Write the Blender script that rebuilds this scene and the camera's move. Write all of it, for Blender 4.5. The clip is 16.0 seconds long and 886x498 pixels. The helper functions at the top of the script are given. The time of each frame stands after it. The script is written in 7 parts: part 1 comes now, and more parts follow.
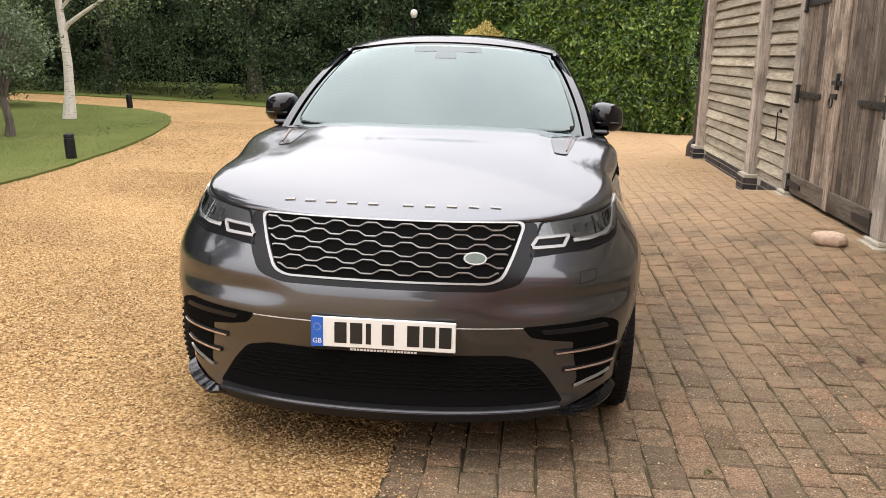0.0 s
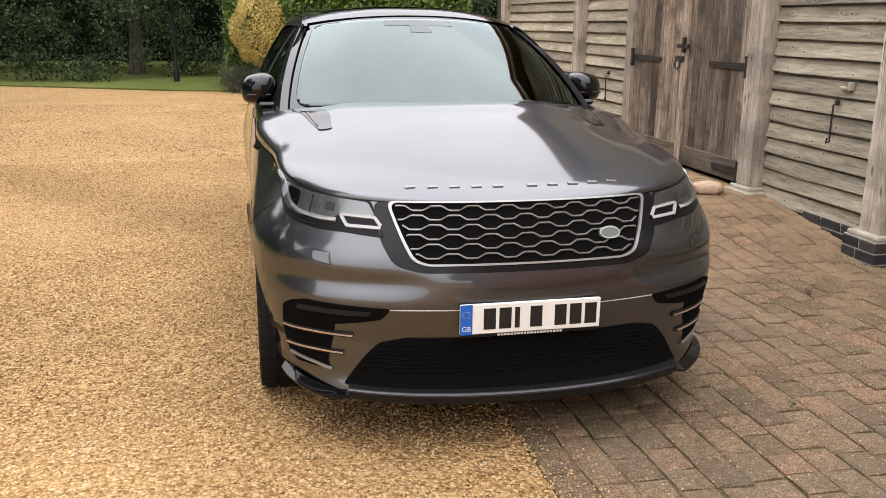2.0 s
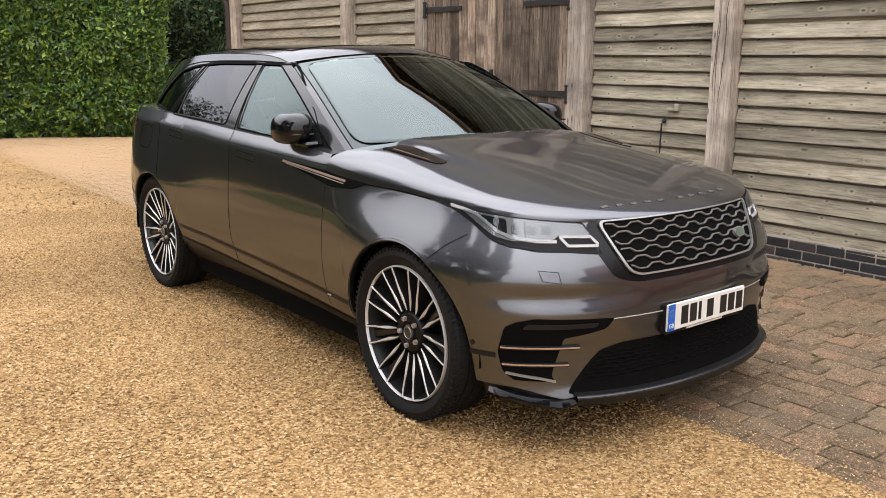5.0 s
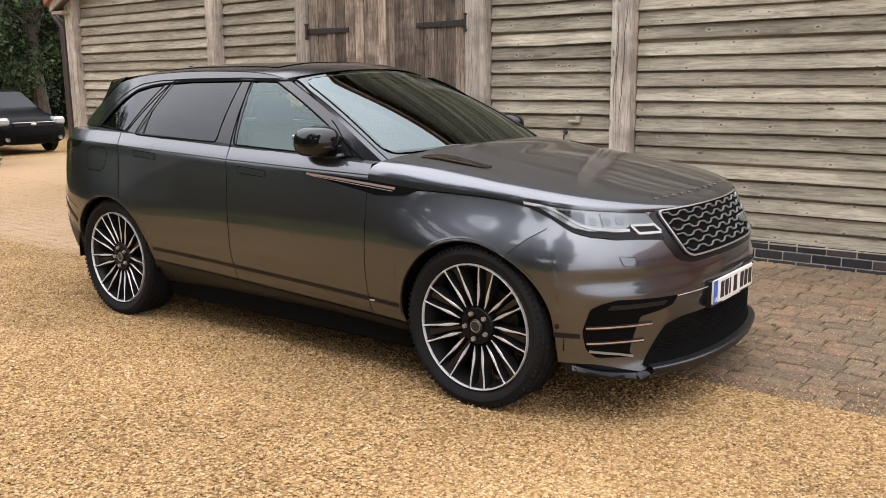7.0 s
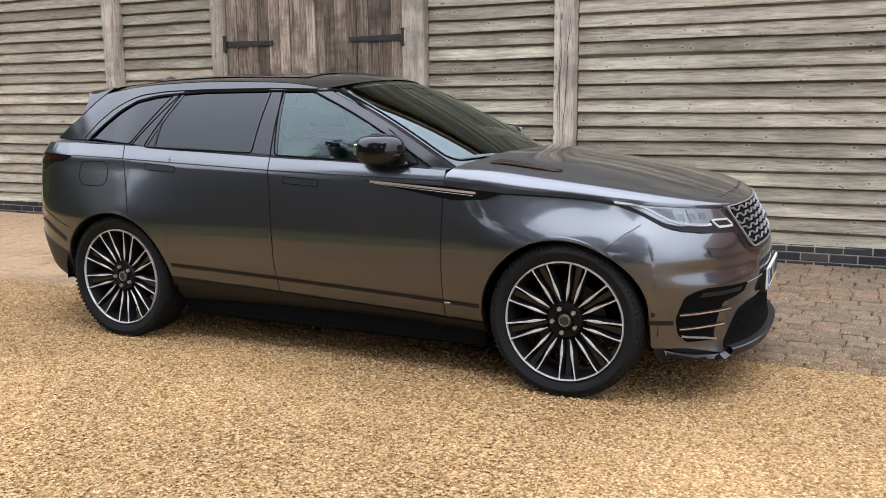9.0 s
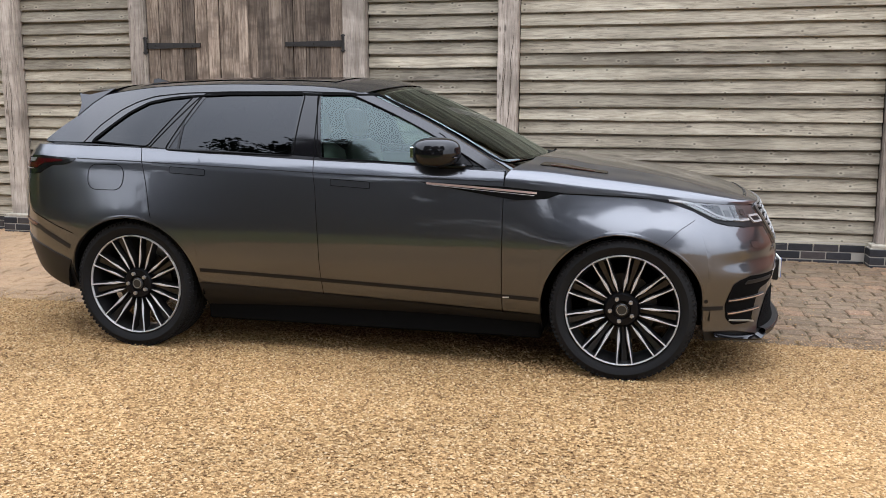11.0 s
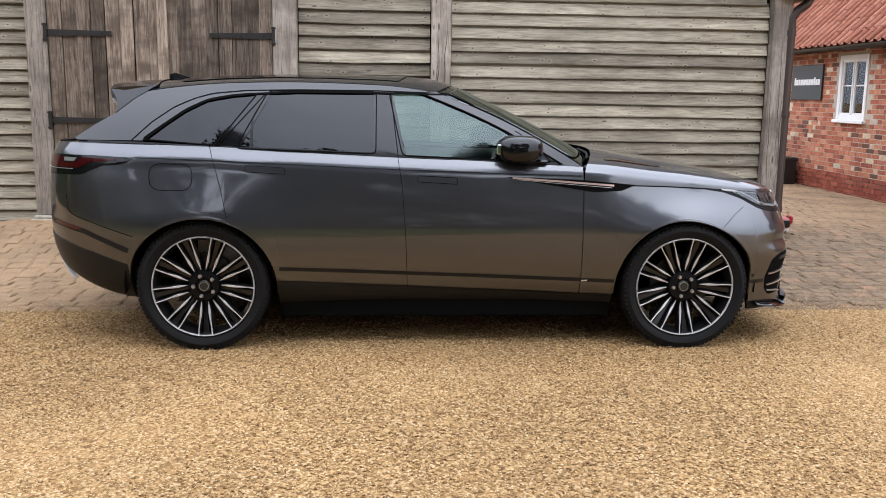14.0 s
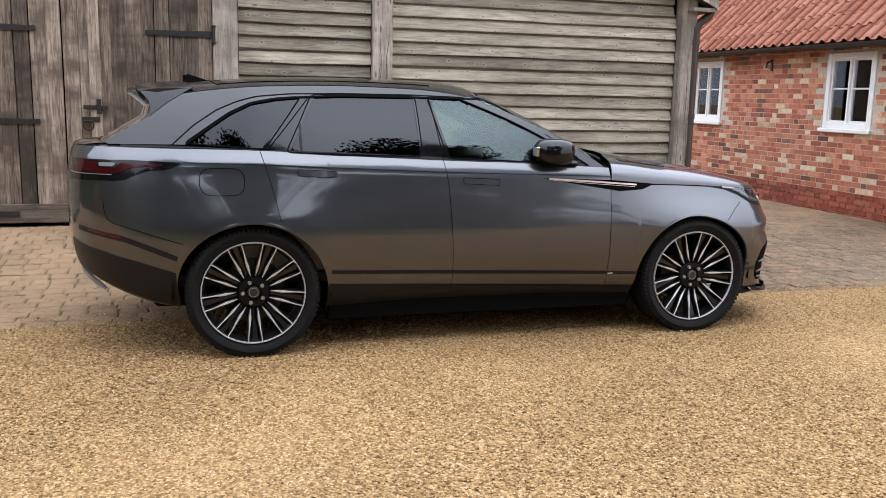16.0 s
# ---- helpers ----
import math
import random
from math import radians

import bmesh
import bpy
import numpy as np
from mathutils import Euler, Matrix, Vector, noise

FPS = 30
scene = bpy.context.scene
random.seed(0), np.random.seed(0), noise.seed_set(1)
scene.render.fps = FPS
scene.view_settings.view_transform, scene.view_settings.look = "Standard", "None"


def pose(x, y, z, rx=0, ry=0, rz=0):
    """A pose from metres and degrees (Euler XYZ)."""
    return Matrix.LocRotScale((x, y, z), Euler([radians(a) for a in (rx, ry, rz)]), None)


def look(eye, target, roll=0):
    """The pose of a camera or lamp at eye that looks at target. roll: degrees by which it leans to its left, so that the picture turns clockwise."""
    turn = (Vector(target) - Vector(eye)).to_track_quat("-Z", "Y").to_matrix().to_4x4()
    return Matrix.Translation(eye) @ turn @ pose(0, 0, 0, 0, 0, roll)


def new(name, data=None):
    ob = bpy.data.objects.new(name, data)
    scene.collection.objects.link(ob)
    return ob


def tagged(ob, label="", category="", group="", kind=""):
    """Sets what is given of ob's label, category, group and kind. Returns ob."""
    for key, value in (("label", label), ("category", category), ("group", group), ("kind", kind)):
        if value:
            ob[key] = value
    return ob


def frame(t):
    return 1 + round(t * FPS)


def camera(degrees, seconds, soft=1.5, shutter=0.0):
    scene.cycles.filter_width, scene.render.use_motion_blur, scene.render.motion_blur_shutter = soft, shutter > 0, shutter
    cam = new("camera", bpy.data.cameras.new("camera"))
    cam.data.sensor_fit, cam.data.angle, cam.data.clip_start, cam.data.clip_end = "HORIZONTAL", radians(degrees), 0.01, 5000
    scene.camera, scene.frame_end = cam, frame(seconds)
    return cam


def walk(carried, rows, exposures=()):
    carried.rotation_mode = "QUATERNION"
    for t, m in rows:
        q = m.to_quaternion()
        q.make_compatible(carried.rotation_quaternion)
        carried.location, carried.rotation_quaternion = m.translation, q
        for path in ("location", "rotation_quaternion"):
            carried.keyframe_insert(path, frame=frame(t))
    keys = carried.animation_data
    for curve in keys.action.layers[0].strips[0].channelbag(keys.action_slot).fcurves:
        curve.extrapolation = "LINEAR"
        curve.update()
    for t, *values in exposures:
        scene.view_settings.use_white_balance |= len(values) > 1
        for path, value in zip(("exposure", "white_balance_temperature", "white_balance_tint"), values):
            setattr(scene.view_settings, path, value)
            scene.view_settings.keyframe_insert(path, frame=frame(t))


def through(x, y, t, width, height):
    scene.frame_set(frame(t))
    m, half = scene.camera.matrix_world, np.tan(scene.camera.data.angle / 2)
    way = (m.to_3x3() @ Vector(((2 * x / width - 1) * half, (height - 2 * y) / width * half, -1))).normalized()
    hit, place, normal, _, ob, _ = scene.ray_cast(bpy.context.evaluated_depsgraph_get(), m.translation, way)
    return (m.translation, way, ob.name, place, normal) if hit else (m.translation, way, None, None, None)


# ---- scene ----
cam = camera(53.6, 16.0, soft=0.7)
PATH = [
    (0, (0.485, -5.251, 1.514), (0.301, -3.309, 1.075), 1.5),
    (0.5, (0.196, -5.227, 1.507), (0.168, -3.277, 1.064), 2.3),
    (1, (-0.186, -5.249, 1.51), (-0.068, -3.308, 1.044), 1.9),
    (1.5, (-0.573, -5.196, 1.506), (-0.305, -3.276, 1.013), 1.4),
    (2, (-0.953, -5.127, 1.535), (-0.531, -3.238, 1.034), 0.6),
    (2.5, (-1.374, -5.104, 1.544), (-0.765, -3.265, 1.051), 0.5),
    (3, (-1.719, -5.018, 1.553), (-0.956, -3.23, 1.082), 1.4),
    (3.5, (-2.032, -4.862, 1.555), (-1.139, -3.128, 1.113), 1.4),
    (4, (-2.405, -4.743, 1.547), (-1.396, -3.072, 1.11), 1.2),
    (4.5, (-2.737, -4.573, 1.552), (-1.63, -2.965, 1.119), 0.6),
    (7, (-4.094, -3.715, 1.492), (-2.54, -2.514, 1.116), -0.6),
    (7.5, (-4.347, -3.48, 1.485), (-2.724, -2.365, 1.134), -0.7),
    (8, (-4.53, -3.207, 1.474), (-2.85, -2.179, 1.127), -1.0),
    (10.5, (-5.457, -1.857, 1.46), (-3.561, -1.312, 1.132), 0.3),
    (11, (-5.548, -1.546, 1.453), (-3.627, -1.097, 1.127), 0.2),
    (11.5, (-5.614, -1.263, 1.45), (-3.674, -0.902, 1.126), 0.5),
    (12, (-5.762, -0.938, 1.449), (-3.809, -0.67, 1.115), 0.7),
    (12.5, (-5.814, -0.65, 1.453), (-3.852, -0.486, 1.099), 0.6),
    (13, (-5.851, -0.355, 1.47), (-3.884, -0.281, 1.115), 0.6),
    (13.5, (-5.944, -0.015, 1.468), (-3.975, -0.031, 1.117), 1.0),
    (14, (-6.021, 0.352, 1.505), (-4.055, 0.229, 1.158), 0.8),
    (14.5, (-6.027, 0.712, 1.5), (-4.069, 0.469, 1.167), 0.9),
    (15, (-6.072, 1.085, 1.501), (-4.129, 0.744, 1.172), 1.0),
    (15.5, (-6.054, 1.434, 1.52), (-4.132, 0.999, 1.179), 1.1),
    (16, (-5.962, 1.781, 1.521), (-4.071, 1.228, 1.177), 1.3),
]
# the film's own exposure and white balance drift a little
walk(cam, [(t, look(eye, target, roll)) for t, eye, target, roll in PATH],
     [(0.0, 0.72, 6800, 12), (1.2, 0.67, 6750, 12), (2.5, 0.62, 6750, 12), (4.5, 0.62, 6620, 12), (7.0, 0.65, 6480, 11.5), (7.4, 0.67, 6080, 11), (8.0, 0.70, 5960, 10.5), (12.0, 0.63, 6000, 11), (16.0, 0.52, 5980, 11.5)])

# ---- world and light: bright overcast ----
SUN_EL, SUN_ROT = radians(56), radians(248)
world = bpy.data.worlds.new("overcast")
scene.world = world
world.use_nodes = True
wn, wl = world.node_tree.nodes, world.node_tree.links
wn.clear()
sky = wn.new("ShaderNodeTexSky")
sky.sky_type, sky.sun_disc, sky.sun_elevation, sky.sun_rotation = "NISHITA", False, SUN_EL, SUN_ROT
sky.air_density, sky.dust_density, sky.ozone_density = 1.0, 3.0, 1.0
pale = wn.new("ShaderNodeHueSaturation")
pale.inputs["Saturation"].default_value = 0.12
wmix = wn.new("ShaderNodeMix")
wmix.data_type, wmix.blend_type = "RGBA", "MIX"
wmix.inputs[0].default_value = 0.72
cloud = wn.new("ShaderNodeTexNoise")
cloud.inputs["Scale"].default_value, cloud.inputs["Detail"].default_value = 2.2, 5
cramp = wn.new("ShaderNodeValToRGB")
cramp.color_ramp.elements[0].position, cramp.color_ramp.elements[0].color = 0.3, (11.3, 11.8, 13.2, 1)
cramp.color_ramp.elements[1].position, cramp.color_ramp.elements[1].color = 0.72, (16.2, 16.4, 17.4, 1)
# an overcast sky is brighter overhead than at the horizon
wsep, whigh, wgrad = wn.new("ShaderNodeSeparateXYZ"), wn.new("ShaderNodeMapRange"), wn.new("ShaderNodeMix")
whigh.inputs["From Min"].default_value, whigh.inputs["From Max"].default_value = 0.0, 1.0
whigh.inputs["To Min"].default_value, whigh.inputs["To Max"].default_value = 0.70, 2.14
wpow = wn.new("ShaderNodeMath")
wpow.operation, wpow.use_clamp = "POWER", True
wpow.inputs[1].default_value = 1.6
wgrad.data_type, wgrad.blend_type = "RGBA", "MULTIPLY"
wgrad.inputs[0].default_value = 1.0
wco = wn.new("ShaderNodeTexCoord")
bg = wn.new("ShaderNodeBackground")
bg.inputs["Strength"].default_value = 0.136
wout = wn.new("ShaderNodeOutputWorld")
wl.new(sky.outputs[0], pale.inputs["Color"])
wl.new(pale.outputs[0], wmix.inputs[6])
wl.new(wco.outputs["Generated"], cloud.inputs["Vector"])
wl.new(cloud.outputs["Fac"], cramp.inputs[0])
wl.new(wco.outputs["Generated"], wsep.inputs[0])
wl.new(wsep.outputs[2], wpow.inputs[0])
wl.new(wpow.outputs[0], whigh.inputs["Value"])
wl.new(cramp.outputs[0], wgrad.inputs[6])
wl.new(whigh.outputs[0], wgrad.inputs[7])
wl.new(wgrad.outputs[2], wmix.inputs[7])
wl.new(wmix.outputs[2], bg.inputs["Color"])
wl.new(bg.outputs[0], wout.inputs[0])
sun = new("sun", bpy.data.lights.new("sun", "SUN"))
sun.data.energy, sun.data.angle, sun.data.color = 0.6, radians(150), (1.0, 0.95, 0.86)
sun.matrix_world = look((0, 0, 20), (0 + math.sin(SUN_ROT) * -math.cos(SUN_EL), 0 - math.cos(SUN_ROT) * math.cos(SUN_EL), 20 - math.sin(SUN_EL)))

# ---- small tools ----
rng = np.random.default_rng(7)


def smooth_curve(xs, ys):
    """A monotone cubic through the given knots."""
    xs, ys = np.array(xs, float), np.array(ys, float)
    h = np.diff(xs)
    d = np.diff(ys) / h
    m = np.zeros_like(xs)
    m[0], m[-1] = d[0], d[-1]
    for i in range(1, len(xs) - 1):
        if d[i - 1] * d[i] > 0:
            a, b = 2 * h[i] + h[i - 1], h[i] + 2 * h[i - 1]
            m[i] = (a + b) / (a / d[i - 1] + b / d[i])

    def f(x):
        x = np.clip(np.asarray(x, float), xs[0], xs[-1])
        i = np.clip(np.searchsorted(xs, x) - 1, 0, len(h) - 1)
        t = (x - xs[i]) / h[i]
        return (ys[i] * (1 + 2 * t) * (1 - t) ** 2 + m[i] * h[i] * t * (1 - t) ** 2
                + ys[i + 1] * t * t * (3 - 2 * t) + m[i + 1] * h[i] * t * t * (t - 1))
    return f


def step(x, a, b):
    t = np.clip((np.asarray(x, float) - a) / (b - a), 0, 1)
    return t * t * (3 - 2 * t)


def mesh_from(name, verts, faces, materials, smooth=False, sharp=35):
    me = bpy.data.meshes.new(name)
    verts = np.asarray(verts, dtype=np.float32).reshape(-1, 3)
    if isinstance(faces, np.ndarray):
        n, k = faces.shape
        me.vertices.add(len(verts))
        me.vertices.foreach_set("co", verts.ravel())
        me.loops.add(n * k)
        me.loops.foreach_set("vertex_index", faces.ravel().astype(np.int32))
        me.polygons.add(n)
        me.polygons.foreach_set("loop_start", np.arange(0, n * k, k, dtype=np.int32))
        me.update(calc_edges=True)
    else:
        me.from_pydata(verts.tolist(), [], faces)
        me.update()
    for m in (materials if isinstance(materials, (list, tuple)) else [materials]):
        me.materials.append(m)
    me.polygons.foreach_set("use_smooth", [smooth] * len(me.polygons))
    if smooth and sharp:
        me.set_sharp_from_angle(angle=radians(sharp))
    return me


def thing(name, label, category, at=(0, 0, 0), turn=0, group="", kind=""):
    ob = new(name)
    ob.matrix_world = pose(*at, 0, 0, turn)
    return tagged(ob, label, category, group, kind)


def put(name, me, parent=None, label="", at=None):
    ob = new(name, me)
    ob.parent = parent
    if at is not None:
        ob.location = at
    return tagged(ob, label)


class Geo:
    """Collects vertices and faces of one mesh."""

    def __init__(self):
        self.v, self.f = [], []

    def add(self, verts, faces, m=None):
        b = len(self.v)
        self.v += [tuple(m @ Vector(p)) if m is not None else tuple(p) for p in verts]
        self.f += [tuple(b + i for i in f) for f in faces]
        return self

    def box(self, lo, hi, c=0.0, m=None):
        """A box whose edges are cut by c."""
        (x0, y0, z0), (x1, y1, z1) = lo, hi
        if c <= 0:
            v = [(x, y, z) for z in (z0, z1) for y in (y0, y1) for x in (x0, x1)]
            return self.add(v, [(0, 2, 3, 1), (4, 5, 7, 6), (0, 1, 5, 4), (1, 3, 7, 5), (3, 2, 6, 7), (2, 0, 4, 6)], m)
        bm = bmesh.new()
        bmesh.ops.create_cube(bm, size=1)
        for p in bm.verts:
            p.co = ((x0 + x1) / 2 + p.co.x * (x1 - x0), (y0 + y1) / 2 + p.co.y * (y1 - y0), (z0 + z1) / 2 + p.co.z * (z1 - z0))
        bmesh.ops.bevel(bm, geom=bm.edges[:], offset=c, segments=1, affect="EDGES")
        return self.take(bm, m)

    def take(self, bm, m=None):
        bm.verts.index_update()
        self.add([p.co[:] for p in bm.verts], [[p.index for p in f.verts] for f in bm.faces], m)
        bm.free()
        return self

    def grid(self, pts, flip=False, closed=False):
        """pts: rows x columns x 3."""
        pts = np.asarray(pts)
        r, c = pts.shape[:2]
        b = len(self.v)
        self.v += [tuple(p) for p in pts.reshape(-1, 3)]
        for i in range(r - 1):
            for j in range(c if closed else c - 1):
                k = (j + 1) % c
                q = (b + i * c + j, b + i * c + k, b + (i + 1) * c + k, b + (i + 1) * c + j)
                self.f.append(q[::-1] if flip else q)
        return self

    def lathe(self, profile, n=48, m=None, axis="x"):
        """profile: (radius, along) pairs, turned about the axis."""
        a = np.linspace(0, 2 * math.pi, n, endpoint=False)
        rows = []
        for r, h in profile:
            if axis == "x":
                rows.append(np.stack([np.full(n, h), r * np.cos(a), r * np.sin(a)], 1))
            else:
                rows.append(np.stack([r * np.cos(a), r * np.sin(a), np.full(n, h)], 1))
        b = len(self.v)
        self.grid(np.array(rows), closed=True, flip=(axis == "x"))
        if m is not None:
            self.v[b:] = [tuple(m @ Vector(p)) for p in self.v[b:]]
        return self

    def tube(self, pts, r, n=8, caps=True):
        """A pipe through pts with the radius r (or one radius a point)."""
        pts = [Vector(p) for p in pts]
        rs = r if isinstance(r, (list, tuple, np.ndarray)) else [r] * len(pts)
        rows, ref = [], None
        for i, p in enumerate(pts):
            d = (pts[min(i + 1, len(pts) - 1)] - pts[max(i - 1, 0)]).normalized()
            if ref is None:
                ref = d.orthogonal().normalized()
            ref = (ref - d * ref.dot(d)).normalized()
            w = d.cross(ref)
            rows.append([p + (ref * math.cos(a) + w * math.sin(a)) * rs[i] for a in np.linspace(0, 2 * math.pi, n, endpoint=False)])
        b = len(self.v)
        self.grid(np.array([[q[:] for q in row] for row in rows]), closed=True)
        if caps:
            self.f.append(tuple(b + j for j in range(n))[::-1])
            self.f.append(tuple(b + (len(pts) - 1) * n + j for j in range(n)))
        return self

    def mesh(self, name, material, smooth=False, sharp=35):
        return mesh_from(name, self.v, self.f, material, smooth, sharp)


# ---- materials ----
TONE = (0.745, 0.72, 0.675)      # one factor on all the base colours below


def material(name, color=(0.5, 0.5, 0.5), rough=0.5, metal=0.0, coat=0.0, spec=0.5):
    color = tuple(t * v for t, v in zip(TONE, color))
    m = bpy.data.materials.new(name)
    m.use_nodes = True
    b = m.node_tree.nodes["Principled BSDF"]
    b.inputs["Base Color"].default_value = (*color, 1)
    b.inputs["Roughness"].default_value = rough
    b.inputs["Metallic"].default_value = metal
    b.inputs["Coat Weight"].default_value = coat
    b.inputs["Coat Roughness"].default_value = 0.025
    b.inputs["Specular IOR Level"].default_value = spec
    return m


class Nodes:
    """Short hand for a material's nodes."""

    def __init__(self, m):
        self.m, self.n, self.l = m, m.node_tree.nodes, m.node_tree.links
        self.b = self.n["Principled BSDF"]

    def link(self, a, b):
        self.l.new(a, b)
        return self

    def coords(self, scale=(1, 1, 1), jitter=0.0):
        tc, mp = self.n.new("ShaderNodeTexCoord"), self.n.new("ShaderNodeMapping")
        mp.inputs["Scale"].default_value = scale
        self.link(tc.outputs["Object"], mp.inputs["Vector"])
        if jitter:
            info, mul, com = self.n.new("ShaderNodeObjectInfo"), self.n.new("ShaderNodeMath"), self.n.new("ShaderNodeCombineXYZ")
            mul.operation = "MULTIPLY"
            mul.inputs[1].default_value = jitter
            self.link(info.outputs["Random"], mul.inputs[0])
            for k in range(3):
                self.link(mul.outputs[0], com.inputs[k])
            self.link(com.outputs[0], mp.inputs["Location"])
        return mp.outputs[0]

    def noise(self, co, scale, detail=4, rough=0.55, dist=0.0):
        t = self.n.new("ShaderNodeTexNoise")
        t.inputs["Scale"].default_value, t.inputs["Detail"].default_value = scale, detail
        t.inputs["Roughness"].default_value, t.inputs["Distortion"].default_value = rough, dist
        self.link(co, t.inputs["Vector"])
        return t.outputs["Fac"]

    def face(self, co):
        """The coordinates in the plane of a wall that stands along y."""
        a, b = self.n.new("ShaderNodeSeparateXYZ"), self.n.new("ShaderNodeCombineXYZ")
        self.link(co, a.inputs[0]).link(a.outputs[1], b.inputs[0]).link(a.outputs[2], b.inputs[1])
        return b.outputs[0]

    def voronoi(self, co, scale, feature="F1", out="Distance", rand=1.0, dims="3D"):
        t = self.n.new("ShaderNodeTexVoronoi")
        t.voronoi_dimensions = dims
        t.feature = feature
        t.inputs["Scale"].default_value = scale
        t.inputs["Randomness"].default_value = rand
        self.link(co, t.inputs["Vector"])
        return t.outputs[out]

    def ramp(self, fac, *stops):
        r = self.n.new("ShaderNodeValToRGB")
        el = r.color_ramp.elements
        while len(el) < len(stops):
            el.new(0.5)
        for e, (p, c) in zip(el, stops):
            e.position = p
            e.color = (*c, 1) if isinstance(c, tuple) else (c, c, c, 1)
        self.link(fac, r.inputs[0])
        return r.outputs[0]

    def mix(self, fac, a, b, mode="MIX"):
        x = self.n.new("ShaderNodeMix")
        x.data_type, x.blend_type = "RGBA", mode
        for k, s in ((0, fac), (6, a), (7, b)):
            if isinstance(s, (int, float)):
                x.inputs[k].default_value = s if k == 0 else (s, s, s, 1)
            elif isinstance(s, tuple):
                x.inputs[k].default_value = (*s, 1)
            else:
                self.link(s, x.inputs[k])
        return x.outputs[2]

    def random(self):
        return self.n.new("ShaderNodeObjectInfo").outputs["Random"]

    def island(self):
        return self.n.new("ShaderNodeNewGeometry").outputs["Random Per Island"]

    def color(self, s):
        return self.link(self.mix(1.0, s, TONE, "MULTIPLY"), self.b.inputs["Base Color"])

    def rough(self, s):
        return self.link(s, self.b.inputs["Roughness"])

    def bump(self, s, strength=0.3, distance=0.01):
        t = self.n.new("ShaderNodeBump")
        t.inputs["Strength"].default_value, t.inputs["Distance"].default_value = strength, distance
        self.link(s, t.inputs["Height"])
        return self.link(t.outputs[0], self.b.inputs["Normal"])


def wood(name, dark, mid, light, along, seed=31.0, knots=True, blotch=0.85, spread=(0.66, 0.95, 1.22)):
    m = material(name, mid, 0.8, spec=0.2)
    n = Nodes(m)
    k = {"x": (0.08, 1, 1), "y": (1, 0.08, 1), "z": (1, 1, 0.08)}[along]
    co = n.coords(k, seed)
    grain = n.noise(co, 60, 6, 0.68, 0.5)
    broad = n.noise(co, 7, 4, 0.6, 0.4)
    stain = n.noise(n.coords((0.8, 0.8, 1.6), seed), 1.6, 4, 0.6)
    c = n.ramp(grain, (0.36, dark), (0.48, mid), (0.64, light))
    c = n.mix(0.36, c, n.ramp(broad, (0.38, dark), (0.5, mid), (0.62, light)))
    c = n.mix(n.ramp(stain, (0.47, 0.0), (0.62, blotch)), c, tuple(v * 0.42 for v in mid))
    streak = n.noise(n.coords(tuple(v * 0.6 if v < 0.5 else v * 1.5 for v in k), seed * 1.7), 13, 3, 0.5, 0.3)
    c = n.mix(n.ramp(streak, (0.58, 0.0), (0.68, 0.36)), c, tuple(v * 0.9 for v in dark))
    tone = n.ramp(n.random(), (0.0, spread[0]), (0.5, spread[1]), (1.0, spread[2]))
    c = n.mix(1.0, c, tone, "MULTIPLY")
    if knots:
        kk = {"x": (0.35, 1, 1), "y": (1, 0.35, 1), "z": (1, 1, 0.35)}[along]
        kn = n.voronoi(n.coords(kk, seed), 5.2)
        c = n.mix(n.ramp(kn, (0.03, 0.8), (0.07, 0.0)), c, tuple(v * 0.35 for v in dark))
        kn = n.voronoi(n.face(n.coords((1, 0.7, 1.15) if knots == "round" else (1, 0.9, 0.25), seed * 0.7)), 6.0, dims="2D")
        some = n.ramp(n.noise(n.coords((1, 1, 1), seed * 2.3), 2.6, 2), (0.42, 0.0), (0.48, 1.0))
        c = n.mix(n.mix(1.0, n.ramp(kn, (0.06, 0.0), (0.085, 0.3), (0.17, 0.0)), some, "MULTIPLY"), c, light)
        c = n.mix(n.mix(1.0, n.ramp(kn, (0.030, 0.7), (0.060, 0.0)), some, "MULTIPLY"), c, tuple(v * 0.3 for v in dark))
    n.color(c)
    n.bump(n.mix(0.4, grain, broad), 0.45, 0.006)
    return m


board_mat = wood("weathered_board", (0.200, 0.176, 0.138), (0.425, 0.382, 0.304), (0.64, 0.588, 0.470), "y", knots="round", blotch=0.30)
oak_mat = wood("silvered_oak", (0.22, 0.187, 0.160), (0.54, 0.470, 0.410), (0.76, 0.685, 0.61), "z", blotch=0.6)
door_mat = wood("door_plank", (0.080, 0.060, 0.047), (0.29, 0.225, 0.175), (0.55, 0.46, 0.38), "z", knots=False, spread=(0.42, 0.88, 1.40))
rail_mat = wood("door_rail", (0.08, 0.064, 0.05), (0.19, 0.155, 0.12), (0.28, 0.24, 0.20), "y", knots=False)

iron_mat = material("black_iron", (0.035, 0.033, 0.032), 0.55, 0.4)
nn = Nodes(iron_mat)
nn.bump(nn.noise(nn.coords(), 60), 0.25, 0.002)
pipe_mat = material("brown_pipe", (0.07, 0.05, 0.042), 0.45, 0.2)
concrete_mat = material("cast_stone", (0.50, 0.47, 0.40), 0.9)
nn = Nodes(concrete_mat)
co = nn.coords()
nn.color(nn.ramp(nn.noise(co, 14, 6), (0.3, (0.36, 0.33, 0.27)), (0.7, (0.58, 0.55, 0.47))))
nn.bump(nn.noise(co, 80, 4), 0.3, 0.004)


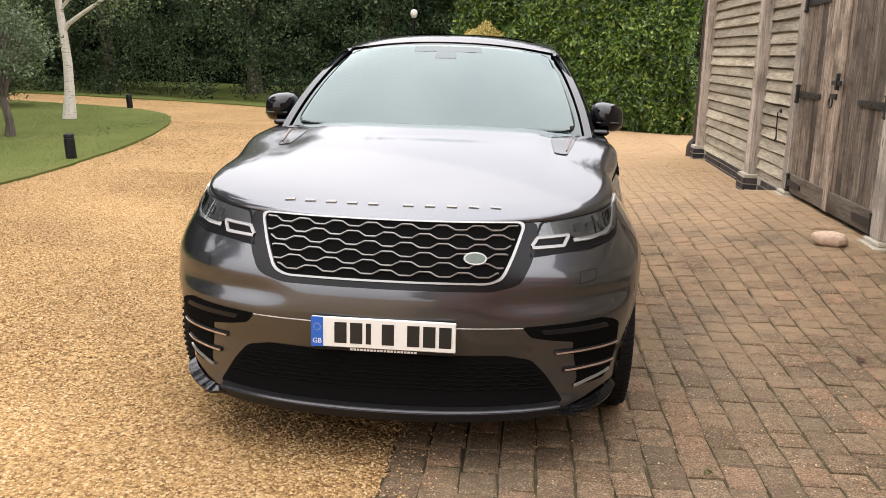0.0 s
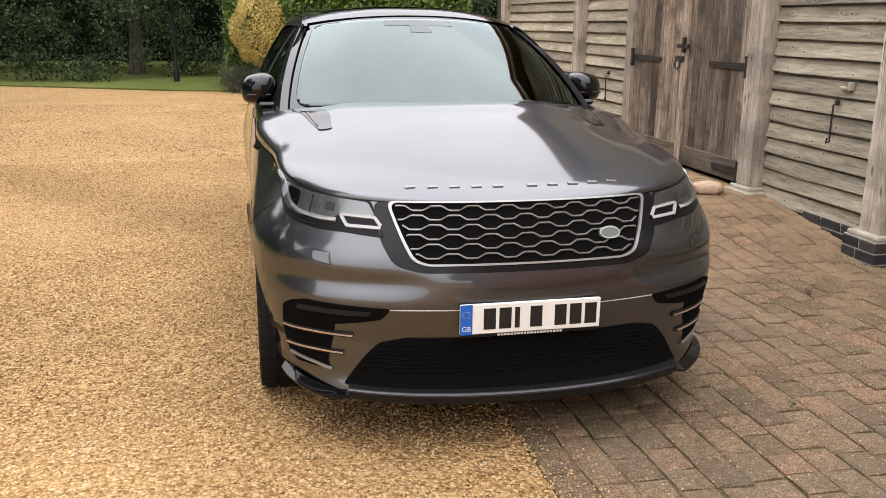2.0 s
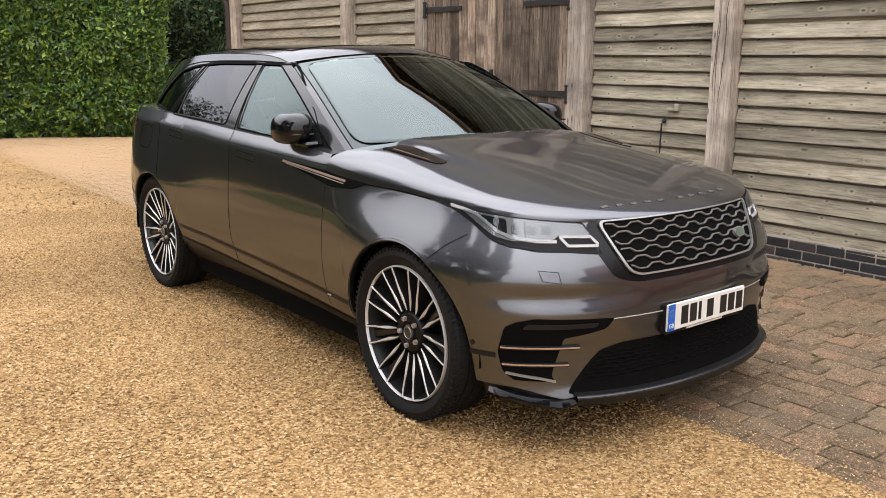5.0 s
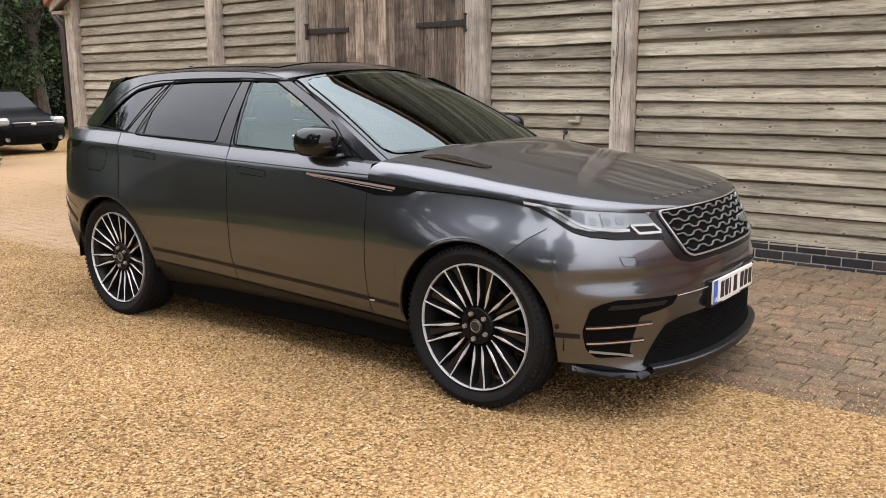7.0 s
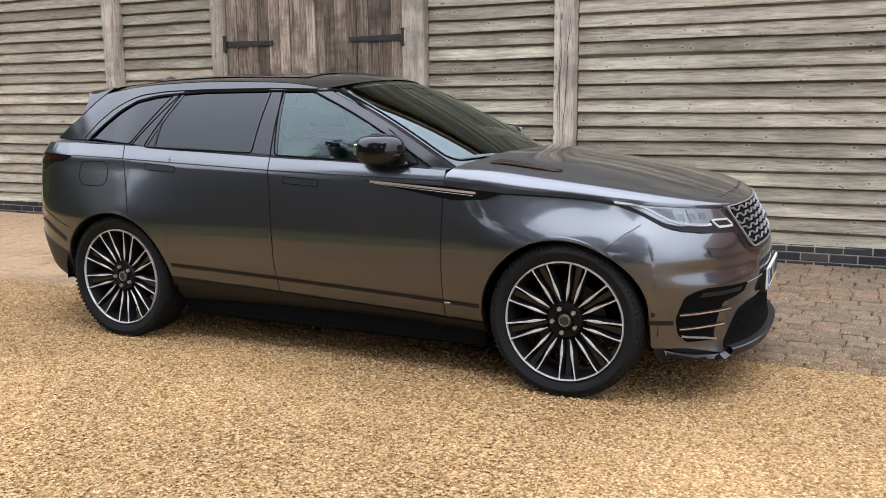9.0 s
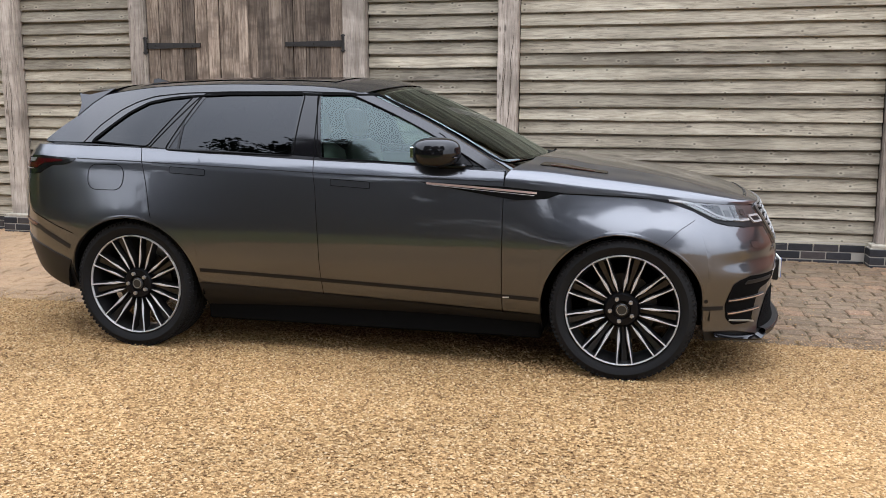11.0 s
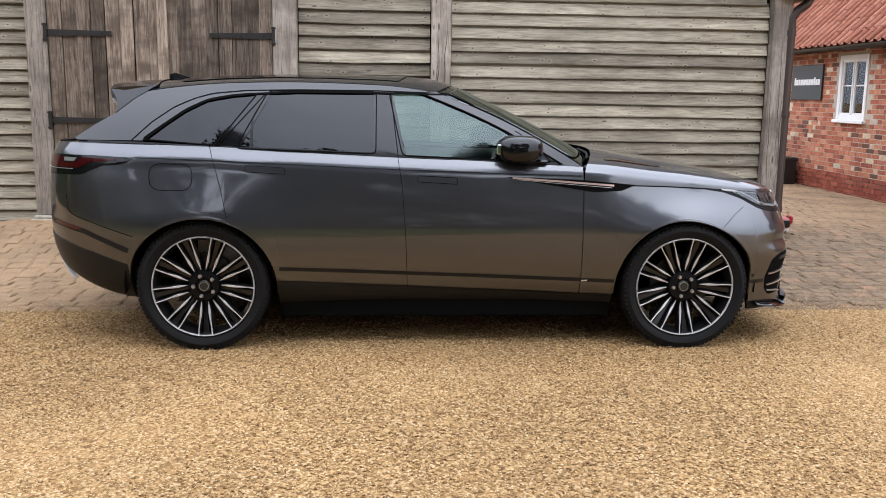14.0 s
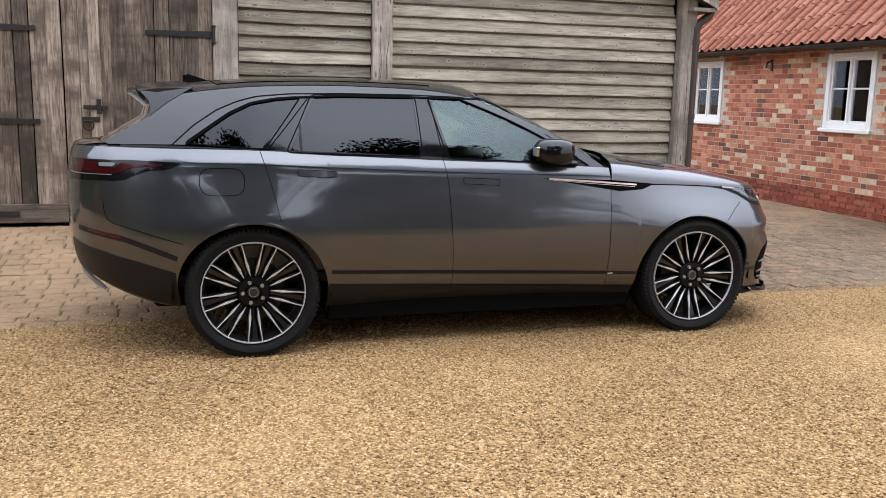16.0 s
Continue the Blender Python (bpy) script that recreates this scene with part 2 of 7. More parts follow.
def brick_material(name, stops, seed=9.0, rough=0.85):
    m = material(name, stops[0][1], rough, spec=0.3)
    n = Nodes(m)
    c = n.ramp(n.random(), *stops)
    n.n[c.node.name].color_ramp.interpolation = "LINEAR"
    co = n.coords((1, 1, 1), seed)
    c = n.mix(1.0, c, n.ramp(n.noise(co, 18, 5), (0.25, 0.72), (0.75, 1.2)), "MULTIPLY")
    n.color(c)
    n.bump(n.noise(co, 60, 5), 0.4, 0.005)
    return m


blue_brick = brick_material("blue_brick", [(0.0, (0.022, 0.022, 0.027)), (0.6, (0.040, 0.039, 0.044)), (1.0, (0.075, 0.062, 0.060))], rough=0.6)
BRICKS = [(0.0, (0.33, 0.10, 0.065)), (0.25, (0.47, 0.155, 0.09)), (0.60, (0.62, 0.25, 0.15)), (0.80, (0.68, 0.33, 0.21)), (0.83, (0.17, 0.085, 0.06)), (0.89, (0.24, 0.11, 0.075)), (0.905, (0.74, 0.52, 0.36)), (1.0, (0.86, 0.74, 0.55))]
red_brick = brick_material("red_brick", BRICKS)
plinth_brick = brick_material("plinth_brick", [(0.0, (0.27, 0.075, 0.05)), (0.7, (0.37, 0.11, 0.07)), (1.0, (0.46, 0.17, 0.11))])
mortar_mat = material("mortar", (0.52, 0.46, 0.38), 0.95)
nn = Nodes(mortar_mat)
nn.color(nn.ramp(nn.noise(nn.coords(), 25, 5), (0.3, (0.56, 0.49, 0.40)), (0.7, (0.74, 0.67, 0.57))))
dark_mortar = material("dark_mortar", (0.46, 0.43, 0.38), 0.95)
tile_mat = brick_material("clay_pantile", [(0.0, (0.27, 0.098, 0.060)), (0.5, (0.33, 0.128, 0.080)), (1.0, (0.40, 0.180, 0.118))])


def ground_speckle(m, by_island):
    """Block paving: tone by block, fine grit, mossy wear, and sandy dust carried off the gravel toward the far end."""
    n = Nodes(m)
    pick = n.island() if by_island else n.random()
    c = n.ramp(pick, (0.0, (0.145, 0.100, 0.062)), (0.3, (0.182, 0.127, 0.080)), (0.7, (0.220, 0.154, 0.098)), (0.9, (0.222, 0.146, 0.090)), (1.0, (0.275, 0.168, 0.106)))
    co = n.n.new("ShaderNodeNewGeometry").outputs["Position"]
    c = n.mix(1.0, c, n.ramp(n.noise(co, 120, 5, 0.75), (0.36, 0.45), (0.5, 0.98), (0.62, 1.75)), "MULTIPLY")
    c = n.mix(1.0, c, n.ramp(n.noise(co, 26, 6, 0.7), (0.32, 0.62), (0.5, 1.0), (0.68, 1.35)), "MULTIPLY")
    c = n.mix(n.ramp(n.noise(co, 3.2, 5, 0.65), (0.48, 0.0), (0.68, 0.55)), c, (0.125, 0.104, 0.066))
    c = n.mix(n.ramp(n.noise(co, 0.9, 4), (0.45, 0.0), (0.75, 0.5)), c, (0.20, 0.165, 0.12))
    # pale chippings pressed into the face, dark specks
    c = n.mix(n.ramp(n.voronoi(co, 24), (0.07, 0.9), (0.13, 0.0)), c, (0.58, 0.49, 0.36))
    c = n.mix(n.ramp(n.voronoi(co, 62), (0.12, 0.75), (0.24, 0.0)), c, (0.46, 0.37, 0.26))
    c = n.mix(n.ramp(n.voronoi(co, 17), (0.05, 0.7), (0.10, 0.0)), c, (0.06, 0.05, 0.032))
    # dust
    sp, run, add = n.n.new("ShaderNodeSeparateXYZ"), n.n.new("ShaderNodeMapRange"), n.n.new("ShaderNodeMath")
    n.link(co, sp.inputs[0]).link(sp.outputs[1], run.inputs["Value"])
    run.inputs["From Min"].default_value, run.inputs["From Max"].default_value = -2.5, 7.5
    run.inputs["To Min"].default_value, run.inputs["To Max"].default_value = -0.10, 0.56
    yard, both = n.n.new("ShaderNodeMapRange"), n.n.new("ShaderNodeMath")
    yard.inputs["From Min"].default_value, yard.inputs["From Max"].default_value = 2.4, 4.6
    yard.inputs["To Min"].default_value, yard.inputs["To Max"].default_value = 0.0, 0.34
    n.link(sp.outputs[0], yard.inputs["Value"]).link(run.outputs[0], both.inputs[0]).link(yard.outputs[0], both.inputs[1])
    n.link(both.outputs[0], add.inputs[0]).link(n.noise(co, 1.6, 6, 0.65), add.inputs[1])
    c = n.mix(n.ramp(add.outputs[0], (0.50, 0.0), (0.88, 0.92)), c, n.ramp(n.noise(co, 160, 4, 0.7), (0.35, (0.32, 0.205, 0.115)), (0.65, (0.56, 0.40, 0.25))))
    n.color(c)
    n.bump(n.mix(0.5, n.noise(co, 110, 5, 0.7), n.noise(co, 28, 4)), 1.0, 0.014)


sett_joined = material("paving_block_far", (0.3, 0.22, 0.15), 0.9, spec=0.25)
sett_mat = material("paving_block_near", (0.3, 0.22, 0.15), 0.9, spec=0.25)
ground_speckle(sett_joined, True)
ground_speckle(sett_mat, False)
joint_mat = material("sandy_joint", (0.10, 0.085, 0.055), 1.0, spec=0.1)
nn = Nodes(joint_mat)
co = nn.coords()
jc = nn.ramp(nn.noise(co, 9, 6), (0.3, (0.05, 0.044, 0.026)), (0.55, (0.10, 0.085, 0.05)), (0.68, (0.22, 0.165, 0.105)), (0.82, (0.36, 0.26, 0.16)))
jsep, jrun = nn.n.new("ShaderNodeSeparateXYZ"), nn.n.new("ShaderNodeMapRange")
jrun.inputs["From Min"].default_value, jrun.inputs["From Max"].default_value = 2.0, 8.0
nn.link(co, jsep.inputs[0]).link(jsep.outputs[1], jrun.inputs["Value"])
nn.color(nn.mix(jrun.outputs[0], jc, (0.44, 0.30, 0.175)))
nn.bump(nn.noise(co, 180, 3), 0.6, 0.006)

GRAVEL = [(p_, tuple(min(1.0, v_ * k_) for v_, k_ in zip(c_, (1.20, 1.14, 1.02)))) for p_, c_ in [(0.0, (0.155, 0.09, 0.04)), (0.25, (0.30, 0.195, 0.095)), (0.55, (0.42, 0.28, 0.142)), (0.85, (0.50, 0.365, 0.20)), (1.0, (0.56, 0.45, 0.31))]]
gravel_mat = material("gravel_bed", (0.5, 0.36, 0.18), 0.95, spec=0.15)
nn = Nodes(gravel_mat)
co = nn.coords()
cell = nn.n.new("ShaderNodeTexVoronoi")
cell.inputs["Scale"].default_value = 75
nn.link(co, cell.inputs["Vector"])
sep = nn.n.new("ShaderNodeSeparateColor")
nn.link(cell.outputs["Color"], sep.inputs[0])
gc = nn.ramp(sep.outputs[0], *GRAVEL)
gc = nn.mix(nn.ramp(cell.outputs["Distance"], (0.35, 0.0), (0.75, 0.5)), gc, (0.19, 0.108, 0.042))
gc = nn.mix(1.0, gc, nn.ramp(nn.noise(co, 0.7, 5, 0.6), (0.3, 0.82), (0.7, 1.1)), "MULTIPLY")
nn.color(gc)
nn.bump(cell.outputs["Distance"], 0.9, -0.008)
stone_mat = material("gravel_stone", (0.6, 0.42, 0.2), 0.8, spec=0.25)
nn = Nodes(stone_mat)
nn.color(nn.mix(1.0, nn.ramp(nn.island(), *GRAVEL), nn.ramp(nn.noise(nn.coords(), 0.7, 5, 0.6), (0.3, 0.82), (0.7, 1.1)), "MULTIPLY"))


def leaf_material(name, stops, rough=0.5, through=0.25, spec=0.4):
    m = material(name, stops[0][1], rough, spec=spec)
    n = Nodes(m)
    c = n.mix(1.0, n.ramp(n.island(), *stops), n.ramp(n.noise(n.coords(), 0.8, 3), (0.3, 0.75), (0.7, 1.2)), "MULTIPLY")
    n.color(c)
    tr, add = n.n.new("ShaderNodeBsdfTranslucent"), n.n.new("ShaderNodeMixShader")
    n.link(n.mix(1.0, c, TONE, "MULTIPLY"), tr.inputs["Color"])
    add.inputs[0].default_value = through
    n.link(n.b.outputs[0], add.inputs[1]).link(tr.outputs[0], add.inputs[2])
    n.link(add.outputs[0], n.n["Material Output"].inputs[0])
    return m


laurel_mat = leaf_material("laurel_leaf", [(0.0, (0.018, 0.045, 0.009)), (0.5, (0.070, 0.145, 0.024)), (0.85, (0.20, 0.33, 0.055)), (1.0, (0.38, 0.50, 0.11))], 0.35, 0.28)
gold_mat = leaf_material("golden_leaf", [(0.0, (0.34, 0.27, 0.06)), (0.45, (0.66, 0.54, 0.15)), (0.8, (0.82, 0.69, 0.27)), (1.0, (0.90, 0.80, 0.45))], 0.5, 0.35)
wood_leaf = leaf_material("woodland_leaf", [(0.0, (0.020, 0.040, 0.020)), (0.6, (0.054, 0.092, 0.044)), (1.0, (0.17, 0.225, 0.11))], 0.7, 0.2, 0.15)
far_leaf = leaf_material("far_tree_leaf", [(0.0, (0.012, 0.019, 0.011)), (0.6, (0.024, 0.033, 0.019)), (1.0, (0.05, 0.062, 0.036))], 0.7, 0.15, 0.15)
birch_leaf = leaf_material("birch_leaf", [(0.0, (0.06, 0.10, 0.035)), (0.6, (0.11, 0.165, 0.06)), (1.0, (0.19, 0.24, 0.10))])
willow_leaf = leaf_material("grey_green_leaf", [(0.0, (0.06, 0.10, 0.05)), (0.6, (0.13, 0.18, 0.10)), (1.0, (0.24, 0.30, 0.19))])
shrub_leaf = leaf_material("low_shrub_leaf", [(0.0, (0.05, 0.065, 0.04)), (0.6, (0.10, 0.115, 0.07)), (1.0, (0.17, 0.17, 0.11))])
grass_mat = leaf_material("grass_blade", [(0.0, (0.115, 0.145, 0.038)), (0.6, (0.165, 0.205, 0.056)), (1.0, (0.24, 0.255, 0.09))])
lawn_mat = material("lawn", (0.10, 0.16, 0.04), 0.95, spec=0.1)
nn = Nodes(lawn_mat)
co = nn.coords()
lc = nn.ramp(nn.noise(co, 55, 5), (0.3, (0.095, 0.125, 0.030)), (0.6, (0.145, 0.18, 0.048)), (0.8, (0.19, 0.205, 0.068)))
lc = nn.mix(nn.ramp(nn.noise(co, 0.8, 4), (0.45, 0.0), (0.75, 0.6)), lc, (0.21, 0.205, 0.075))
nn.color(lc)
nn.bump(nn.noise(co, 140, 3), 0.8, 0.02)
bark_mat = material("dark_bark", (0.09, 0.075, 0.058), 0.95)
nn = Nodes(bark_mat)
co = nn.coords((1, 1, 0.2))
nn.color(nn.ramp(nn.noise(co, 22, 6), (0.3, (0.045, 0.038, 0.03)), (0.7, (0.15, 0.125, 0.10))))
nn.bump(nn.noise(co, 22, 6), 0.6, 0.02)
birch_bark = material("birch_bark", (0.72, 0.68, 0.62), 0.8)
nn = Nodes(birch_bark)
bc = nn.ramp(nn.noise(nn.coords((1, 1, 3.5)), 9, 5), (0.30, (0.16, 0.135, 0.11)), (0.38, (0.66, 0.61, 0.55)), (0.8, (0.84, 0.80, 0.74)))
nn.color(bc)

# car finishes
paint_mat = material("grey_metallic_paint", (0.13, 0.135, 0.145), 0.37, 0.97, 1.0, 0.3)
nn = Nodes(paint_mat)
nn.color(nn.ramp(nn.noise(nn.coords(), 900, 1), (0.3, (0.077, 0.082, 0.095)), (0.7, (0.115, 0.122, 0.141))))
paint_mat.node_tree.nodes["Principled BSDF"].inputs["Coat IOR"].default_value = 1.68
paint_mat.node_tree.nodes["Principled BSDF"].inputs["Coat Roughness"].default_value = 0.06
paint_mat.node_tree.nodes["Principled BSDF"].inputs["Specular Tint"].default_value = (0.5, 0.5, 0.51, 1)
roof_paint = material("gloss_roof_paint", (0.014, 0.015, 0.018), 0.12, 0.0, 0.0, 0.58)
gloss_black = material("gloss_black", (0.006, 0.006, 0.007), 0.06, 0.0, 0.0, 0.36)
satin_black = material("satin_black", (0.009, 0.009, 0.010), 0.45, spec=0.25)
surround_black = material("surround_black", (0.005, 0.005, 0.006), 0.25, spec=0.22)
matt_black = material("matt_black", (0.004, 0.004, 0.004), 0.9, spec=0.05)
rubber_mat = material("tyre_rubber", (0.009, 0.009, 0.0095), 0.70, spec=0.17)
nn = Nodes(rubber_mat)
nn.bump(nn.noise(nn.coords(), 120, 3), 0.15, 0.001)
silver_mat = material("bright_silver", (0.70, 0.715, 0.735), 0.35, 0.5)
bar_mat = material("grille_silver", (0.40, 0.41, 0.42), 0.28, 0.6)
spoke_mat = material("machined_spoke", (0.74, 0.755, 0.785), 0.36, 0.42)
dark_rim = material("dark_rim", (0.012, 0.012, 0.0125), 0.35, 0.0, 0.2, 0.35)
copper_mat = material("copper_trim", (0.80, 0.60, 0.53), 0.28, 0.7)
chrome_mat = material("chrome", (1.1, 1.1, 1.1), 0.08, 1.0)
white_plate = material("plate_white", (0.82, 0.82, 0.80), 0.35)
blue_plate = material("plate_blue", (0.01, 0.12, 0.55), 0.35)
ink_mat = material("plate_black", (0.01, 0.01, 0.01), 0.4)
lamp_black = material("lamp_black", (0.006, 0.006, 0.007), 0.35, spec=0.12)
drl_mat = material("lamp_guide", (0.40, 0.41, 0.425), 0.25, 0.0, 0.2)
lens_dark = material("lamp_inside", (0.05, 0.05, 0.055), 0.2, 0.6)
red_lens = material("red_lens", (0.045, 0.002, 0.004), 0.12, 0.0, 0.0, 0.4)
leather_mat = material("pale_leather", (0.66, 0.64, 0.58), 0.55)
trim_dark = material("cabin_trim", (0.02, 0.02, 0.022), 0.6)
headlining = material("headlining", (0.36, 0.35, 0.32), 0.9)


def glass(name, tint, ior=1.5, shine=(0.95, 0.97, 1.0)):
    """Thin car or window glass: tinted see-through with a real mirror of the sky by Fresnel."""
    m = bpy.data.materials.new(name)
    m.use_nodes = True
    n, l = m.node_tree.nodes, m.node_tree.links
    n.remove(n["Principled BSDF"])
    tr, gl, fr, mx = (n.new("ShaderNode" + k) for k in ("BsdfTransparent", "BsdfGlossy", "Fresnel", "MixShader"))
    tr.inputs[0].default_value = (*tint, 1)
    gl.inputs["Roughness"].default_value = 0.01
    gl.inputs["Color"].default_value = (*shine, 1)
    fr.inputs[0].default_value = ior
    l.new(fr.outputs[0], mx.inputs[0])
    l.new(tr.outputs[0], mx.inputs[1])
    l.new(gl.outputs[0], mx.inputs[2])
    l.new(mx.outputs[0], n["Material Output"].inputs[0])
    return m


# Copper with shade put into its colour, for the bonnet vent blades.
copper_dim = material("copper_shade", (0.18, 0.10, 0.08), 0.3, 0.9)
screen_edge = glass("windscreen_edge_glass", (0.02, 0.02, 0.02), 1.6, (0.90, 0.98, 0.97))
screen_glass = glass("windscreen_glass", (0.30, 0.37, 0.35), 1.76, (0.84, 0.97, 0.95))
clear_glass = glass("side_glass", (0.40, 0.52, 0.48), 1.6, (0.82, 0.98, 0.96))
dark_glass = glass("privacy_glass", (0.012, 0.013, 0.014), 1.4)
lamp_glass = glass("lamp_glass", (0.92, 0.94, 0.95), 1.55)
window_glass = glass("window_glass", (0.93, 0.95, 0.95), 1.45)
white_paint = material("white_paint", (1.06, 1.08, 1.12), 0.45)
black_paint = material("black_paint", (0.018, 0.018, 0.018), 0.5)

# ---- ground ----
def ramp_height(x, y):
    """The paving rises to the barn's door."""
    return 0.20 * step(x, 0.9, 3.1) * step(y, -0.5, 1.5) * (1 - step(y, 3.9, 5.4))


def paved(x, y):
    return (x > 0) & (y < 14.2) & (y > -9) & ((x < 3.2) | (y < -3.75) | ((y > 8.9) & (x < 11)))


gx = np.concatenate([[-400, -150, -70, -40, -25], np.arange(-18, 0.01, 0.75), [0.04, 3.3, 8, 12, 14, 25, 60, 150, 400]])
gy = np.concatenate([[-400, -150, -60, -30, -18], np.arange(-12, 20, 0.75), [25, 35, 60, 150, 400]])
pts = np.zeros((len(gx), len(gy), 3))
for i, x in enumerate(gx):
    for j, y in enumerate(gy):
        near = -18 <= x <= 0 and -12 <= y < 20
        z = 0.012 * noise.noise((x * 0.6, y * 0.6, 3)) if near else -0.01
        pts[i, j] = (x, y, -0.075 if 0.03 < x < 13 and -10 < y < 14.3 else min(z, 0.006))
g = Geo().grid(pts, flip=True)
tagged(put("ground", mesh_from("ground", g.v, g.f, gravel_mat, True, 0)), "golden pea gravel drive, loose and raked by tyres", "ground", kind="structure")


def stones(name, n, x0, x1, y0, y1, lo, hi, seed, zf=None, edge=None):
    """n loose pebbles: squashed octahedra, joined."""
    r = np.random.default_rng(seed)
    c = np.stack([r.uniform(x0, x1, n), r.uniform(y0, y1, n), np.zeros(n)], 1)
    if edge is not None:
        c[:, 0] = edge(r, n)
    c[:, 2] = (zf(c[:, 0], c[:, 1]) if zf else 0) + r.uniform(0.0, 0.005, n)
    s = r.uniform(lo, hi, n) * 0.5
    base = np.array([(1, 0, 0), (0, 1, 0), (-1, 0, 0), (0, -1, 0), (0, 0, 0.75), (0, 0, -0.6)], float)
    v = np.repeat(base[None], n, 0) * r.uniform(0.65, 1.25, (n, 6, 1))
    a = r.uniform(0, 6.28, n)
    ca, sa = np.cos(a), np.sin(a)
    stretch = r.uniform(0.9, 1.7, n)
    vx, vy = v[:, :, 0] * stretch[:, None], v[:, :, 1].copy()
    tilt = r.uniform(-0.5, 0.5, n)
    vz = v[:, :, 2] + vx * tilt[:, None]
    out = np.stack([vx * ca[:, None] - vy * sa[:, None], vx * sa[:, None] + vy * ca[:, None], vz], 2) * s[:, None, None] + c[:, None]
    f = np.array([(0, 1, 4), (1, 2, 4), (2, 3, 4), (3, 0, 4), (1, 0, 5), (2, 1, 5), (3, 2, 5), (0, 3, 5)])
    faces = (f[None] + (np.arange(n) * 6)[:, None, None]).reshape(-1, 3)
    return tagged(put(name, mesh_from(name, out.reshape(-1, 3), faces, stone_mat)), "loose golden gravel stones spread over the drive", "gravel", kind="stuff")


stones("gravel", 85000, -5.6, 0.02, -4.6, -1.6, 0.006, 0.0155, 1)
stones("gravel", 120000, -5.6, 0.0, -1.6, 5.0, 0.007, 0.017, 2)
stones("gravel", 16000, -9, 0.0, 5.0, 12.0, 0.015, 0.03, 3)
stones("gravel", 7000, 0, 1, -6, 13, 0.005, 0.012, 4, lambda x, y: ramp_height(x, y) + 0.004, lambda r, n: np.abs(r.normal(0, 0.13, n)) + r.uniform(-0.06, 0.05, n))
stones("gravel", 1500, 0.1, 3.0, -5, 8, 0.005, 0.013, 5, lambda x, y: ramp_height(x, y) + 0.003)
stones("gravel", 5000, 0.1, 3.0, 5.5, 14, 0.006, 0.016, 6, lambda x, y: ramp_height(x, y) + 0.003)


# ---- lawns ----
def lawn(name, outline, label, seed, blades, box):
    bm = bmesh.new()
    top = [bm.verts.new((x, y, 0.03 + 0.01 * noise.noise((x, y, 1)))) for x, y in outline]
    f = bm.faces.new(top)
    f.normal_update()
    if f.normal.z < 0:
        f.normal_flip()
    bmesh.ops.extrude_face_region(bm, geom=[f])
    for v in top:
        v.co.z = -0.03
    ob = tagged(put(name, Geo().take(bm).mesh(name, lawn_mat)), label, "lawn", kind="structure")
    r = np.random.default_rng(seed)
    poly = np.array(outline)
    p = np.stack([r.uniform(box[0], box[1], blades), r.uniform(box[2], box[3], blades)], 1)
    inside = np.zeros(blades, bool)
    for (xa, ya), (xb, yb) in zip(poly, np.roll(poly, -1, 0)):
        cut = ((ya > p[:, 1]) != (yb > p[:, 1])) & (p[:, 0] < (xb - xa) * (p[:, 1] - ya) / (yb - ya + 1e-9) + xa)
        inside ^= cut
    p = p[inside]
    n = len(p)
    a, h, w = r.uniform(0, 6.28, n), r.uniform(0.003, 0.016, n), r.uniform(0.004, 0.010, n)
    lean = r.normal(0, 0.02, (n, 2))
    b0 = np.stack([p[:, 0] - np.cos(a) * w, p[:, 1] - np.sin(a) * w, np.full(n, 0.02)], 1)
    b1 = np.stack([p[:, 0] + np.cos(a) * w, p[:, 1] + np.sin(a) * w, np.full(n, 0.02)], 1)
    t = np.stack([p[:, 0] + lean[:, 0], p[:, 1] + lean[:, 1], 0.032 + h], 1)
    tagged(put("grass", mesh_from("grass", np.stack([b0, b1, t], 1).reshape(-1, 3), np.arange(3 * n).reshape(-1, 3), grass_mat)),
           "short mown green grass blades of the lawn", "grass", kind="stuff")
    return ob


lx = smooth_curve([-3.0, 1.0, 3.7, 6.3, 9.0, 12.0, 13.6, 15.0, 16.2], [-9.0, -5.7, -5.1, -5.35, -5.85, -6.75, -7.6, -9.2, -12.5])
island = [(float(lx(y)) + 0.035 * noise.noise((y * 1.7, 4, 0)) + 0.012 * noise.noise((y * 9, 1, 0)), y) for y in np.arange(-3, 16.21, 0.12)] + [(-45, 18.5), (-45, -3)]
lawn("lawn", island, "mown lawn island with a soft curved edge beside the drive", 21, 90000, (-13, -5, 2, 16.2))
fx = [(-0.6, 14.8), (-2.5, 15.3), (-4.8, 16.3), (-7.2, 17.4), (-9.5, 18.3), (-14, 19.6), (-22, 21), (-45, 22.5), (-45, 60), (-0.6, 60)]
lawn("lawn", fx, "strip of mown lawn between the drive and the woodland", 22, 42000, (-16, -0.6, 14.8, 23))

# ---- barn ----
WALL = 3.17
POSTS = [(8.60, 8.82), (5.33, 5.55), (-0.27, -0.07), (-3.80, -3.60)]
barn = thing("wall_barn", "timber barn wall of weathered overlapping boards on oak posts", "wall", kind="structure")
# Matt black box stands in for the shade behind the boards.
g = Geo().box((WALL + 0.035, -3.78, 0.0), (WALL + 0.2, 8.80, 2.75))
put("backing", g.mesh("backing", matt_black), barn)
g = Geo().box((WALL + 0.2, -3.80, -0.05), (WALL + 5.2, -3.66, 2.75)).box((WALL + 0.2, 8.66, -0.05), (WALL + 5.2, 8.80, 2.75)).box((WALL + 5.06, -3.8, -0.05), (WALL + 5.2, 8.8, 2.75))
put("end_wall", g.mesh("end_wall", board_mat), barn)


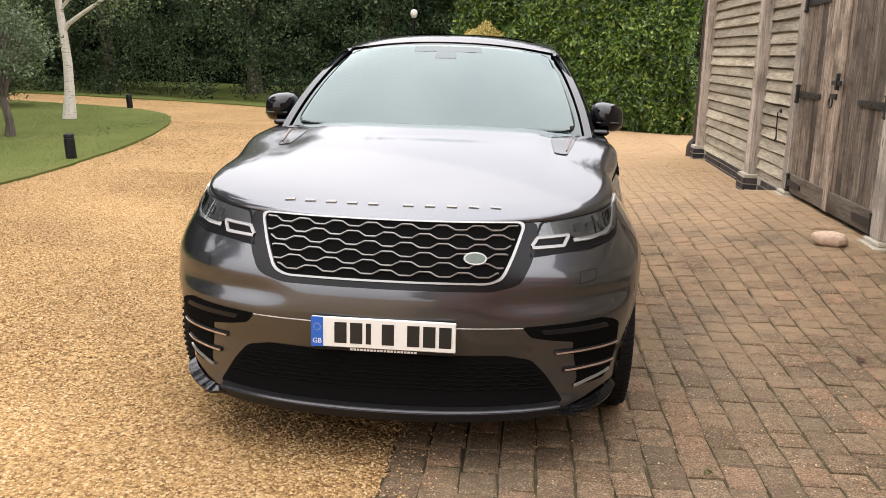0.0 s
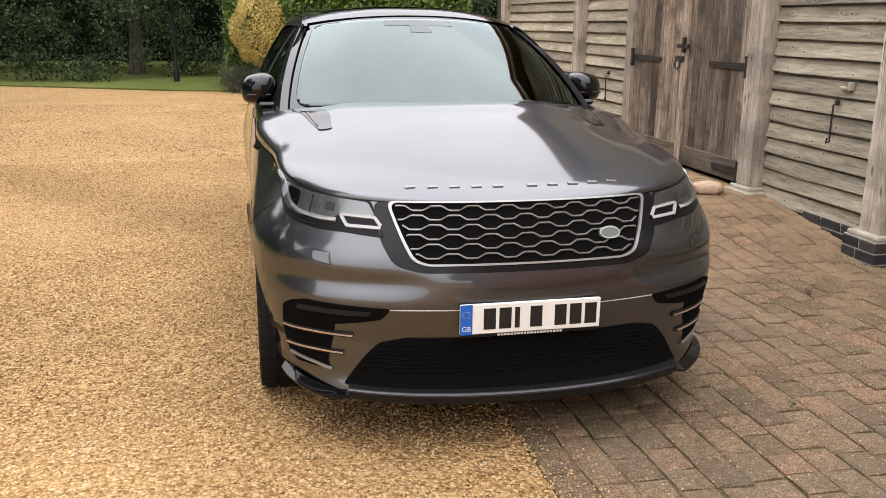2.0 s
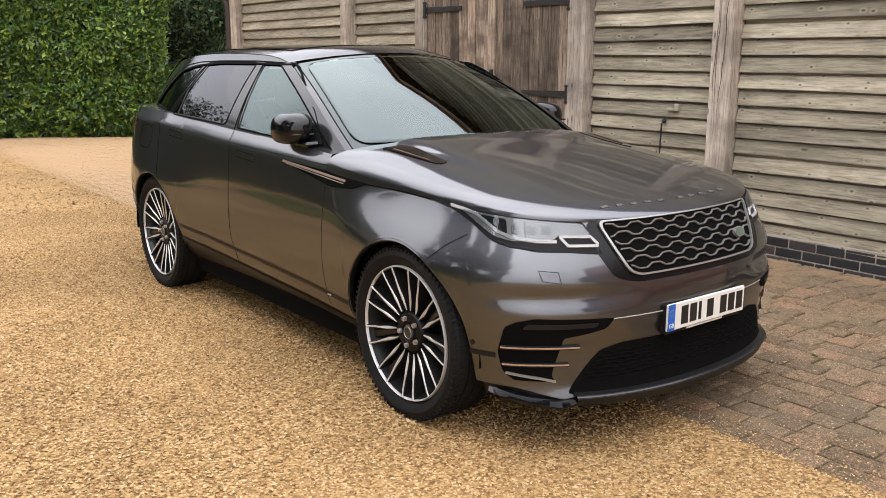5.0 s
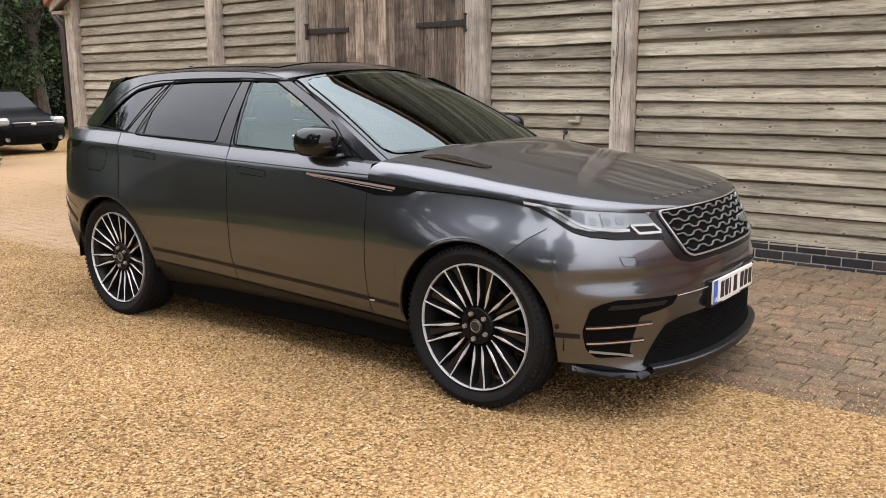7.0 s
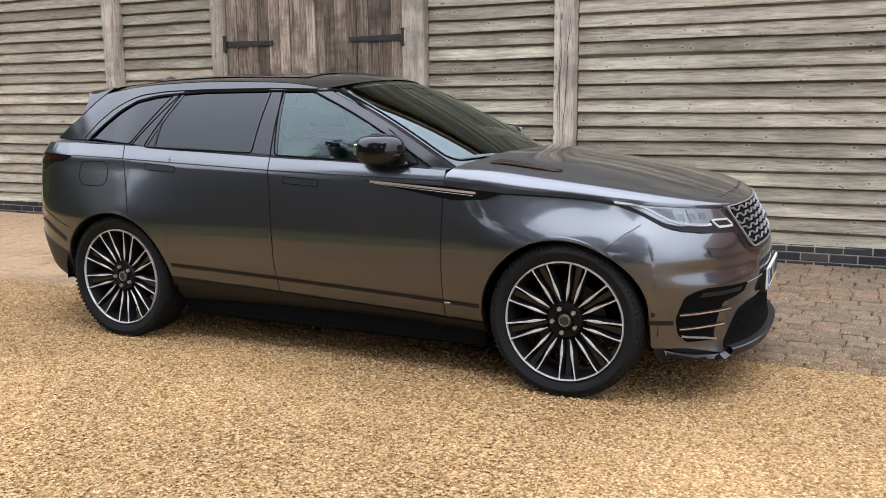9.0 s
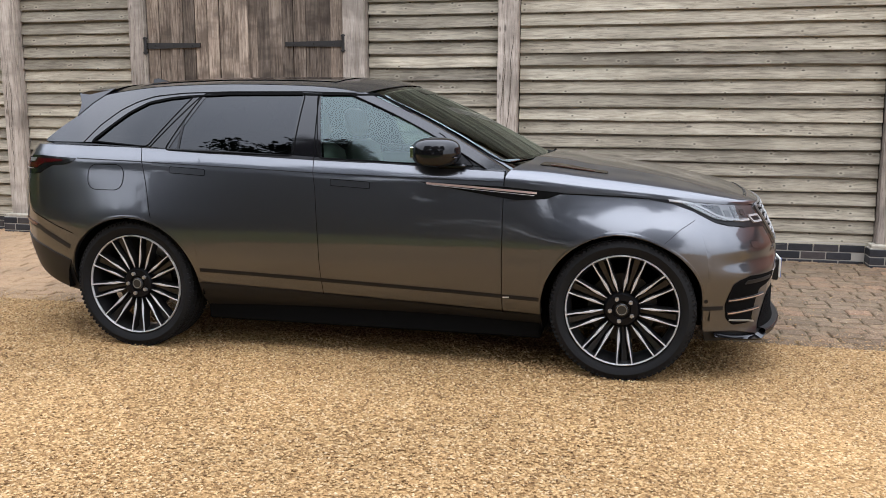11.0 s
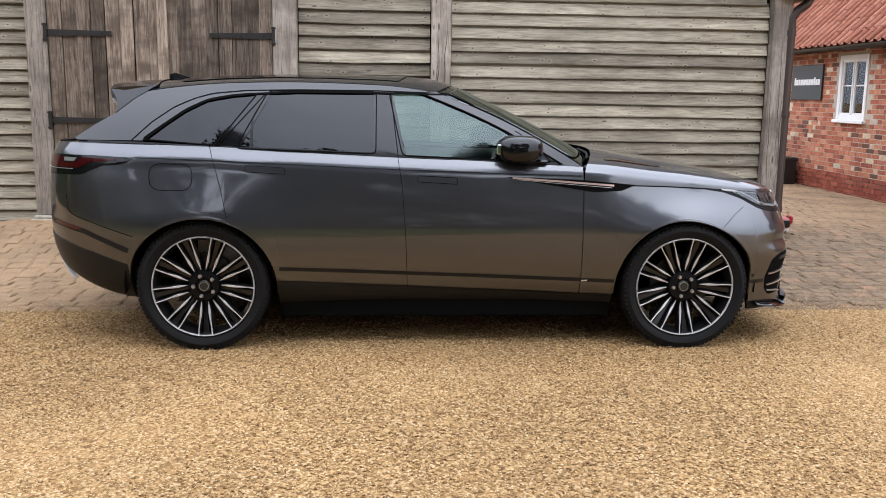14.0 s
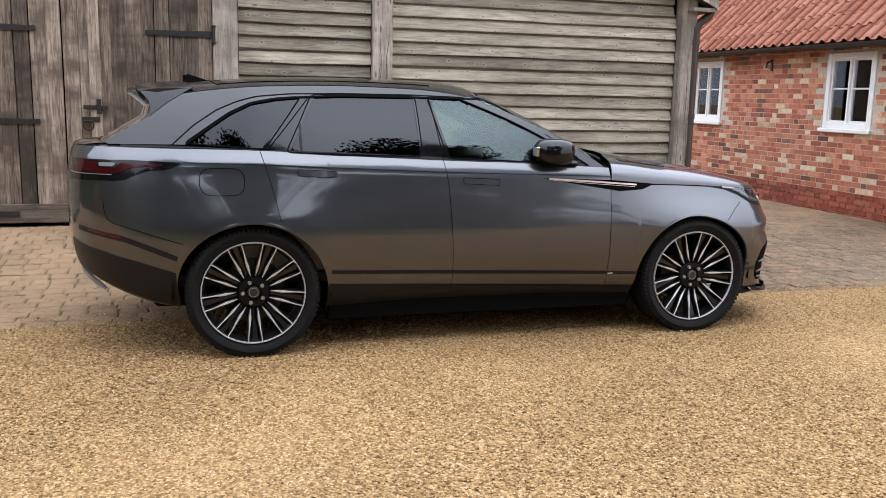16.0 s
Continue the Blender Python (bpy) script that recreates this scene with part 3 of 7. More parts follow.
def board_mesh(length, height, k):
    """A feather-edged board, its lower edge thick, waney and slightly bowed."""
    r = np.random.default_rng(100 + k)
    n = max(6, int(length / 0.16))
    ys = np.linspace(0, length, n)
    wob = np.interp(ys, np.linspace(0, length, 6), r.normal(0, 0.003, 6))
    out = np.interp(ys, np.linspace(0, length, 5), r.normal(0, 0.004, 5))
    rows = []
    for y, w, o in zip(ys, wob, out):
        rows.append([(0.024, y, height + 0.022), (0.026, y, height * 0.885), (0.006, y, height * 0.850), (-0.002 - o * 0.5, y, height * 0.5), (-0.0195 - o, y, w + 0.004), (-0.0185 - o, y, w), (-0.012 - o, y, w + 0.001), (-0.006 - o * 0.5, y, w + 0.022), (0.026, y, w + 0.024)])
    g = Geo().grid(np.array(rows))
    c = 9
    g.f.append(tuple(range(c)))
    g.f.append(tuple((n - 1) * c + i for i in range(c))[::-1])
    return g.mesh("board", board_mat, True, 30)


PITCH = 0.1283
for bay, (y0, y1) in enumerate([(5.56, 8.59), (3.94, 5.32), (-0.06, 1.27), (-3.59, -0.28)]):
    kinds = [board_mesh(y1 - y0, PITCH, bay * 5 + k) for k in range(5)]
    for i in range(18):
        ob = put("board", kinds[(i * 3 + i // 5 + bay) % 5], barn, at=(WALL, y0, 0.152 + i * PITCH + rng.normal(0, 0.003)))
        ob.rotation_euler = (rng.normal(0, 0.0012), 0, 0)

for k, (y0, y1) in enumerate(POSTS):
    bm = bmesh.new()
    bmesh.ops.create_cube(bm, size=1)
    bmesh.ops.bevel(bm, geom=[e for e in bm.edges if abs(e.verts[0].co.z - e.verts[1].co.z) > 0.5], offset=0.04, segments=2, affect="EDGES")
    bmesh.ops.bisect_plane(bm, geom=bm.verts[:] + bm.edges[:] + bm.faces[:], plane_co=(0, 0, 0.2), plane_no=(0, 0, 1))
    bmesh.ops.bisect_plane(bm, geom=bm.verts[:] + bm.edges[:] + bm.faces[:], plane_co=(0, 0, -0.2), plane_no=(0, 0, 1))
    for v in bm.verts:
        q = noise.noise((k * 5.0, v.co.y * 2, v.co.z * 4)) * 0.012
        v.co = (WALL - 0.01 + v.co.x * 0.19 + q, (y0 + y1) / 2 + v.co.y * (y1 - y0) + q, 1.475 + v.co.z * 2.55)
    put("post", Geo().take(bm).mesh("post", oak_mat, True, 30), barn, "silvered oak post with long drying cracks")
    # long drying cracks, running up the face and the side that is seen
    for j in range(3):
        r_ = np.random.default_rng(300 + k * 7 + j)
        z0_, n_ = r_.uniform(0.25, 1.2), 14
        zz_ = z0_ + np.linspace(0, r_.uniform(0.7, 1.3), n_)
        yc_ = y0 + (y1 - y0) * r_.uniform(0.25, 0.75) + np.cumsum(r_.normal(0, 0.006, n_))
        yc_ = np.clip(yc_, y0 + 0.02, y1 - 0.02)
        wd_ = 0.004 * np.sin(np.linspace(0.05, math.pi - 0.05, n_)) + 0.0006
        xf_ = WALL - 0.01 - 0.095 - 0.0145
        put("crack", Geo().grid(np.stack([np.stack([np.full(n_, xf_), yc_ - wd_, zz_], 1), np.stack([np.full(n_, xf_ - 0.0012), yc_, zz_], 1), np.stack([np.full(n_, xf_), yc_ + wd_, zz_], 1)], 1), flip=True).mesh("crack", rail_mat), barn)
    c0 = 0.17
    g = Geo().box((WALL - 0.155, y0 - 0.05, c0), (WALL + 0.04, y1 + 0.05, c0 + 0.032), 0.008)
    put("post_cap", g.mesh("post_cap", concrete_mat), barn, "pale cast stone cap")
    for row in range(3):
        for cx, w0, w1 in ((0, y0 - 0.065, (y0 + y1) / 2 - 0.005), (1, (y0 + y1) / 2 + 0.005, y1 + 0.065)):
            zz = -0.055 + row * 0.075
            sh = 0.03 * (row % 2) * (1 if cx else 1)
            g = Geo().box((WALL - 0.17, w0 + sh * cx, zz), (WALL + 0.02, w1 + sh * (1 - cx), zz + 0.066), 0.005)
            put("brick", g.mesh("brick", blue_brick), barn)
    put("mortar", Geo().box((WALL - 0.163, y0 - 0.06, -0.07), (WALL + 0.03, y1 + 0.06, c0)).mesh("mortar", dark_mortar), barn)

# blue brick plinth under the boards
brick_me = Geo().box((-0.05, 0, 0), (0.05, 0.215, 0.065), 0.004).mesh("brick", blue_brick)
for y0, y1 in ((5.63, 8.52), (3.95, 5.25), (0.0, 1.26), (-3.53, -0.34)):
    put("plinth_bed", Geo().box((WALL - 0.012, y0, -0.08), (WALL + 0.12, y1, 0.19)).mesh("plinth_bed", dark_mortar), barn)
    for row in range(3):
        y = y0 + 0.005 + 0.11 * (row % 2)
        while y + 0.2 < y1:
            put("brick", brick_me, barn, at=(WALL + 0.03 + rng.normal(0, 0.001), y, -0.045 + row * 0.075))
            y += 0.2255

# jambs of the doorway
for y0, y1 in ((1.28, 1.52), (3.73, 3.93)):
    bm = bmesh.new()
    bmesh.ops.create_cube(bm, size=1)
    for v in bm.verts:
        v.co = (WALL - 0.02 + v.co.x * 0.18, (y0 + y1) / 2 + v.co.y * (y1 - y0), 1.485 + v.co.z * 2.5)
    bmesh.ops.bevel(bm, geom=bm.edges[:], offset=0.012, segments=2, affect="EDGES")
    put("jamb", Geo().take(bm).mesh("jamb", oak_mat, True, 30), barn, "broad pale oak door jamb")
    g = Geo().box((WALL - 0.17, y0 - 0.06, 0.10), (WALL + 0.06, y1 + 0.05, 0.205), 0.01).box((WALL - 0.14, y0 - 0.03, 0.2), (WALL + 0.06, y1 + 0.02, 0.24), 0.01)
    put("jamb_base", g.mesh("jamb_base", concrete_mat), barn, "pale stone pad under the jamb")
put("head", Geo().box((WALL - 0.1, 1.28, 2.72), (WALL + 0.1, 3.93, 2.95), 0.012).mesh("head", oak_mat), barn)

# two door leaves
plank_r = np.random.default_rng(5)


def door(name, y0, y1, hinge_at):
    d = thing(name, "closed ledged barn door of brown weathered vertical planks", "door", kind="structure")
    y, i = y0, 0
    n = 8
    w = (y1 - y0) / n
    for i in range(n):
        a = y0 + i * w + plank_r.normal(0, 0.008) * (i > 0)
        b = y0 + (i + 1) * w - 0.005
        g = Geo().box((0, a, 0.235), (0.035, b, 2.72), 0.004)
        ob = put("plank", g.mesh("plank", door_mat), d, at=(WALL - 0.075 + plank_r.normal(0, 0.0025), 0, 0))
    put("bottom_rail", Geo().box((WALL - 0.093, y0 + 0.02, 0.24), (WALL - 0.07, y1 - 0.02, 0.42), 0.005).mesh("bottom_rail", rail_mat), d)
    # Added matt black panel: the shade that shows between the planks.
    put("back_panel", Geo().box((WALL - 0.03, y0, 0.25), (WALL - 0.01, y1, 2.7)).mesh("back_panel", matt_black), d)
    sgn = 1 if hinge_at == y0 else -1
    for z in (2.055, 1.20, 0.33):
        g = Geo()
        length = 0.62 if z > 0.5 else 0.4
        for k in range(8):
            u0, u1 = k / 8, (k + 1) / 8
            hw = 0.032 - 0.010 * (u0 + u1) / 2
            ya, yb = hinge_at + sgn * length * u0, hinge_at + sgn * length * u1
            g.box((WALL - 0.09 - (0.02 if z < 0.5 else 0), min(ya, yb), z - hw), (WALL - 0.078 - (0.02 if z < 0.5 else 0), max(ya, yb), z + hw))
        g.lathe([(0.0, -0.09), (0.018, -0.09), (0.018, 0.09), (0.0, 0.09)], 10, Matrix.Translation((WALL - 0.102, hinge_at - sgn * 0.015, z)), "z")
        g.lathe([(0.0, 0.0), (0.026, 0.0), (0.026, 0.014), (0.0, 0.014)], 10, Matrix.Translation((WALL - 0.102, hinge_at - sgn * 0.015, z + 0.07)), "z")
        g.lathe([(0.0, 0.0), (0.026, 0.0), (0.026, 0.014), (0.0, 0.014)], 10, Matrix.Translation((WALL - 0.102, hinge_at - sgn * 0.015, z - 0.08)), "z")
        for u in (0.15, 0.5, 0.85):
            g.lathe([(0.0, 0.008), (0.006, 0.006), (0.009, 0.0)], 8, Matrix.Translation((WALL - 0.09, hinge_at + sgn * length * u, z)) @ pose(0, 0, 0, 0, -90, 0), "z")
        put("strap_hinge", g.mesh("strap_hinge", iron_mat, True), d, "black iron strap hinge")
    return d


left = door("door_1", 2.605, 3.725, 3.725)
right = door("door_2", 1.525, 2.598, 1.525)
# meeting stile, bolt and ring
put("stile", Geo().box((WALL - 0.105, 2.555, 0.24), (WALL - 0.074, 2.655, 2.72), 0.005).mesh("stile", door_mat), left, "worn meeting stile")
g = Geo().box((WALL - 0.125, 2.50, 1.32), (WALL - 0.105, 2.72, 1.36), 0.004).box((WALL - 0.135, 2.56, 1.28), (WALL - 0.10, 2.60, 1.42), 0.004)
put("bolt", g.mesh("bolt", iron_mat), left, "rusty iron slide bolt")
a = np.linspace(0, 2 * math.pi, 20)
g = Geo().tube([(WALL - 0.125, 2.68 + 0.045 * math.cos(t), 1.17 + 0.045 * math.sin(t)) for t in a], 0.008, 6).box((WALL - 0.12, 2.58, 1.20), (WALL - 0.10, 2.74, 1.25), 0.004)
put("ring_latch", g.mesh("ring_latch", iron_mat, True), left, "black iron ring latch")


def hook(y, z, drop, label):
    g = Geo().tube([(WALL - 0.03, y, z), (WALL - 0.05, y, z - 0.01), (WALL - 0.045, y + 0.01, z - drop * 0.5), (WALL - 0.035, y + 0.02, z - drop),
                    (WALL - 0.04, y + 0.05, z - drop - 0.015), (WALL - 0.03, y + 0.055, z - drop + 0.02)], 0.007, 6)
    g.lathe([(0.0, 0.0), (0.022, 0.004), (0.02, 0.02), (0.0, 0.03)], 10, Matrix.Translation((WALL - 0.01, y, z + 0.01)) @ pose(0, 0, 0, 0, -90, 0), "z")
    tagged(put("door_hook", g.mesh("door_hook", iron_mat, True)), label, "hook", "door hooks on the barn")


hook(0.42, 1.0, 0.27, "black iron cabin hook hanging on the weathered boards")
hook(4.55, 0.98, 0.30, "black iron cabin hook hanging on the weathered boards")
g = Geo().box((WALL - 0.04, 0.27, 1.10), (WALL + 0.0, 0.31, 1.16), 0.006).box((WALL - 0.05, 0.31, 1.105), (WALL - 0.02, 0.38, 1.125), 0.004)
tagged(put("hasp", g.mesh("hasp", material("weathered_brass", (0.50, 0.46, 0.37), 0.6, 0.3))), "small brass hasp screwed to the weathered boards", "hasp")

# boarded gable above the posts, clipped by the slopes
PEAK_Y, EAVE, RISE = 2.5, 2.58, math.tan(radians(25))


def gable_z(y):
    return EAVE + (6.35 - abs(y - PEAK_Y)) * RISE


i = 18
while 0.152 + i * PITCH < gable_z(PEAK_Y) - 0.3:
    z = 0.152 + i * PITCH
    w_ = 6.35 - (z + 0.1 - EAVE) / RISE
    w_ = min(w_, 6.05)
    put("board", board_mesh(2 * w_, PITCH, 60 + i), barn, at=(WALL, PEAK_Y - w_, z))
    i += 1
# Matt black sheet stands in for the shade behind the gable boards.
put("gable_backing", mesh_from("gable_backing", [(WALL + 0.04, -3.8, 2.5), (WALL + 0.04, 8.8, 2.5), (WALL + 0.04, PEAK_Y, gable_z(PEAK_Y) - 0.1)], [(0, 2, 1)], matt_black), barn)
roof = thing("barn_roof", "dark barn roof with timber verges overhanging the gable", "roof", kind="structure")
for sg in (-1, 1):
    ye, yp = PEAK_Y + sg * 6.47, PEAK_Y
    ze, zp = gable_z(ye), gable_z(yp)
    v = [(x, y, z + dz) for x in (2.93, 2.965) for y, z in ((ye, ze), (yp, zp)) for dz in (0.02, 0.15)]
    put("verge_board", mesh_from("verge_board", v, [(0, 2, 3, 1), (4, 5, 7, 6), (0, 4, 6, 2), (1, 3, 7, 5), (0, 1, 5, 4), (2, 6, 7, 3)], oak_mat), roof)
    v = [(x, y, z + dz) for x in (2.88, 9.0) for y, z in ((ye + sg * 0.05, ze + 0.12), (yp, zp + 0.15)) for dz in (0.0, 0.09)]
    put("slope", mesh_from("slope", v, [(0, 2, 3, 1), (4, 5, 7, 6), (0, 4, 6, 2), (1, 3, 7, 5), (0, 1, 5, 4), (2, 6, 7, 3)], tile_mat), roof)
    v = [(x, y, z) for x in (2.965, WALL + 0.1) for y, z in ((ye, ze + 0.02), (yp, zp + 0.02))]
    put("soffit", mesh_from("soffit", v, [(0, 1, 3, 2)], rail_mat), roof)
    put("eaves_end", Geo().box((2.95, min(ye, ye - sg * 0.30), ze - 0.01), (9.0, max(ye, ye - sg * 0.30), ze + 0.03)).mesh("eaves_end", oak_mat), roof)


def downpipe(y, out, label):
    d = thing("downpipe", label, "drainpipe", group="barn downpipes")
    x, side_y = WALL - 0.08, (1 if out > 0 else -1)
    out *= 0.01
    g = Geo().tube([(x - 0.02, y + side_y * 0.17, 2.60), (x - 0.02, y + side_y * 0.17, 2.53), (x - 0.02, y + side_y * 0.13, 2.47), (x - 0.01, y + side_y * 0.04, 2.40), (x, y, 2.33), (x, y + 0.03 * out, 2.24), (x, y + 0.03 * out, 0.32), (x - 0.01, y + 0.03 * out, 0.26), (x - 0.06, y + 0.07 * out, 0.21), (x - 0.085, y + 0.085 * out, 0.16), (x - 0.09, y + 0.09 * out, 0.0)], 0.047, 16)
    put("pipe", g.mesh("pipe", pipe_mat, True), d)
    for z in (0.35, 1.35, 2.18):
        put("collar", Geo().lathe([(0.047, -0.03), (0.054, -0.03), (0.054, 0.03), (0.047, 0.03)], 16, Matrix.Translation((x, y + 0.03 * out, z)), "z").box((x, y + 0.03 * out - 0.02, z - 0.015), (x + 0.1, y + 0.03 * out + 0.02, z + 0.015)).mesh("collar", pipe_mat, True), d)
    return d


downpipe(-3.80, -1, "dark brown downpipe on the barn corner post")
downpipe(8.93, 1, "dark brown downpipe on the far barn corner")

# ---- brick cottage opposite the barn's end ----
BY = -7.05
house = thing("wall_cottage", "red brick cottage wall with buff bricks and a darker plinth", "wall", kind="structure")
OPEN = [(7.40, 8.28, 1.19, 2.22), (3.88, 4.82, 1.19, 2.24), (10.70, 11.55, -0.1, 2.05)]


def wall_with_openings(x0, x1, z0, z1, y0, y1, holes):
    """A wall along x, made of boxes round its openings."""
    g = Geo()
    xs = sorted({x0, x1, *[v for h in holes for v in h[:2]]})
    for a, b in zip(xs, xs[1:]):
        z = z0
        for h in sorted(holes, key=lambda h: h[2]):
            if h[0] <= a and b <= h[1]:
                if h[2] > z:
                    g.box((a, y0, z), (b, y1, h[2]))
                z = h[3]
        g.box((a, y0, z), (b, y1, z1))
    return g


put("mortar", wall_with_openings(0.5, 15, -0.1, 2.38, BY - 0.3, BY - 0.004, OPEN).mesh("mortar", mortar_mat), house)
bricks = []
row, z = 0, -0.05
while z < 2.34:
    plinth = z < 0.27
    x = 0.5 - 0.056 * (row % 2) + 0.03 * math.sin(row * 5.1)
    k = row % 2
    while x < 15:
        w = 0.215 if k % 2 else 0.1025
        k += 1
        if not any(h[0] - 0.02 < x + w and x < h[1] + 0.02 and h[2] - 0.05 < z and z < h[3] for h in OPEN):
            bricks.append((x, z, w, plinth))
        x += w + 0.01
    z += 0.075
    row += 1
shapes = {(w, p): Geo().box((0, -0.03, 0), (w, 0.012 if p else 0.0, 0.065), 0.003).mesh("brick", plinth_brick if p else red_brick) for w in (0.215, 0.1025) for p in (False, True)}
near = [b for b in bricks if 4.6 < b[0] < 7.6 and 0.1 < b[1] < 1.35][:300]
pick = set(near)
for x, z, w, p in near:
    put("brick", shapes[(w, p)], house, at=(x, BY + rng.normal(0, 0.0015), z))


def joined_bricks(name, items, stops, proud):
    g = Geo()
    for x, z, w, p in items:
        o = float(rng.normal(0, 0.0015)) + proud
        g.box((x, BY - 0.03, z), (x + w, BY + o, z + 0.065))
    m = material(name, (0.4, 0.13, 0.07), 0.85, spec=0.3)
    n = Nodes(m)
    c = n.mix(1.0, n.ramp(n.island(), *stops), n.ramp(n.noise(n.coords(), 18, 5), (0.25, 0.72), (0.75, 1.2)), "MULTIPLY")
    n.color(n.mix(1.0, c, 1.12, "MULTIPLY")).bump(n.noise(n.coords(), 60, 5), 0.4, 0.005)
    tagged(put(name, g.mesh(name, m), house), kind="stuff")


joined_bricks("brickwork", [b for b in bricks if b not in pick and not b[3]], BRICKS, 0.0)
joined_bricks("plinth_brickwork", [b for b in bricks if b not in pick and b[3]], [(0.0, (0.26, 0.06, 0.035)), (0.7, (0.36, 0.095, 0.055)), (1.0, (0.44, 0.14, 0.085))], 0.012)
put("room", Geo().box((0.5, BY - 3.0, 0), (15, BY - 2.9, 2.4)).box((0.5, BY - 3, 0), (0.6, BY - 0.3, 2.4)).box((14.9, BY - 3, 0), (15, BY - 0.3, 2.4)).box((0.5, BY - 3, 2.36), (15, BY - 0.28, 2.42)).mesh("room", material("dim_room", (0.16, 0.15, 0.14), 0.9)), house)


def cottage_window(x0, x1, z0, z1, curtain):
    w = thing("window_1" if x0 > 6 else "window_2", "white painted two-light casement window in red brick", "window", kind="structure")
    f = Geo()
    yo, yi = BY + 0.012, BY - 0.07
    t = 0.078
    f.box((x0, yi, z0), (x0 + t, yo, z1), 0.005).box((x1 - t, yi, z0), (x1, yo, z1), 0.005)
    f.box((x0 + t, yi, z1 - t), (x1 - t, yo, z1), 0.005).box((x0 + t, yi, z0), (x1 - t, yo, z0 + t), 0.005)
    mid = (x0 + x1) / 2
    f.box((mid - 0.014, yi, z0 + t), (mid + 0.014, yo, z1 - t), 0.005)
    put("window_frame", f.mesh("window_frame", white_paint), w)
    put("window_sill", Geo().box((x0 - 0.04, BY - 0.1, z0 - 0.055), (x1 + 0.04, BY + 0.06, z0), 0.008).mesh("window_sill", white_paint), w)
    for a, b in ((x0 + t, mid - 0.014), (mid + 0.014, x1 - t)):
        s = Geo()
        q = 0.034
        zz0, zz1, zm = z0 + t, z1 - t, (z0 + z1) / 2 + 0.03
        s.box((a, yi + 0.01, zz0), (a + q, yo - 0.02, zz1), 0.003).box((b - q, yi + 0.01, zz0), (b, yo - 0.02, zz1), 0.003)
        s.box((a + q, yi + 0.01, zz0), (b - q, yo - 0.02, zz0 + q), 0.003).box((a + q, yi + 0.01, zz1 - q), (b - q, yo - 0.02, zz1), 0.003)
        s.box((a + q, yi + 0.02, zm - 0.011), (b - q, yo - 0.03, zm + 0.011), 0.002)
        put("sash", s.mesh("sash", white_paint), w)
        for c0, c1 in ((zz0 + q, zm - 0.011), (zm + 0.011, zz1 - q)):
            put("pane", Geo().box((a + q, yi + 0.03, c0), (b - q, yi + 0.036, c1)).mesh("pane", window_glass), w)
    put("blind", Geo().box((x0 + t, BY - 0.16, z0 + 0.35 + 0.4 * (x0 < 6)), (x1 - t, BY - 0.15, z1)).mesh("blind", material("pale_blind", (0.42, 0.41, 0.38), 0.9)), w)
    if curtain:
        u = np.linspace(0, 1, 41)
        cx, cy = mid - 0.005 - 0.20 * u, BY - 0.105 + 0.016 * np.sin(u * 26) + 0.004 * np.sin(u * 61)
        put("curtain", Geo().grid(np.array([[(x, y, z) for x, y in zip(cx + k_ * (u - 0.3), cy)] for z, k_ in ((z0 + 0.02, 0.03), (zm, 0.0), (z1 - 0.02, -0.02))])).mesh("curtain", white_paint, True, 60), w, "white curtain gathered beside the mullion")
        put("card", Geo().box((x0 + 0.12, BY - 0.13, z0 + 0.005), (x0 + 0.20, BY - 0.10, z0 + 0.22), 0.004).mesh("card", white_paint), w, "white card standing on the inner sill")


cottage_window(7.40, 8.28, 1.19, 2.22, False)
cottage_window(3.88, 4.82, 1.19, 2.24, True)
d = thing("door_3", "dark painted cottage door in a recessed frame", "door", kind="structure")
put("frame", Geo().box((10.70, BY - 0.1, 0.0), (10.78, BY + 0.02, 2.05), 0.005).box((11.47, BY - 0.1, 0.0), (11.55, BY + 0.02, 2.05), 0.005).box((10.78, BY - 0.1, 1.97), (11.47, BY + 0.02, 2.05), 0.005).mesh("frame", black_paint), d)
g = Geo()
for i in range(5):
    g.box((10.785 + i * 0.137, BY - 0.08, 0.01), (10.785 + i * 0.137 + 0.132, BY - 0.03, 1.965), 0.004)
put("leaf", g.mesh("leaf", black_paint), d)

# cottage roof: pantiles in courses
croof = thing("cottage_roof", "red clay pantile roof, weathered and uneven", "roof", kind="structure")
SL = radians(44)
up = Vector((0, -math.cos(SL), math.sin(SL)))
nrm = Vector((0, math.sin(SL), math.cos(SL)))
put("underlay", mesh_from("underlay", [(0.2, BY + 0.24, 2.32), (15, BY + 0.24, 2.32), (15, BY - 3.0, 2.32 + 3.24 * math.tan(SL)), (0.2, BY - 3.0, 2.32 + 3.24 * math.tan(SL)),
                                         (0.2, BY - 6.2, 2.3), (15, BY - 6.2, 2.3)], [(0, 1, 2, 3), (3, 2, 5, 4)], tile_mat), croof)
TW, TL = 0.215, 0.30
lap = smooth_curve([-0.10, 0.0, 0.10, 0.22, 0.38, 0.55, 0.8, 1.0], [0.016, 0.040, 0.047, 0.036, 0.008, -0.004, -0.006, 0.0])
prof = [(-0.095 * TW, -0.002)] + [(u * TW, float(lap(u))) for u in (-0.10, -0.05, 0.0, 0.08, 0.16, 0.26, 0.38, 0.55, 0.78, 1.0)]
tv, tf = [], []
for q, (l, h) in enumerate(((0, 0.014), (0.38, 0.0))):
    for x, z in prof:
        p = Vector((x, 0, 0)) + up * l + nrm * (z + h + 0.03)
        tv.append(p[:])
for x, z in prof:
    tv.append((Vector((x, 0, 0)) + nrm * (z + 0.022 + 0.012))[:])
n = len(prof)
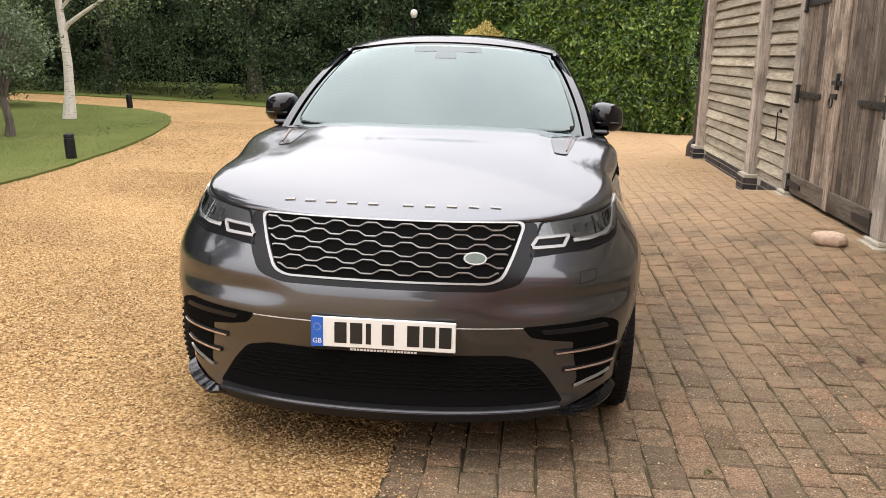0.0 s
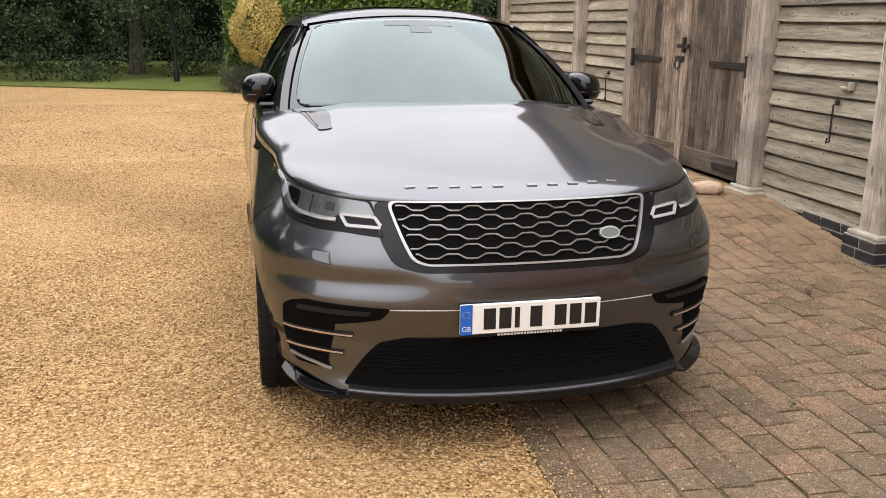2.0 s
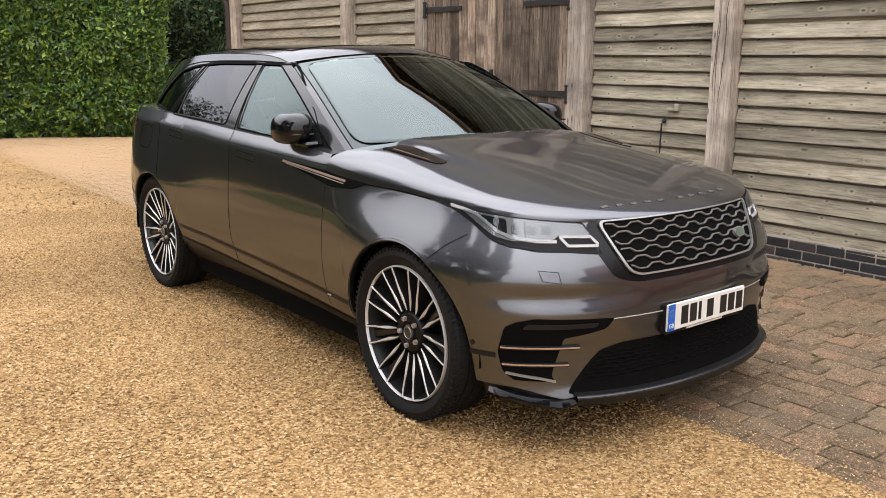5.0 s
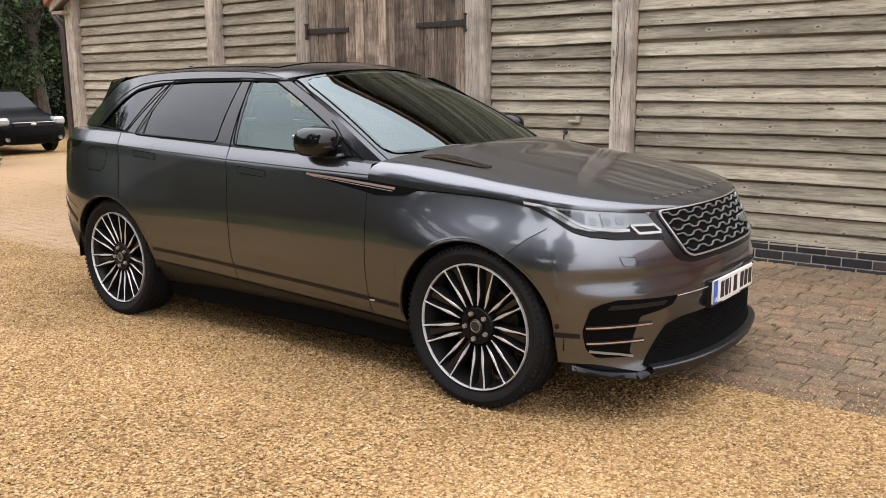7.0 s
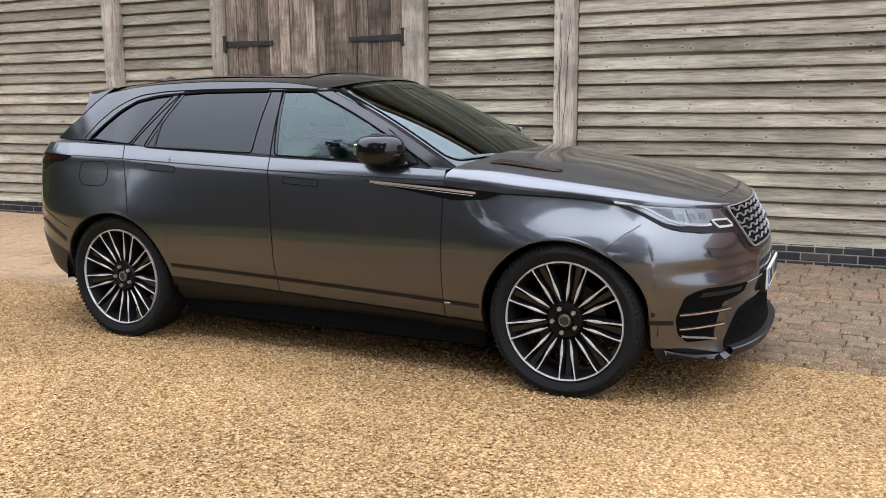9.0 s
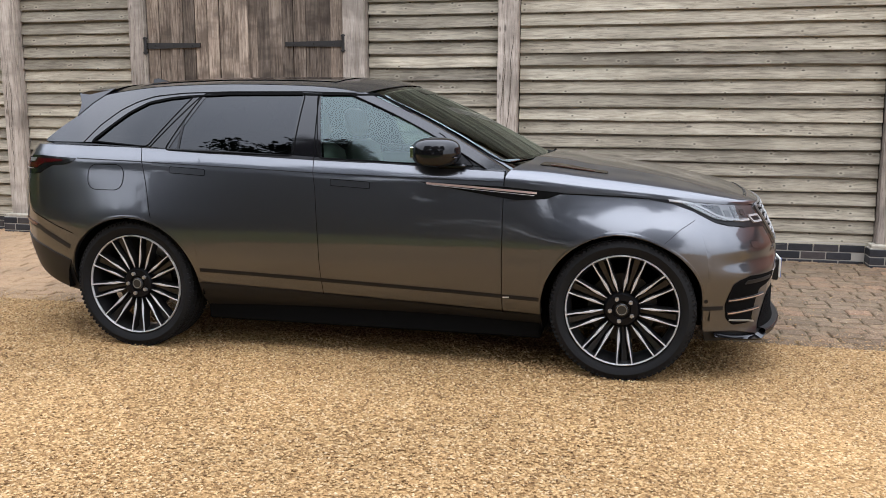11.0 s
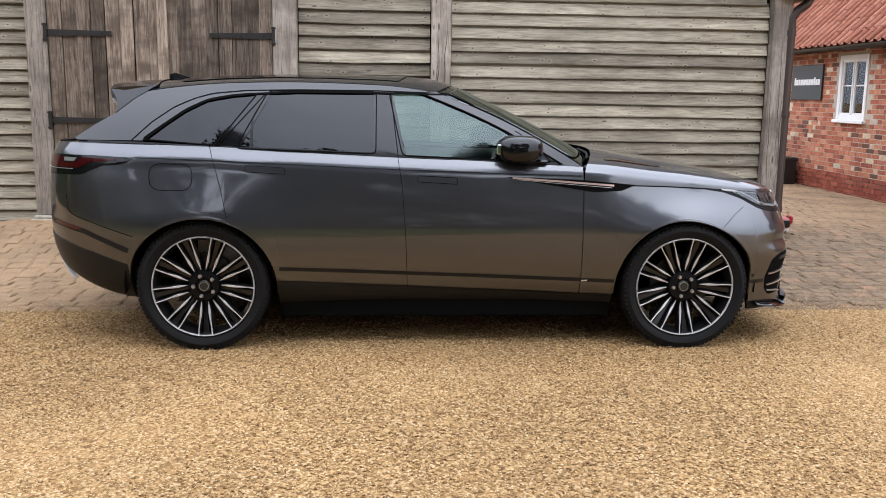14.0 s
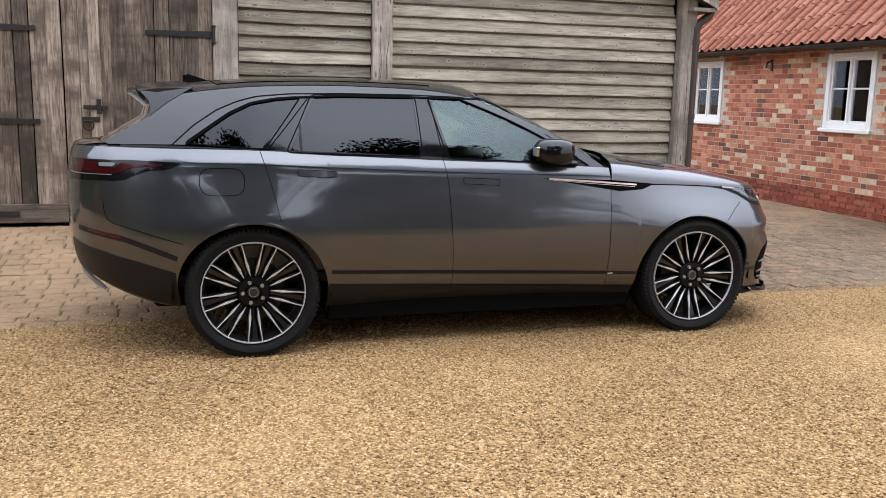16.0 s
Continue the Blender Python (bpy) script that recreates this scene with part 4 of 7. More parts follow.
for j in range(n - 1):
    tf.append((j, j + 1, n + j + 1, n + j))
    tf.append((2 * n + j, 2 * n + j + 1, j + 1, j))
tile_me = mesh_from("tile", tv, tf, tile_mat, True, 50)
far = Geo()
count = 0
for r_ in range(11):
    for c_ in range(66):
        base = Vector((0.3 + c_ * TW, BY + 0.26, 2.34)) + up * (r_ * TL) + nrm * float(rng.normal(0, 0.003))
        if 3.0 < base.x < 10.2 and r_ < 9 and count < 300:
            ob = put("tile", tile_me, croof, at=base)
            ob.rotation_euler = (0, 0, rng.normal(0, 0.005))
            count += 1
        else:
            far.add(tv, tf, Matrix.Translation(base))
tagged(put("tiles", far.mesh("tiles", tile_mat, True, 50), croof), kind="stuff")
g = Geo()
a = np.linspace(math.pi, 2 * math.pi, 9)
for rad in (0.055,):
    g.grid(np.array([[(x, BY + 0.30 + rad * math.cos(t), 2.345 + rad * math.sin(t)) for t in a] for x in (0.2, 15.0)]))
    g.grid(np.array([[(x, BY + 0.30 + (rad - 0.005) * math.cos(t), 2.345 + (rad - 0.005) * math.sin(t)) for t in a] for x in (0.2, 15.0)]), flip=True)
g.box((0.2, BY + 0.0, 2.30), (15, BY + 0.24, 2.335))
tagged(put("gutter", g.mesh("gutter", black_paint, True), croof), "black half-round gutter")
g = Geo().box((6.07, BY, 2.02), (6.11, BY + 0.02, 2.2), 0.004).tube([(6.09, BY + 0.01, 2.18), (6.09, BY + 0.10, 2.14), (6.09, BY + 0.11, 2.06)], 0.014, 8)
tagged(put("wall_bracket", g.mesh("wall_bracket", iron_mat, True)), "small black iron bracket fixed under the gutter", "bracket")

sign = thing("sign", "dark grey sign board with pale lettering bars on brick", "sign")
put("board", Geo().box((8.80, BY + 0.012, 1.50), (9.93, BY + 0.035, 2.10), 0.004).mesh("board", material("sign_grey", (0.03, 0.04, 0.042), 0.5)), sign)
g = Geo()
xx = 9.82
for w_ in (0.05, 0.08, 0.06, 0.09, 0.09, 0.08, 0.08, 0.09, 0.05, 0.06, 0.08):
    g.box((xx - w_, BY + 0.035, 1.755 - 0.0), (xx, BY + 0.039, 1.755 + (0.10 if w_ > 0.055 else 0.13)))
    xx -= w_ + 0.014
put("lettering", g.mesh("lettering", white_paint), sign, "row of pale letters")

planter = thing("planter", "black square planter box beside the cottage door", "planter")
put("box", Geo().box((9.35, -6.95, 0), (10.25, -6.2, 0.46), 0.01).box((9.33, -6.97, 0.42), (10.27, -6.18, 0.47), 0.008).mesh("box", black_paint), planter)


# ---- foliage ----
def leaves(centres, size, r, slim=0.45, up_bias=0.0, facing=None):
    """Folded leaf blades, one a centre: vertices and quads."""
    n = len(centres)
    d = r.normal(0, 1, (n, 3))
    d[:, 2] += up_bias
    d /= np.linalg.norm(d, axis=1, keepdims=True)
    q = r.normal(0, 1, (n, 3)) if facing is None else facing + r.normal(0, 0.55, (n, 3))
    w = np.cross(d, q)
    w /= np.linalg.norm(w, axis=1, keepdims=True) + 1e-9
    s = r.uniform(0.6, 1.25, (n, 1)) * size
    a, b = centres - d * s * 0.5, centres + d * s * 0.5
    nrm_ = np.cross(w, d)
    m = centres - d * s * 0.08 + nrm_ * s * 0.06
    v = np.stack([a, m + w * s * slim * 0.5, b, m - w * s * slim * 0.5], 1)
    return v.reshape(-1, 3), np.arange(4 * n).reshape(-1, 4)


def clumps(r, centres, radii, per, flat=0.75):
    """Points in the outer part of many small balls."""
    k = len(centres)
    d = r.normal(0, 1, (k, per, 3))
    d /= np.linalg.norm(d, axis=2, keepdims=True)
    rad = radii[:, None, None] * r.uniform(0.35, 1.05, (k, per, 1))
    d[:, :, 2] *= flat
    return (centres[:, None] + d * rad).reshape(-1, 3)


# laurel hedge: a clipped block with a slanting face
hr = np.random.default_rng(11)
hedge = thing("hedge", "tall clipped laurel hedge with glossy bright green leaves", "hedge")
A, B = Vector((3.45, 12.75)), Vector((-1.35, 15.4))
HT = 3.7


def hedge_points(n):
    out, nor = [], []
    t = hr.uniform(0, 1, n)
    z = hr.uniform(0.02, HT, n)
    d = (B - A)
    nx, ny = -d.y / d.length, d.x / d.length
    if ny > 0:
        nx, ny = -nx, -ny
    lump = np.array([0.16 * noise.noise((tt * 6, zz * 1.3, 2)) + 0.07 * noise.noise((tt * 19, zz * 4, 5)) for tt, zz in zip(t, z)])
    depth = -np.abs(hr.normal(0, 0.10, n)) + lump + 0.10 * np.sin(z * 1.4)
    p = np.stack([A.x + d.x * t + nx * depth, A.y + d.y * t + ny * depth, z], 1)
    return p, np.tile((nx, ny, 0.45), (n, 1))


p1, f1 = hedge_points(34000)
# the end that faces the barn and the end beside the lawn
m = 9000
zz, tt = hr.uniform(0.02, HT, m), hr.uniform(0, 1, m)
e1 = np.stack([A.x + 0.1 + 0.5 * tt + hr.normal(0, 0.07, m) + 0.12 * np.sin(zz * 2 + 1), A.y + 2.6 * tt, zz], 1)
e2 = np.stack([B.x + 0.10 + 0.25 * tt + hr.normal(0, 0.07, m), B.y + 2.4 * tt, zz * (1 - 0.05 * tt)], 1)
tp = np.stack([A.x + (B.x - A.x) * tt + hr.uniform(0, 0.9, m), A.y + (B.y - A.y) * tt + hr.uniform(0, 2.2, m), HT + hr.normal(0, 0.09, m)], 1)
cen = np.concatenate([p1, e1, e2, tp])
fac = np.concatenate([f1, np.tile((1, -0.3, 0.4), (m, 1)), np.tile((-1, -0.3, 0.4), (m, 1)), np.tile((0, 0, 1), (m, 1))])
v, f = leaves(cen, 0.15, hr, 0.40, 0.5, fac)
put("foliage", mesh_from("foliage", v, f, laurel_mat), hedge)
# Near-black core: its colour stands in for the shade inside the hedge.
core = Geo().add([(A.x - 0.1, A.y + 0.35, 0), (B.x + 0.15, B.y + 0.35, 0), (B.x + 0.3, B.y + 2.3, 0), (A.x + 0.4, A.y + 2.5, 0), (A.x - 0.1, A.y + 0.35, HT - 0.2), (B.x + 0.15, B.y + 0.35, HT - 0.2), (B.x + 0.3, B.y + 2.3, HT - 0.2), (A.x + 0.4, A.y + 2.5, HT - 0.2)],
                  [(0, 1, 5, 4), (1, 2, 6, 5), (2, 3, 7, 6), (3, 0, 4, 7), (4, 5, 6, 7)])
dark_inside = material("hedge_shade", (0.012, 0.018, 0.008), 1.0, spec=0.0)
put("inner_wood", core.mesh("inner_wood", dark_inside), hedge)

gold = thing("shrub", "rounded golden-leaved shrub clipped against the hedge", "shrub")
r = np.random.default_rng(12)
d = r.normal(0, 1, (15000, 3))
d /= np.linalg.norm(d, axis=1, keepdims=True)
rad = r.uniform(0.8, 1.08, (15000, 1)) * (1 + 0.10 * np.sin(d[:, :1] * 7 + 1) * np.cos(d[:, 2:] * 6))
c = np.array((-0.62, 14.75, 1.33)) + d * rad * np.array((0.60, 0.55, 0.76))
v, f = leaves(c, 0.05, r, 0.5, 0.3, d)
put("foliage", mesh_from("foliage", v, f, gold_mat), gold)
put("stem", Geo().tube([(-0.62, 14.85, 0), (-0.6, 14.8, 0.5), (-0.62, 14.75, 1.2)], [0.05, 0.04, 0.03], 7).mesh("stem", bark_mat, True), gold)

low = thing("shrub", "low arching grey-green shrub at the hedge's foot", "shrub")
k = 30
cc = np.stack([r.uniform(-1.4, -0.35, k), np.zeros(k), r.uniform(0.12, 0.5, k)], 1)
cc[:, 1] = 14.35 - (cc[:, 0] + 0.2) * 0.42 + r.normal(0, 0.12, k)
v, f = leaves(clumps(r, cc, np.full(k, 0.28), 110), 0.11, r, 0.18, 0.9)
put("foliage", mesh_from("foliage", v, f, shrub_leaf), low)


def tree(name, label, base, height, trunk_r, crown, leaf_m, bark, seed, clump_n, per, leaf, fork=0.35, lean=(0, 0), clump_r=(0.35, 0.8), group=""):
    """A tapered trunk, limbs that reach for the clumps, and leaves in clumps with gaps between."""
    r = np.random.default_rng(seed)
    t = thing(name, label, "tree", group=group)
    bx, by = base
    top = np.array((bx + lean[0], by + lean[1], height * 0.85))
    zs = np.linspace(0, 1, 9)
    spine = [(bx + lean[0] * s ** 1.4 + 0.04 * math.sin(s * 9 + seed), by + lean[1] * s, s * height * 0.85) for s in zs]
    put("trunk", Geo().tube(spine, [trunk_r * (1.35 if s == 0 else 1) * (1 - 0.8 * s) + 0.012 for s in zs], 10).mesh("trunk", bark, True), t)
    cx, cy, cz, rx, ry, rz = crown
    d = r.normal(0, 1, (clump_n, 3))
    d /= np.linalg.norm(d, axis=1, keepdims=True)
    cen = np.array((cx, cy, cz)) + d * (r.uniform(0.25, 1, (clump_n, 1)) ** 0.6) * np.array((rx, ry, rz))
    cen = cen[cen[:, 2] > 0.25]
    g = Geo()
    for c in cen[:: max(1, len(cen) // 14)]:
        s = r.uniform(fork, 0.9)
        o = np.array((bx + lean[0] * s ** 1.4, by + lean[1] * s, s * height * 0.85))
        mid = o * 0.5 + c * 0.5 + np.array((0, 0, 0.12 * np.linalg.norm(c - o)))
        q0 = trunk_r * 0.42 * (1.1 - s)
        g.tube([o, o * 0.7 + mid * 0.3 + np.array((0, 0, 0.03)), mid, c], [q0 + 0.01, q0 * 0.8 + 0.008, q0 * 0.5 + 0.006, 0.005], 6, False)
    put("limbs", g.mesh("limbs", bark, True), t)
    rad = r.uniform(*clump_r, len(cen))
    v, f = leaves(clumps(r, cen, rad, per), leaf, r, 0.6)
    put("crown", mesh_from("crown", v, f, leaf_m), t)
    return t


birch = tree("tree", "white-barked birch standing on the lawn", (-8.58, 11.45), 5.2, 0.098, (-7.7, 11.3, 3.45, 3.2, 2.6, 1.45), birch_leaf, birch_bark, 31, 130, 110, 0.07, 0.4, (-0.2, 0.1), (0.3, 0.6))
put("limb", Geo().tube([(-8.62, 11.48, 1.70), (-8.50, 11.48, 1.86), (-8.15, 11.5, 2.10), (-7.75, 11.52, 2.36), (-7.1, 11.55, 2.85)], [0.05, 0.046, 0.038, 0.03, 0.015], 9).mesh("limb", birch_bark, True), birch)
tree("tree", "small grey-green tree on the lawn", (-7.72, 7.95), 2.2, 0.06, (-7.9, 8.0, 1.55, 0.95, 0.95, 0.75), willow_leaf, bark_mat, 32, 46, 120, 0.06, 0.3, (-0.15, 0), (0.2, 0.36))
tree("shrub", "dense green shrub behind the lawn's trees", (-12.0, 14.3), 2.6, 0.06, (-12.0, 14.3, 1.30, 1.25, 1.1, 1.30), birch_leaf, bark_mat, 33, 120, 110, 0.08, 0.1, (0, 0), (0.28, 0.5))

# woodland edge
woods = []
wr = np.random.default_rng(40)
spots = [(-3.9, 21.2, 9.5, 0.17), (-8.5, 23.0, 10, 0.2), (-13, 22.2, 10, 0.22), (-18, 23.5, 11, 0.22), (-24, 22, 11, 0.25), (-31, 23, 11, 0.25), (0.5, 22.5, 10, 0.2), (5.0, 21.5, 10, 0.22), (9.5, 21.8, 10.5, 0.22), (14.5, 20.5, 10, 0.22), (19, 17.5, 10, 0.22), (-38, 17, 11, 0.25)]
for i, (x, y, h, tr) in enumerate(spots):
    tree("tree", "woodland tree with a dark dense crown in deep shade", (x, y), h, tr, (x, y, 5.0, 3.4, 2.4, 4.2), wood_leaf, bark_mat, 50 + i, 120, 105, 0.16, 0.2, (wr.normal(0, 0.4), 0), (0.5, 1.0), "woodland edge trees")
cen = []
for x in np.arange(-46, 26, 0.30):
    for k in range(4):
        cen.append((x + wr.normal(0, 0.4), 24.8 + wr.normal(0, 0.8) - 0.05 * max(0, x - 3) ** 1.2, wr.uniform(0.1, 9.5)))
cen = np.array(cen)
v, f = leaves(clumps(wr, cen, wr.uniform(0.45, 1.0, len(cen)), 105), 0.19, wr, 0.6)
tagged(put("woodland", mesh_from("woodland", v, f, wood_leaf)), "dark dense woodland foliage behind the lawn", "woodland", kind="stuff")
edge_x, edge_y = [-45, -22, -14, -9.5, -7.2, -4.8, -2.5, 0.5, 6], [22.5, 21.2, 19.9, 18.7, 17.9, 17.6, 19.4, 19.6, 19.0]
cen = []
for x in np.arange(-44, 6, 0.22):
    for k in range(4):
        cen.append((x + wr.normal(0, 0.3), float(np.interp(x, edge_x, edge_y)) + 0.5 + abs(wr.normal(0, 0.5)), 5.4 * wr.uniform(0.0, 1.0) ** 1.35 + 0.10))
cen = np.array(cen)
v, f = leaves(clumps(wr, cen, wr.uniform(0.35, 0.8, len(cen)), 170), 0.085, wr, 0.6)
tagged(put("undergrowth", mesh_from("undergrowth", v, f, wood_leaf)), "dark leafy undergrowth along the woodland edge", "undergrowth", kind="stuff")
# The woodland's deep shade is painted as a near-black sheet behind the trees.
back = material("wood_shade", (0.008, 0.012, 0.007), 1.0, spec=0.0)
tagged(put("backdrop", mesh_from("backdrop", [(-60, 28, -0.5), (-20, 30, -0.5), (12, 29, -0.5), (30, 20, -0.5), (-60, 28, 9), (-20, 30, 9), (12, 29, 9), (30, 20, 9)], [(0, 1, 5, 4), (1, 2, 6, 5), (2, 3, 7, 6)], back)), "near-black sheet standing in for the unlit depth of the woodland", "backdrop", kind="structure")

# thicket along the open side of the drive
cen = []
for y in np.arange(-9, 36, 0.45):
    for k in range(17):
        cen.append((-22 + wr.normal(0, 1.0) + 0.004 * y * y, y + wr.normal(0, 0.5), wr.uniform(0.1, 6.8 + 0.9 * math.sin(y * 0.5) + 0.5 * math.sin(y * 1.3))))
cen = np.array(cen)
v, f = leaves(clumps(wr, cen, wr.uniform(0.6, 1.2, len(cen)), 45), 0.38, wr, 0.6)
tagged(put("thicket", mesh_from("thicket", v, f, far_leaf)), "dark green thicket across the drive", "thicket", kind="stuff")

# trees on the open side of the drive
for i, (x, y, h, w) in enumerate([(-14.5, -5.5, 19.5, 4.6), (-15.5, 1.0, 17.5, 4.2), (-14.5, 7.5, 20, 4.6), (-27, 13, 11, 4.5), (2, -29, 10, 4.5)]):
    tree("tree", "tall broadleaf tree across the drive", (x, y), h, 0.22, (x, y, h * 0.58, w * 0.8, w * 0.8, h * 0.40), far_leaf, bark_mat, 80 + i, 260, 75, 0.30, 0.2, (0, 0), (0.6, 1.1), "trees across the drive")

# topiary in the planter
top = thing("topiary", "clipped spiral box topiary in a black planter", "topiary")
r = np.random.default_rng(60)
u = r.uniform(0, 1, 7000)
a = u * 2 * math.pi * 3.2 + r.normal(0, 0.5, 7000)
rad = 0.27 * (1 - u * 0.75) * r.uniform(0.75, 1.05, 7000)
c = np.stack([9.75 + rad * np.cos(a), -6.6 + rad * np.sin(a), 0.5 + u * 0.95 + 0.05 * np.sin(a)], 1)
v, f = leaves(c, 0.035, r, 0.6)
put("foliage", mesh_from("foliage", v, f, leaf_material("box_leaf", [(0.0, (0.02, 0.05, 0.018)), (1.0, (0.06, 0.11, 0.04))])), top)
put("stem", Geo().tube([(9.75, -6.6, 0.4), (9.75, -6.6, 1.4)], 0.025, 8).mesh("stem", bark_mat, True), top)

# lawn bollards and lamp post
for i, (x, y, h, tilt) in enumerate([(-5.45, 5.65, 0.36, -4), (-8.9, 14.8, 0.36, -5)]):
    b = thing("bollard", "short black bollard with a domed top on the lawn edge", "bollard", (x, y, 0.0), 0, "lawn bollards")
    prof = [(0.0, -0.05), (0.068, -0.05), (0.068, h - 0.07), (0.060, h - 0.062), (0.060, h - 0.055), (0.068, h - 0.048), (0.064, h - 0.02), (0.045, h - 0.004), (0.0, h)]
    ob = put("post", Geo().lathe(prof, 20, pose(0, 0, 0, 0, tilt, 0), "z").mesh("post", satin_black, True), b)
lamp = thing("lamp_post", "slim black lamp post with a small white globe", "lamp post", (-2.63, 18.0, 0))
put("pole", Geo().lathe([(0.0, 0), (0.07, 0), (0.07, 0.25), (0.045, 0.3), (0.042, 2.3), (0.06, 2.34), (0.0, 2.36)], 14, None, "z").mesh("pole", satin_black, True), lamp)
put("globe", Geo().lathe([(0.0, 2.34), (0.05, 2.35), (0.085, 2.40), (0.095, 2.46), (0.08, 2.52), (0.045, 2.55), (0.0, 2.56)], 18, None, "z").mesh("globe", material("white_globe", (0.85, 0.85, 0.83), 0.3), True), lamp)

# the stone left on the paving, and a red machine behind the corner
bm = bmesh.new()
bmesh.ops.create_icosphere(bm, subdivisions=3, radius=1)
for v in bm.verts:
    n_ = 1 + 0.13 * noise.noise(v.co * 1.6) + 0.05 * noise.noise(v.co * 5)
    q = Vector([math.copysign(abs(k) ** 0.75, k) for k in v.co]) * n_
    v.co = (q.x * 0.078, q.y * 0.125, q.z * 0.056 + 0.046)
stone_face = material("buff_sandstone", (0.46, 0.33, 0.25), 0.95, spec=0.2)
nn = Nodes(stone_face)
nn.color(nn.ramp(nn.noise(nn.coords(), 22, 6), (0.3, (0.52, 0.37, 0.27)), (0.7, (0.74, 0.58, 0.46))))
nn.bump(nn.noise(nn.coords(), 40, 5), 0.8, 0.01)
rock = put("rock", Geo().take(bm).mesh("rock", stone_face, True, 0))
rock.matrix_world = pose(2.74, 1.38, float(ramp_height(2.74, 1.38)), 0, 0, 55)
tagged(rock, "buff sandstone block lying loose on the paving", "rock")
mach = thing("strimmer_engine", "small red and white garden engine standing on the paving", "machine", (3.70, -4.16, 0))
red_plastic = material("red_plastic", (0.42, 0.025, 0.03), 0.35)
put("housing", Geo().box((-0.075, -0.07, 0.05), (0.07, 0.07, 0.17), 0.025).box((-0.055, -0.10, 0.10), (0.055, -0.055, 0.195), 0.014).mesh("housing", red_plastic, True), mach)
put("tank", Geo().box((-0.06, -0.06, 0.0), (0.06, 0.07, 0.058), 0.02).mesh("tank", white_paint, True), mach)
put("muffler", Geo().box((-0.11, -0.04, 0.07), (-0.072, 0.04, 0.15), 0.008).mesh("muffler", satin_black), mach)

# ---- the parked car ----
car = thing("car", "grey metallic luxury estate car with dark roof parked on gravel", "car")
AXLE, HUB, ARCH, ARCH_L = 1.437, 0.378, 0.408, 0.430
YA, YB, YF0, YR0 = -0.9, 1.3, -2.295, 2.47
NF, NR, KX = 6.7, 4.6, 0.47
half = smooth_curve([0.16, 0.24, 0.30, 0.36, 0.42, 0.50, 0.60, 0.70, 0.80, 0.90, 1.0, 1.05, 1.07, 1.12, 1.16, 1.21, 1.3],
                    [0.888, 0.902, 0.914, 0.924, 0.933, 0.9435, 0.950, 0.9495, 0.9425, 0.931, 0.917, 0.909, 0.898, 0.866, 0.843, 0.810, 0.745])
nose = smooth_curve([0.16, 0.22, 0.30, 0.42, 0.52, 0.58, 0.66, 0.72, 0.80, 0.88, 0.93, 1.0], [-2.28, -2.30, -2.275, -2.272, -2.29, -2.295, -2.288, -2.27, -2.235, -2.195, -2.17, -2.10])
tail = smooth_curve([0.25, 0.34, 0.42, 0.48, 0.60, 0.75, 0.85, 1.0, 1.1, 1.16, 1.2, 1.3], [2.30, 2.38, 2.44, 2.47, 2.515, 2.535, 2.54, 2.525, 2.50, 2.475, 2.44, 2.34])

# the plan outline at mid height, by the way round it from the nose
ph = np.concatenate([np.linspace(math.pi / 2, 0.0, 900)])
fy = YA + (YF0 - YA) * np.sin(ph) ** (2 / NF)
fxx = np.cos(ph) ** (2 * KX)
my = np.linspace(YA, YB, 400)[1:-1]
ph2 = np.linspace(0, math.pi / 2, 900)
ry_ = YB + (YR0 - YB) * np.sin(ph2) ** (2 / NR)
rx_ = np.cos(ph2) ** (2 * KX)
RY = np.concatenate([fy, my, ry_])
RX = np.concatenate([fxx, np.ones(len(my)), rx_])
RS = np.concatenate([[0], np.cumsum(np.hypot(np.diff(RY), np.diff(RX * 0.94)))])
S_END = RS[-1]


def SX(x):
    """How far round the outline the nose has the half width x."""
    return float(np.interp(abs(x) / 0.94, RX[:900], RS[:900])) * (1 if x >= 0 else -1)


def SY(y):
    return float(np.interp(y, RY, RS))


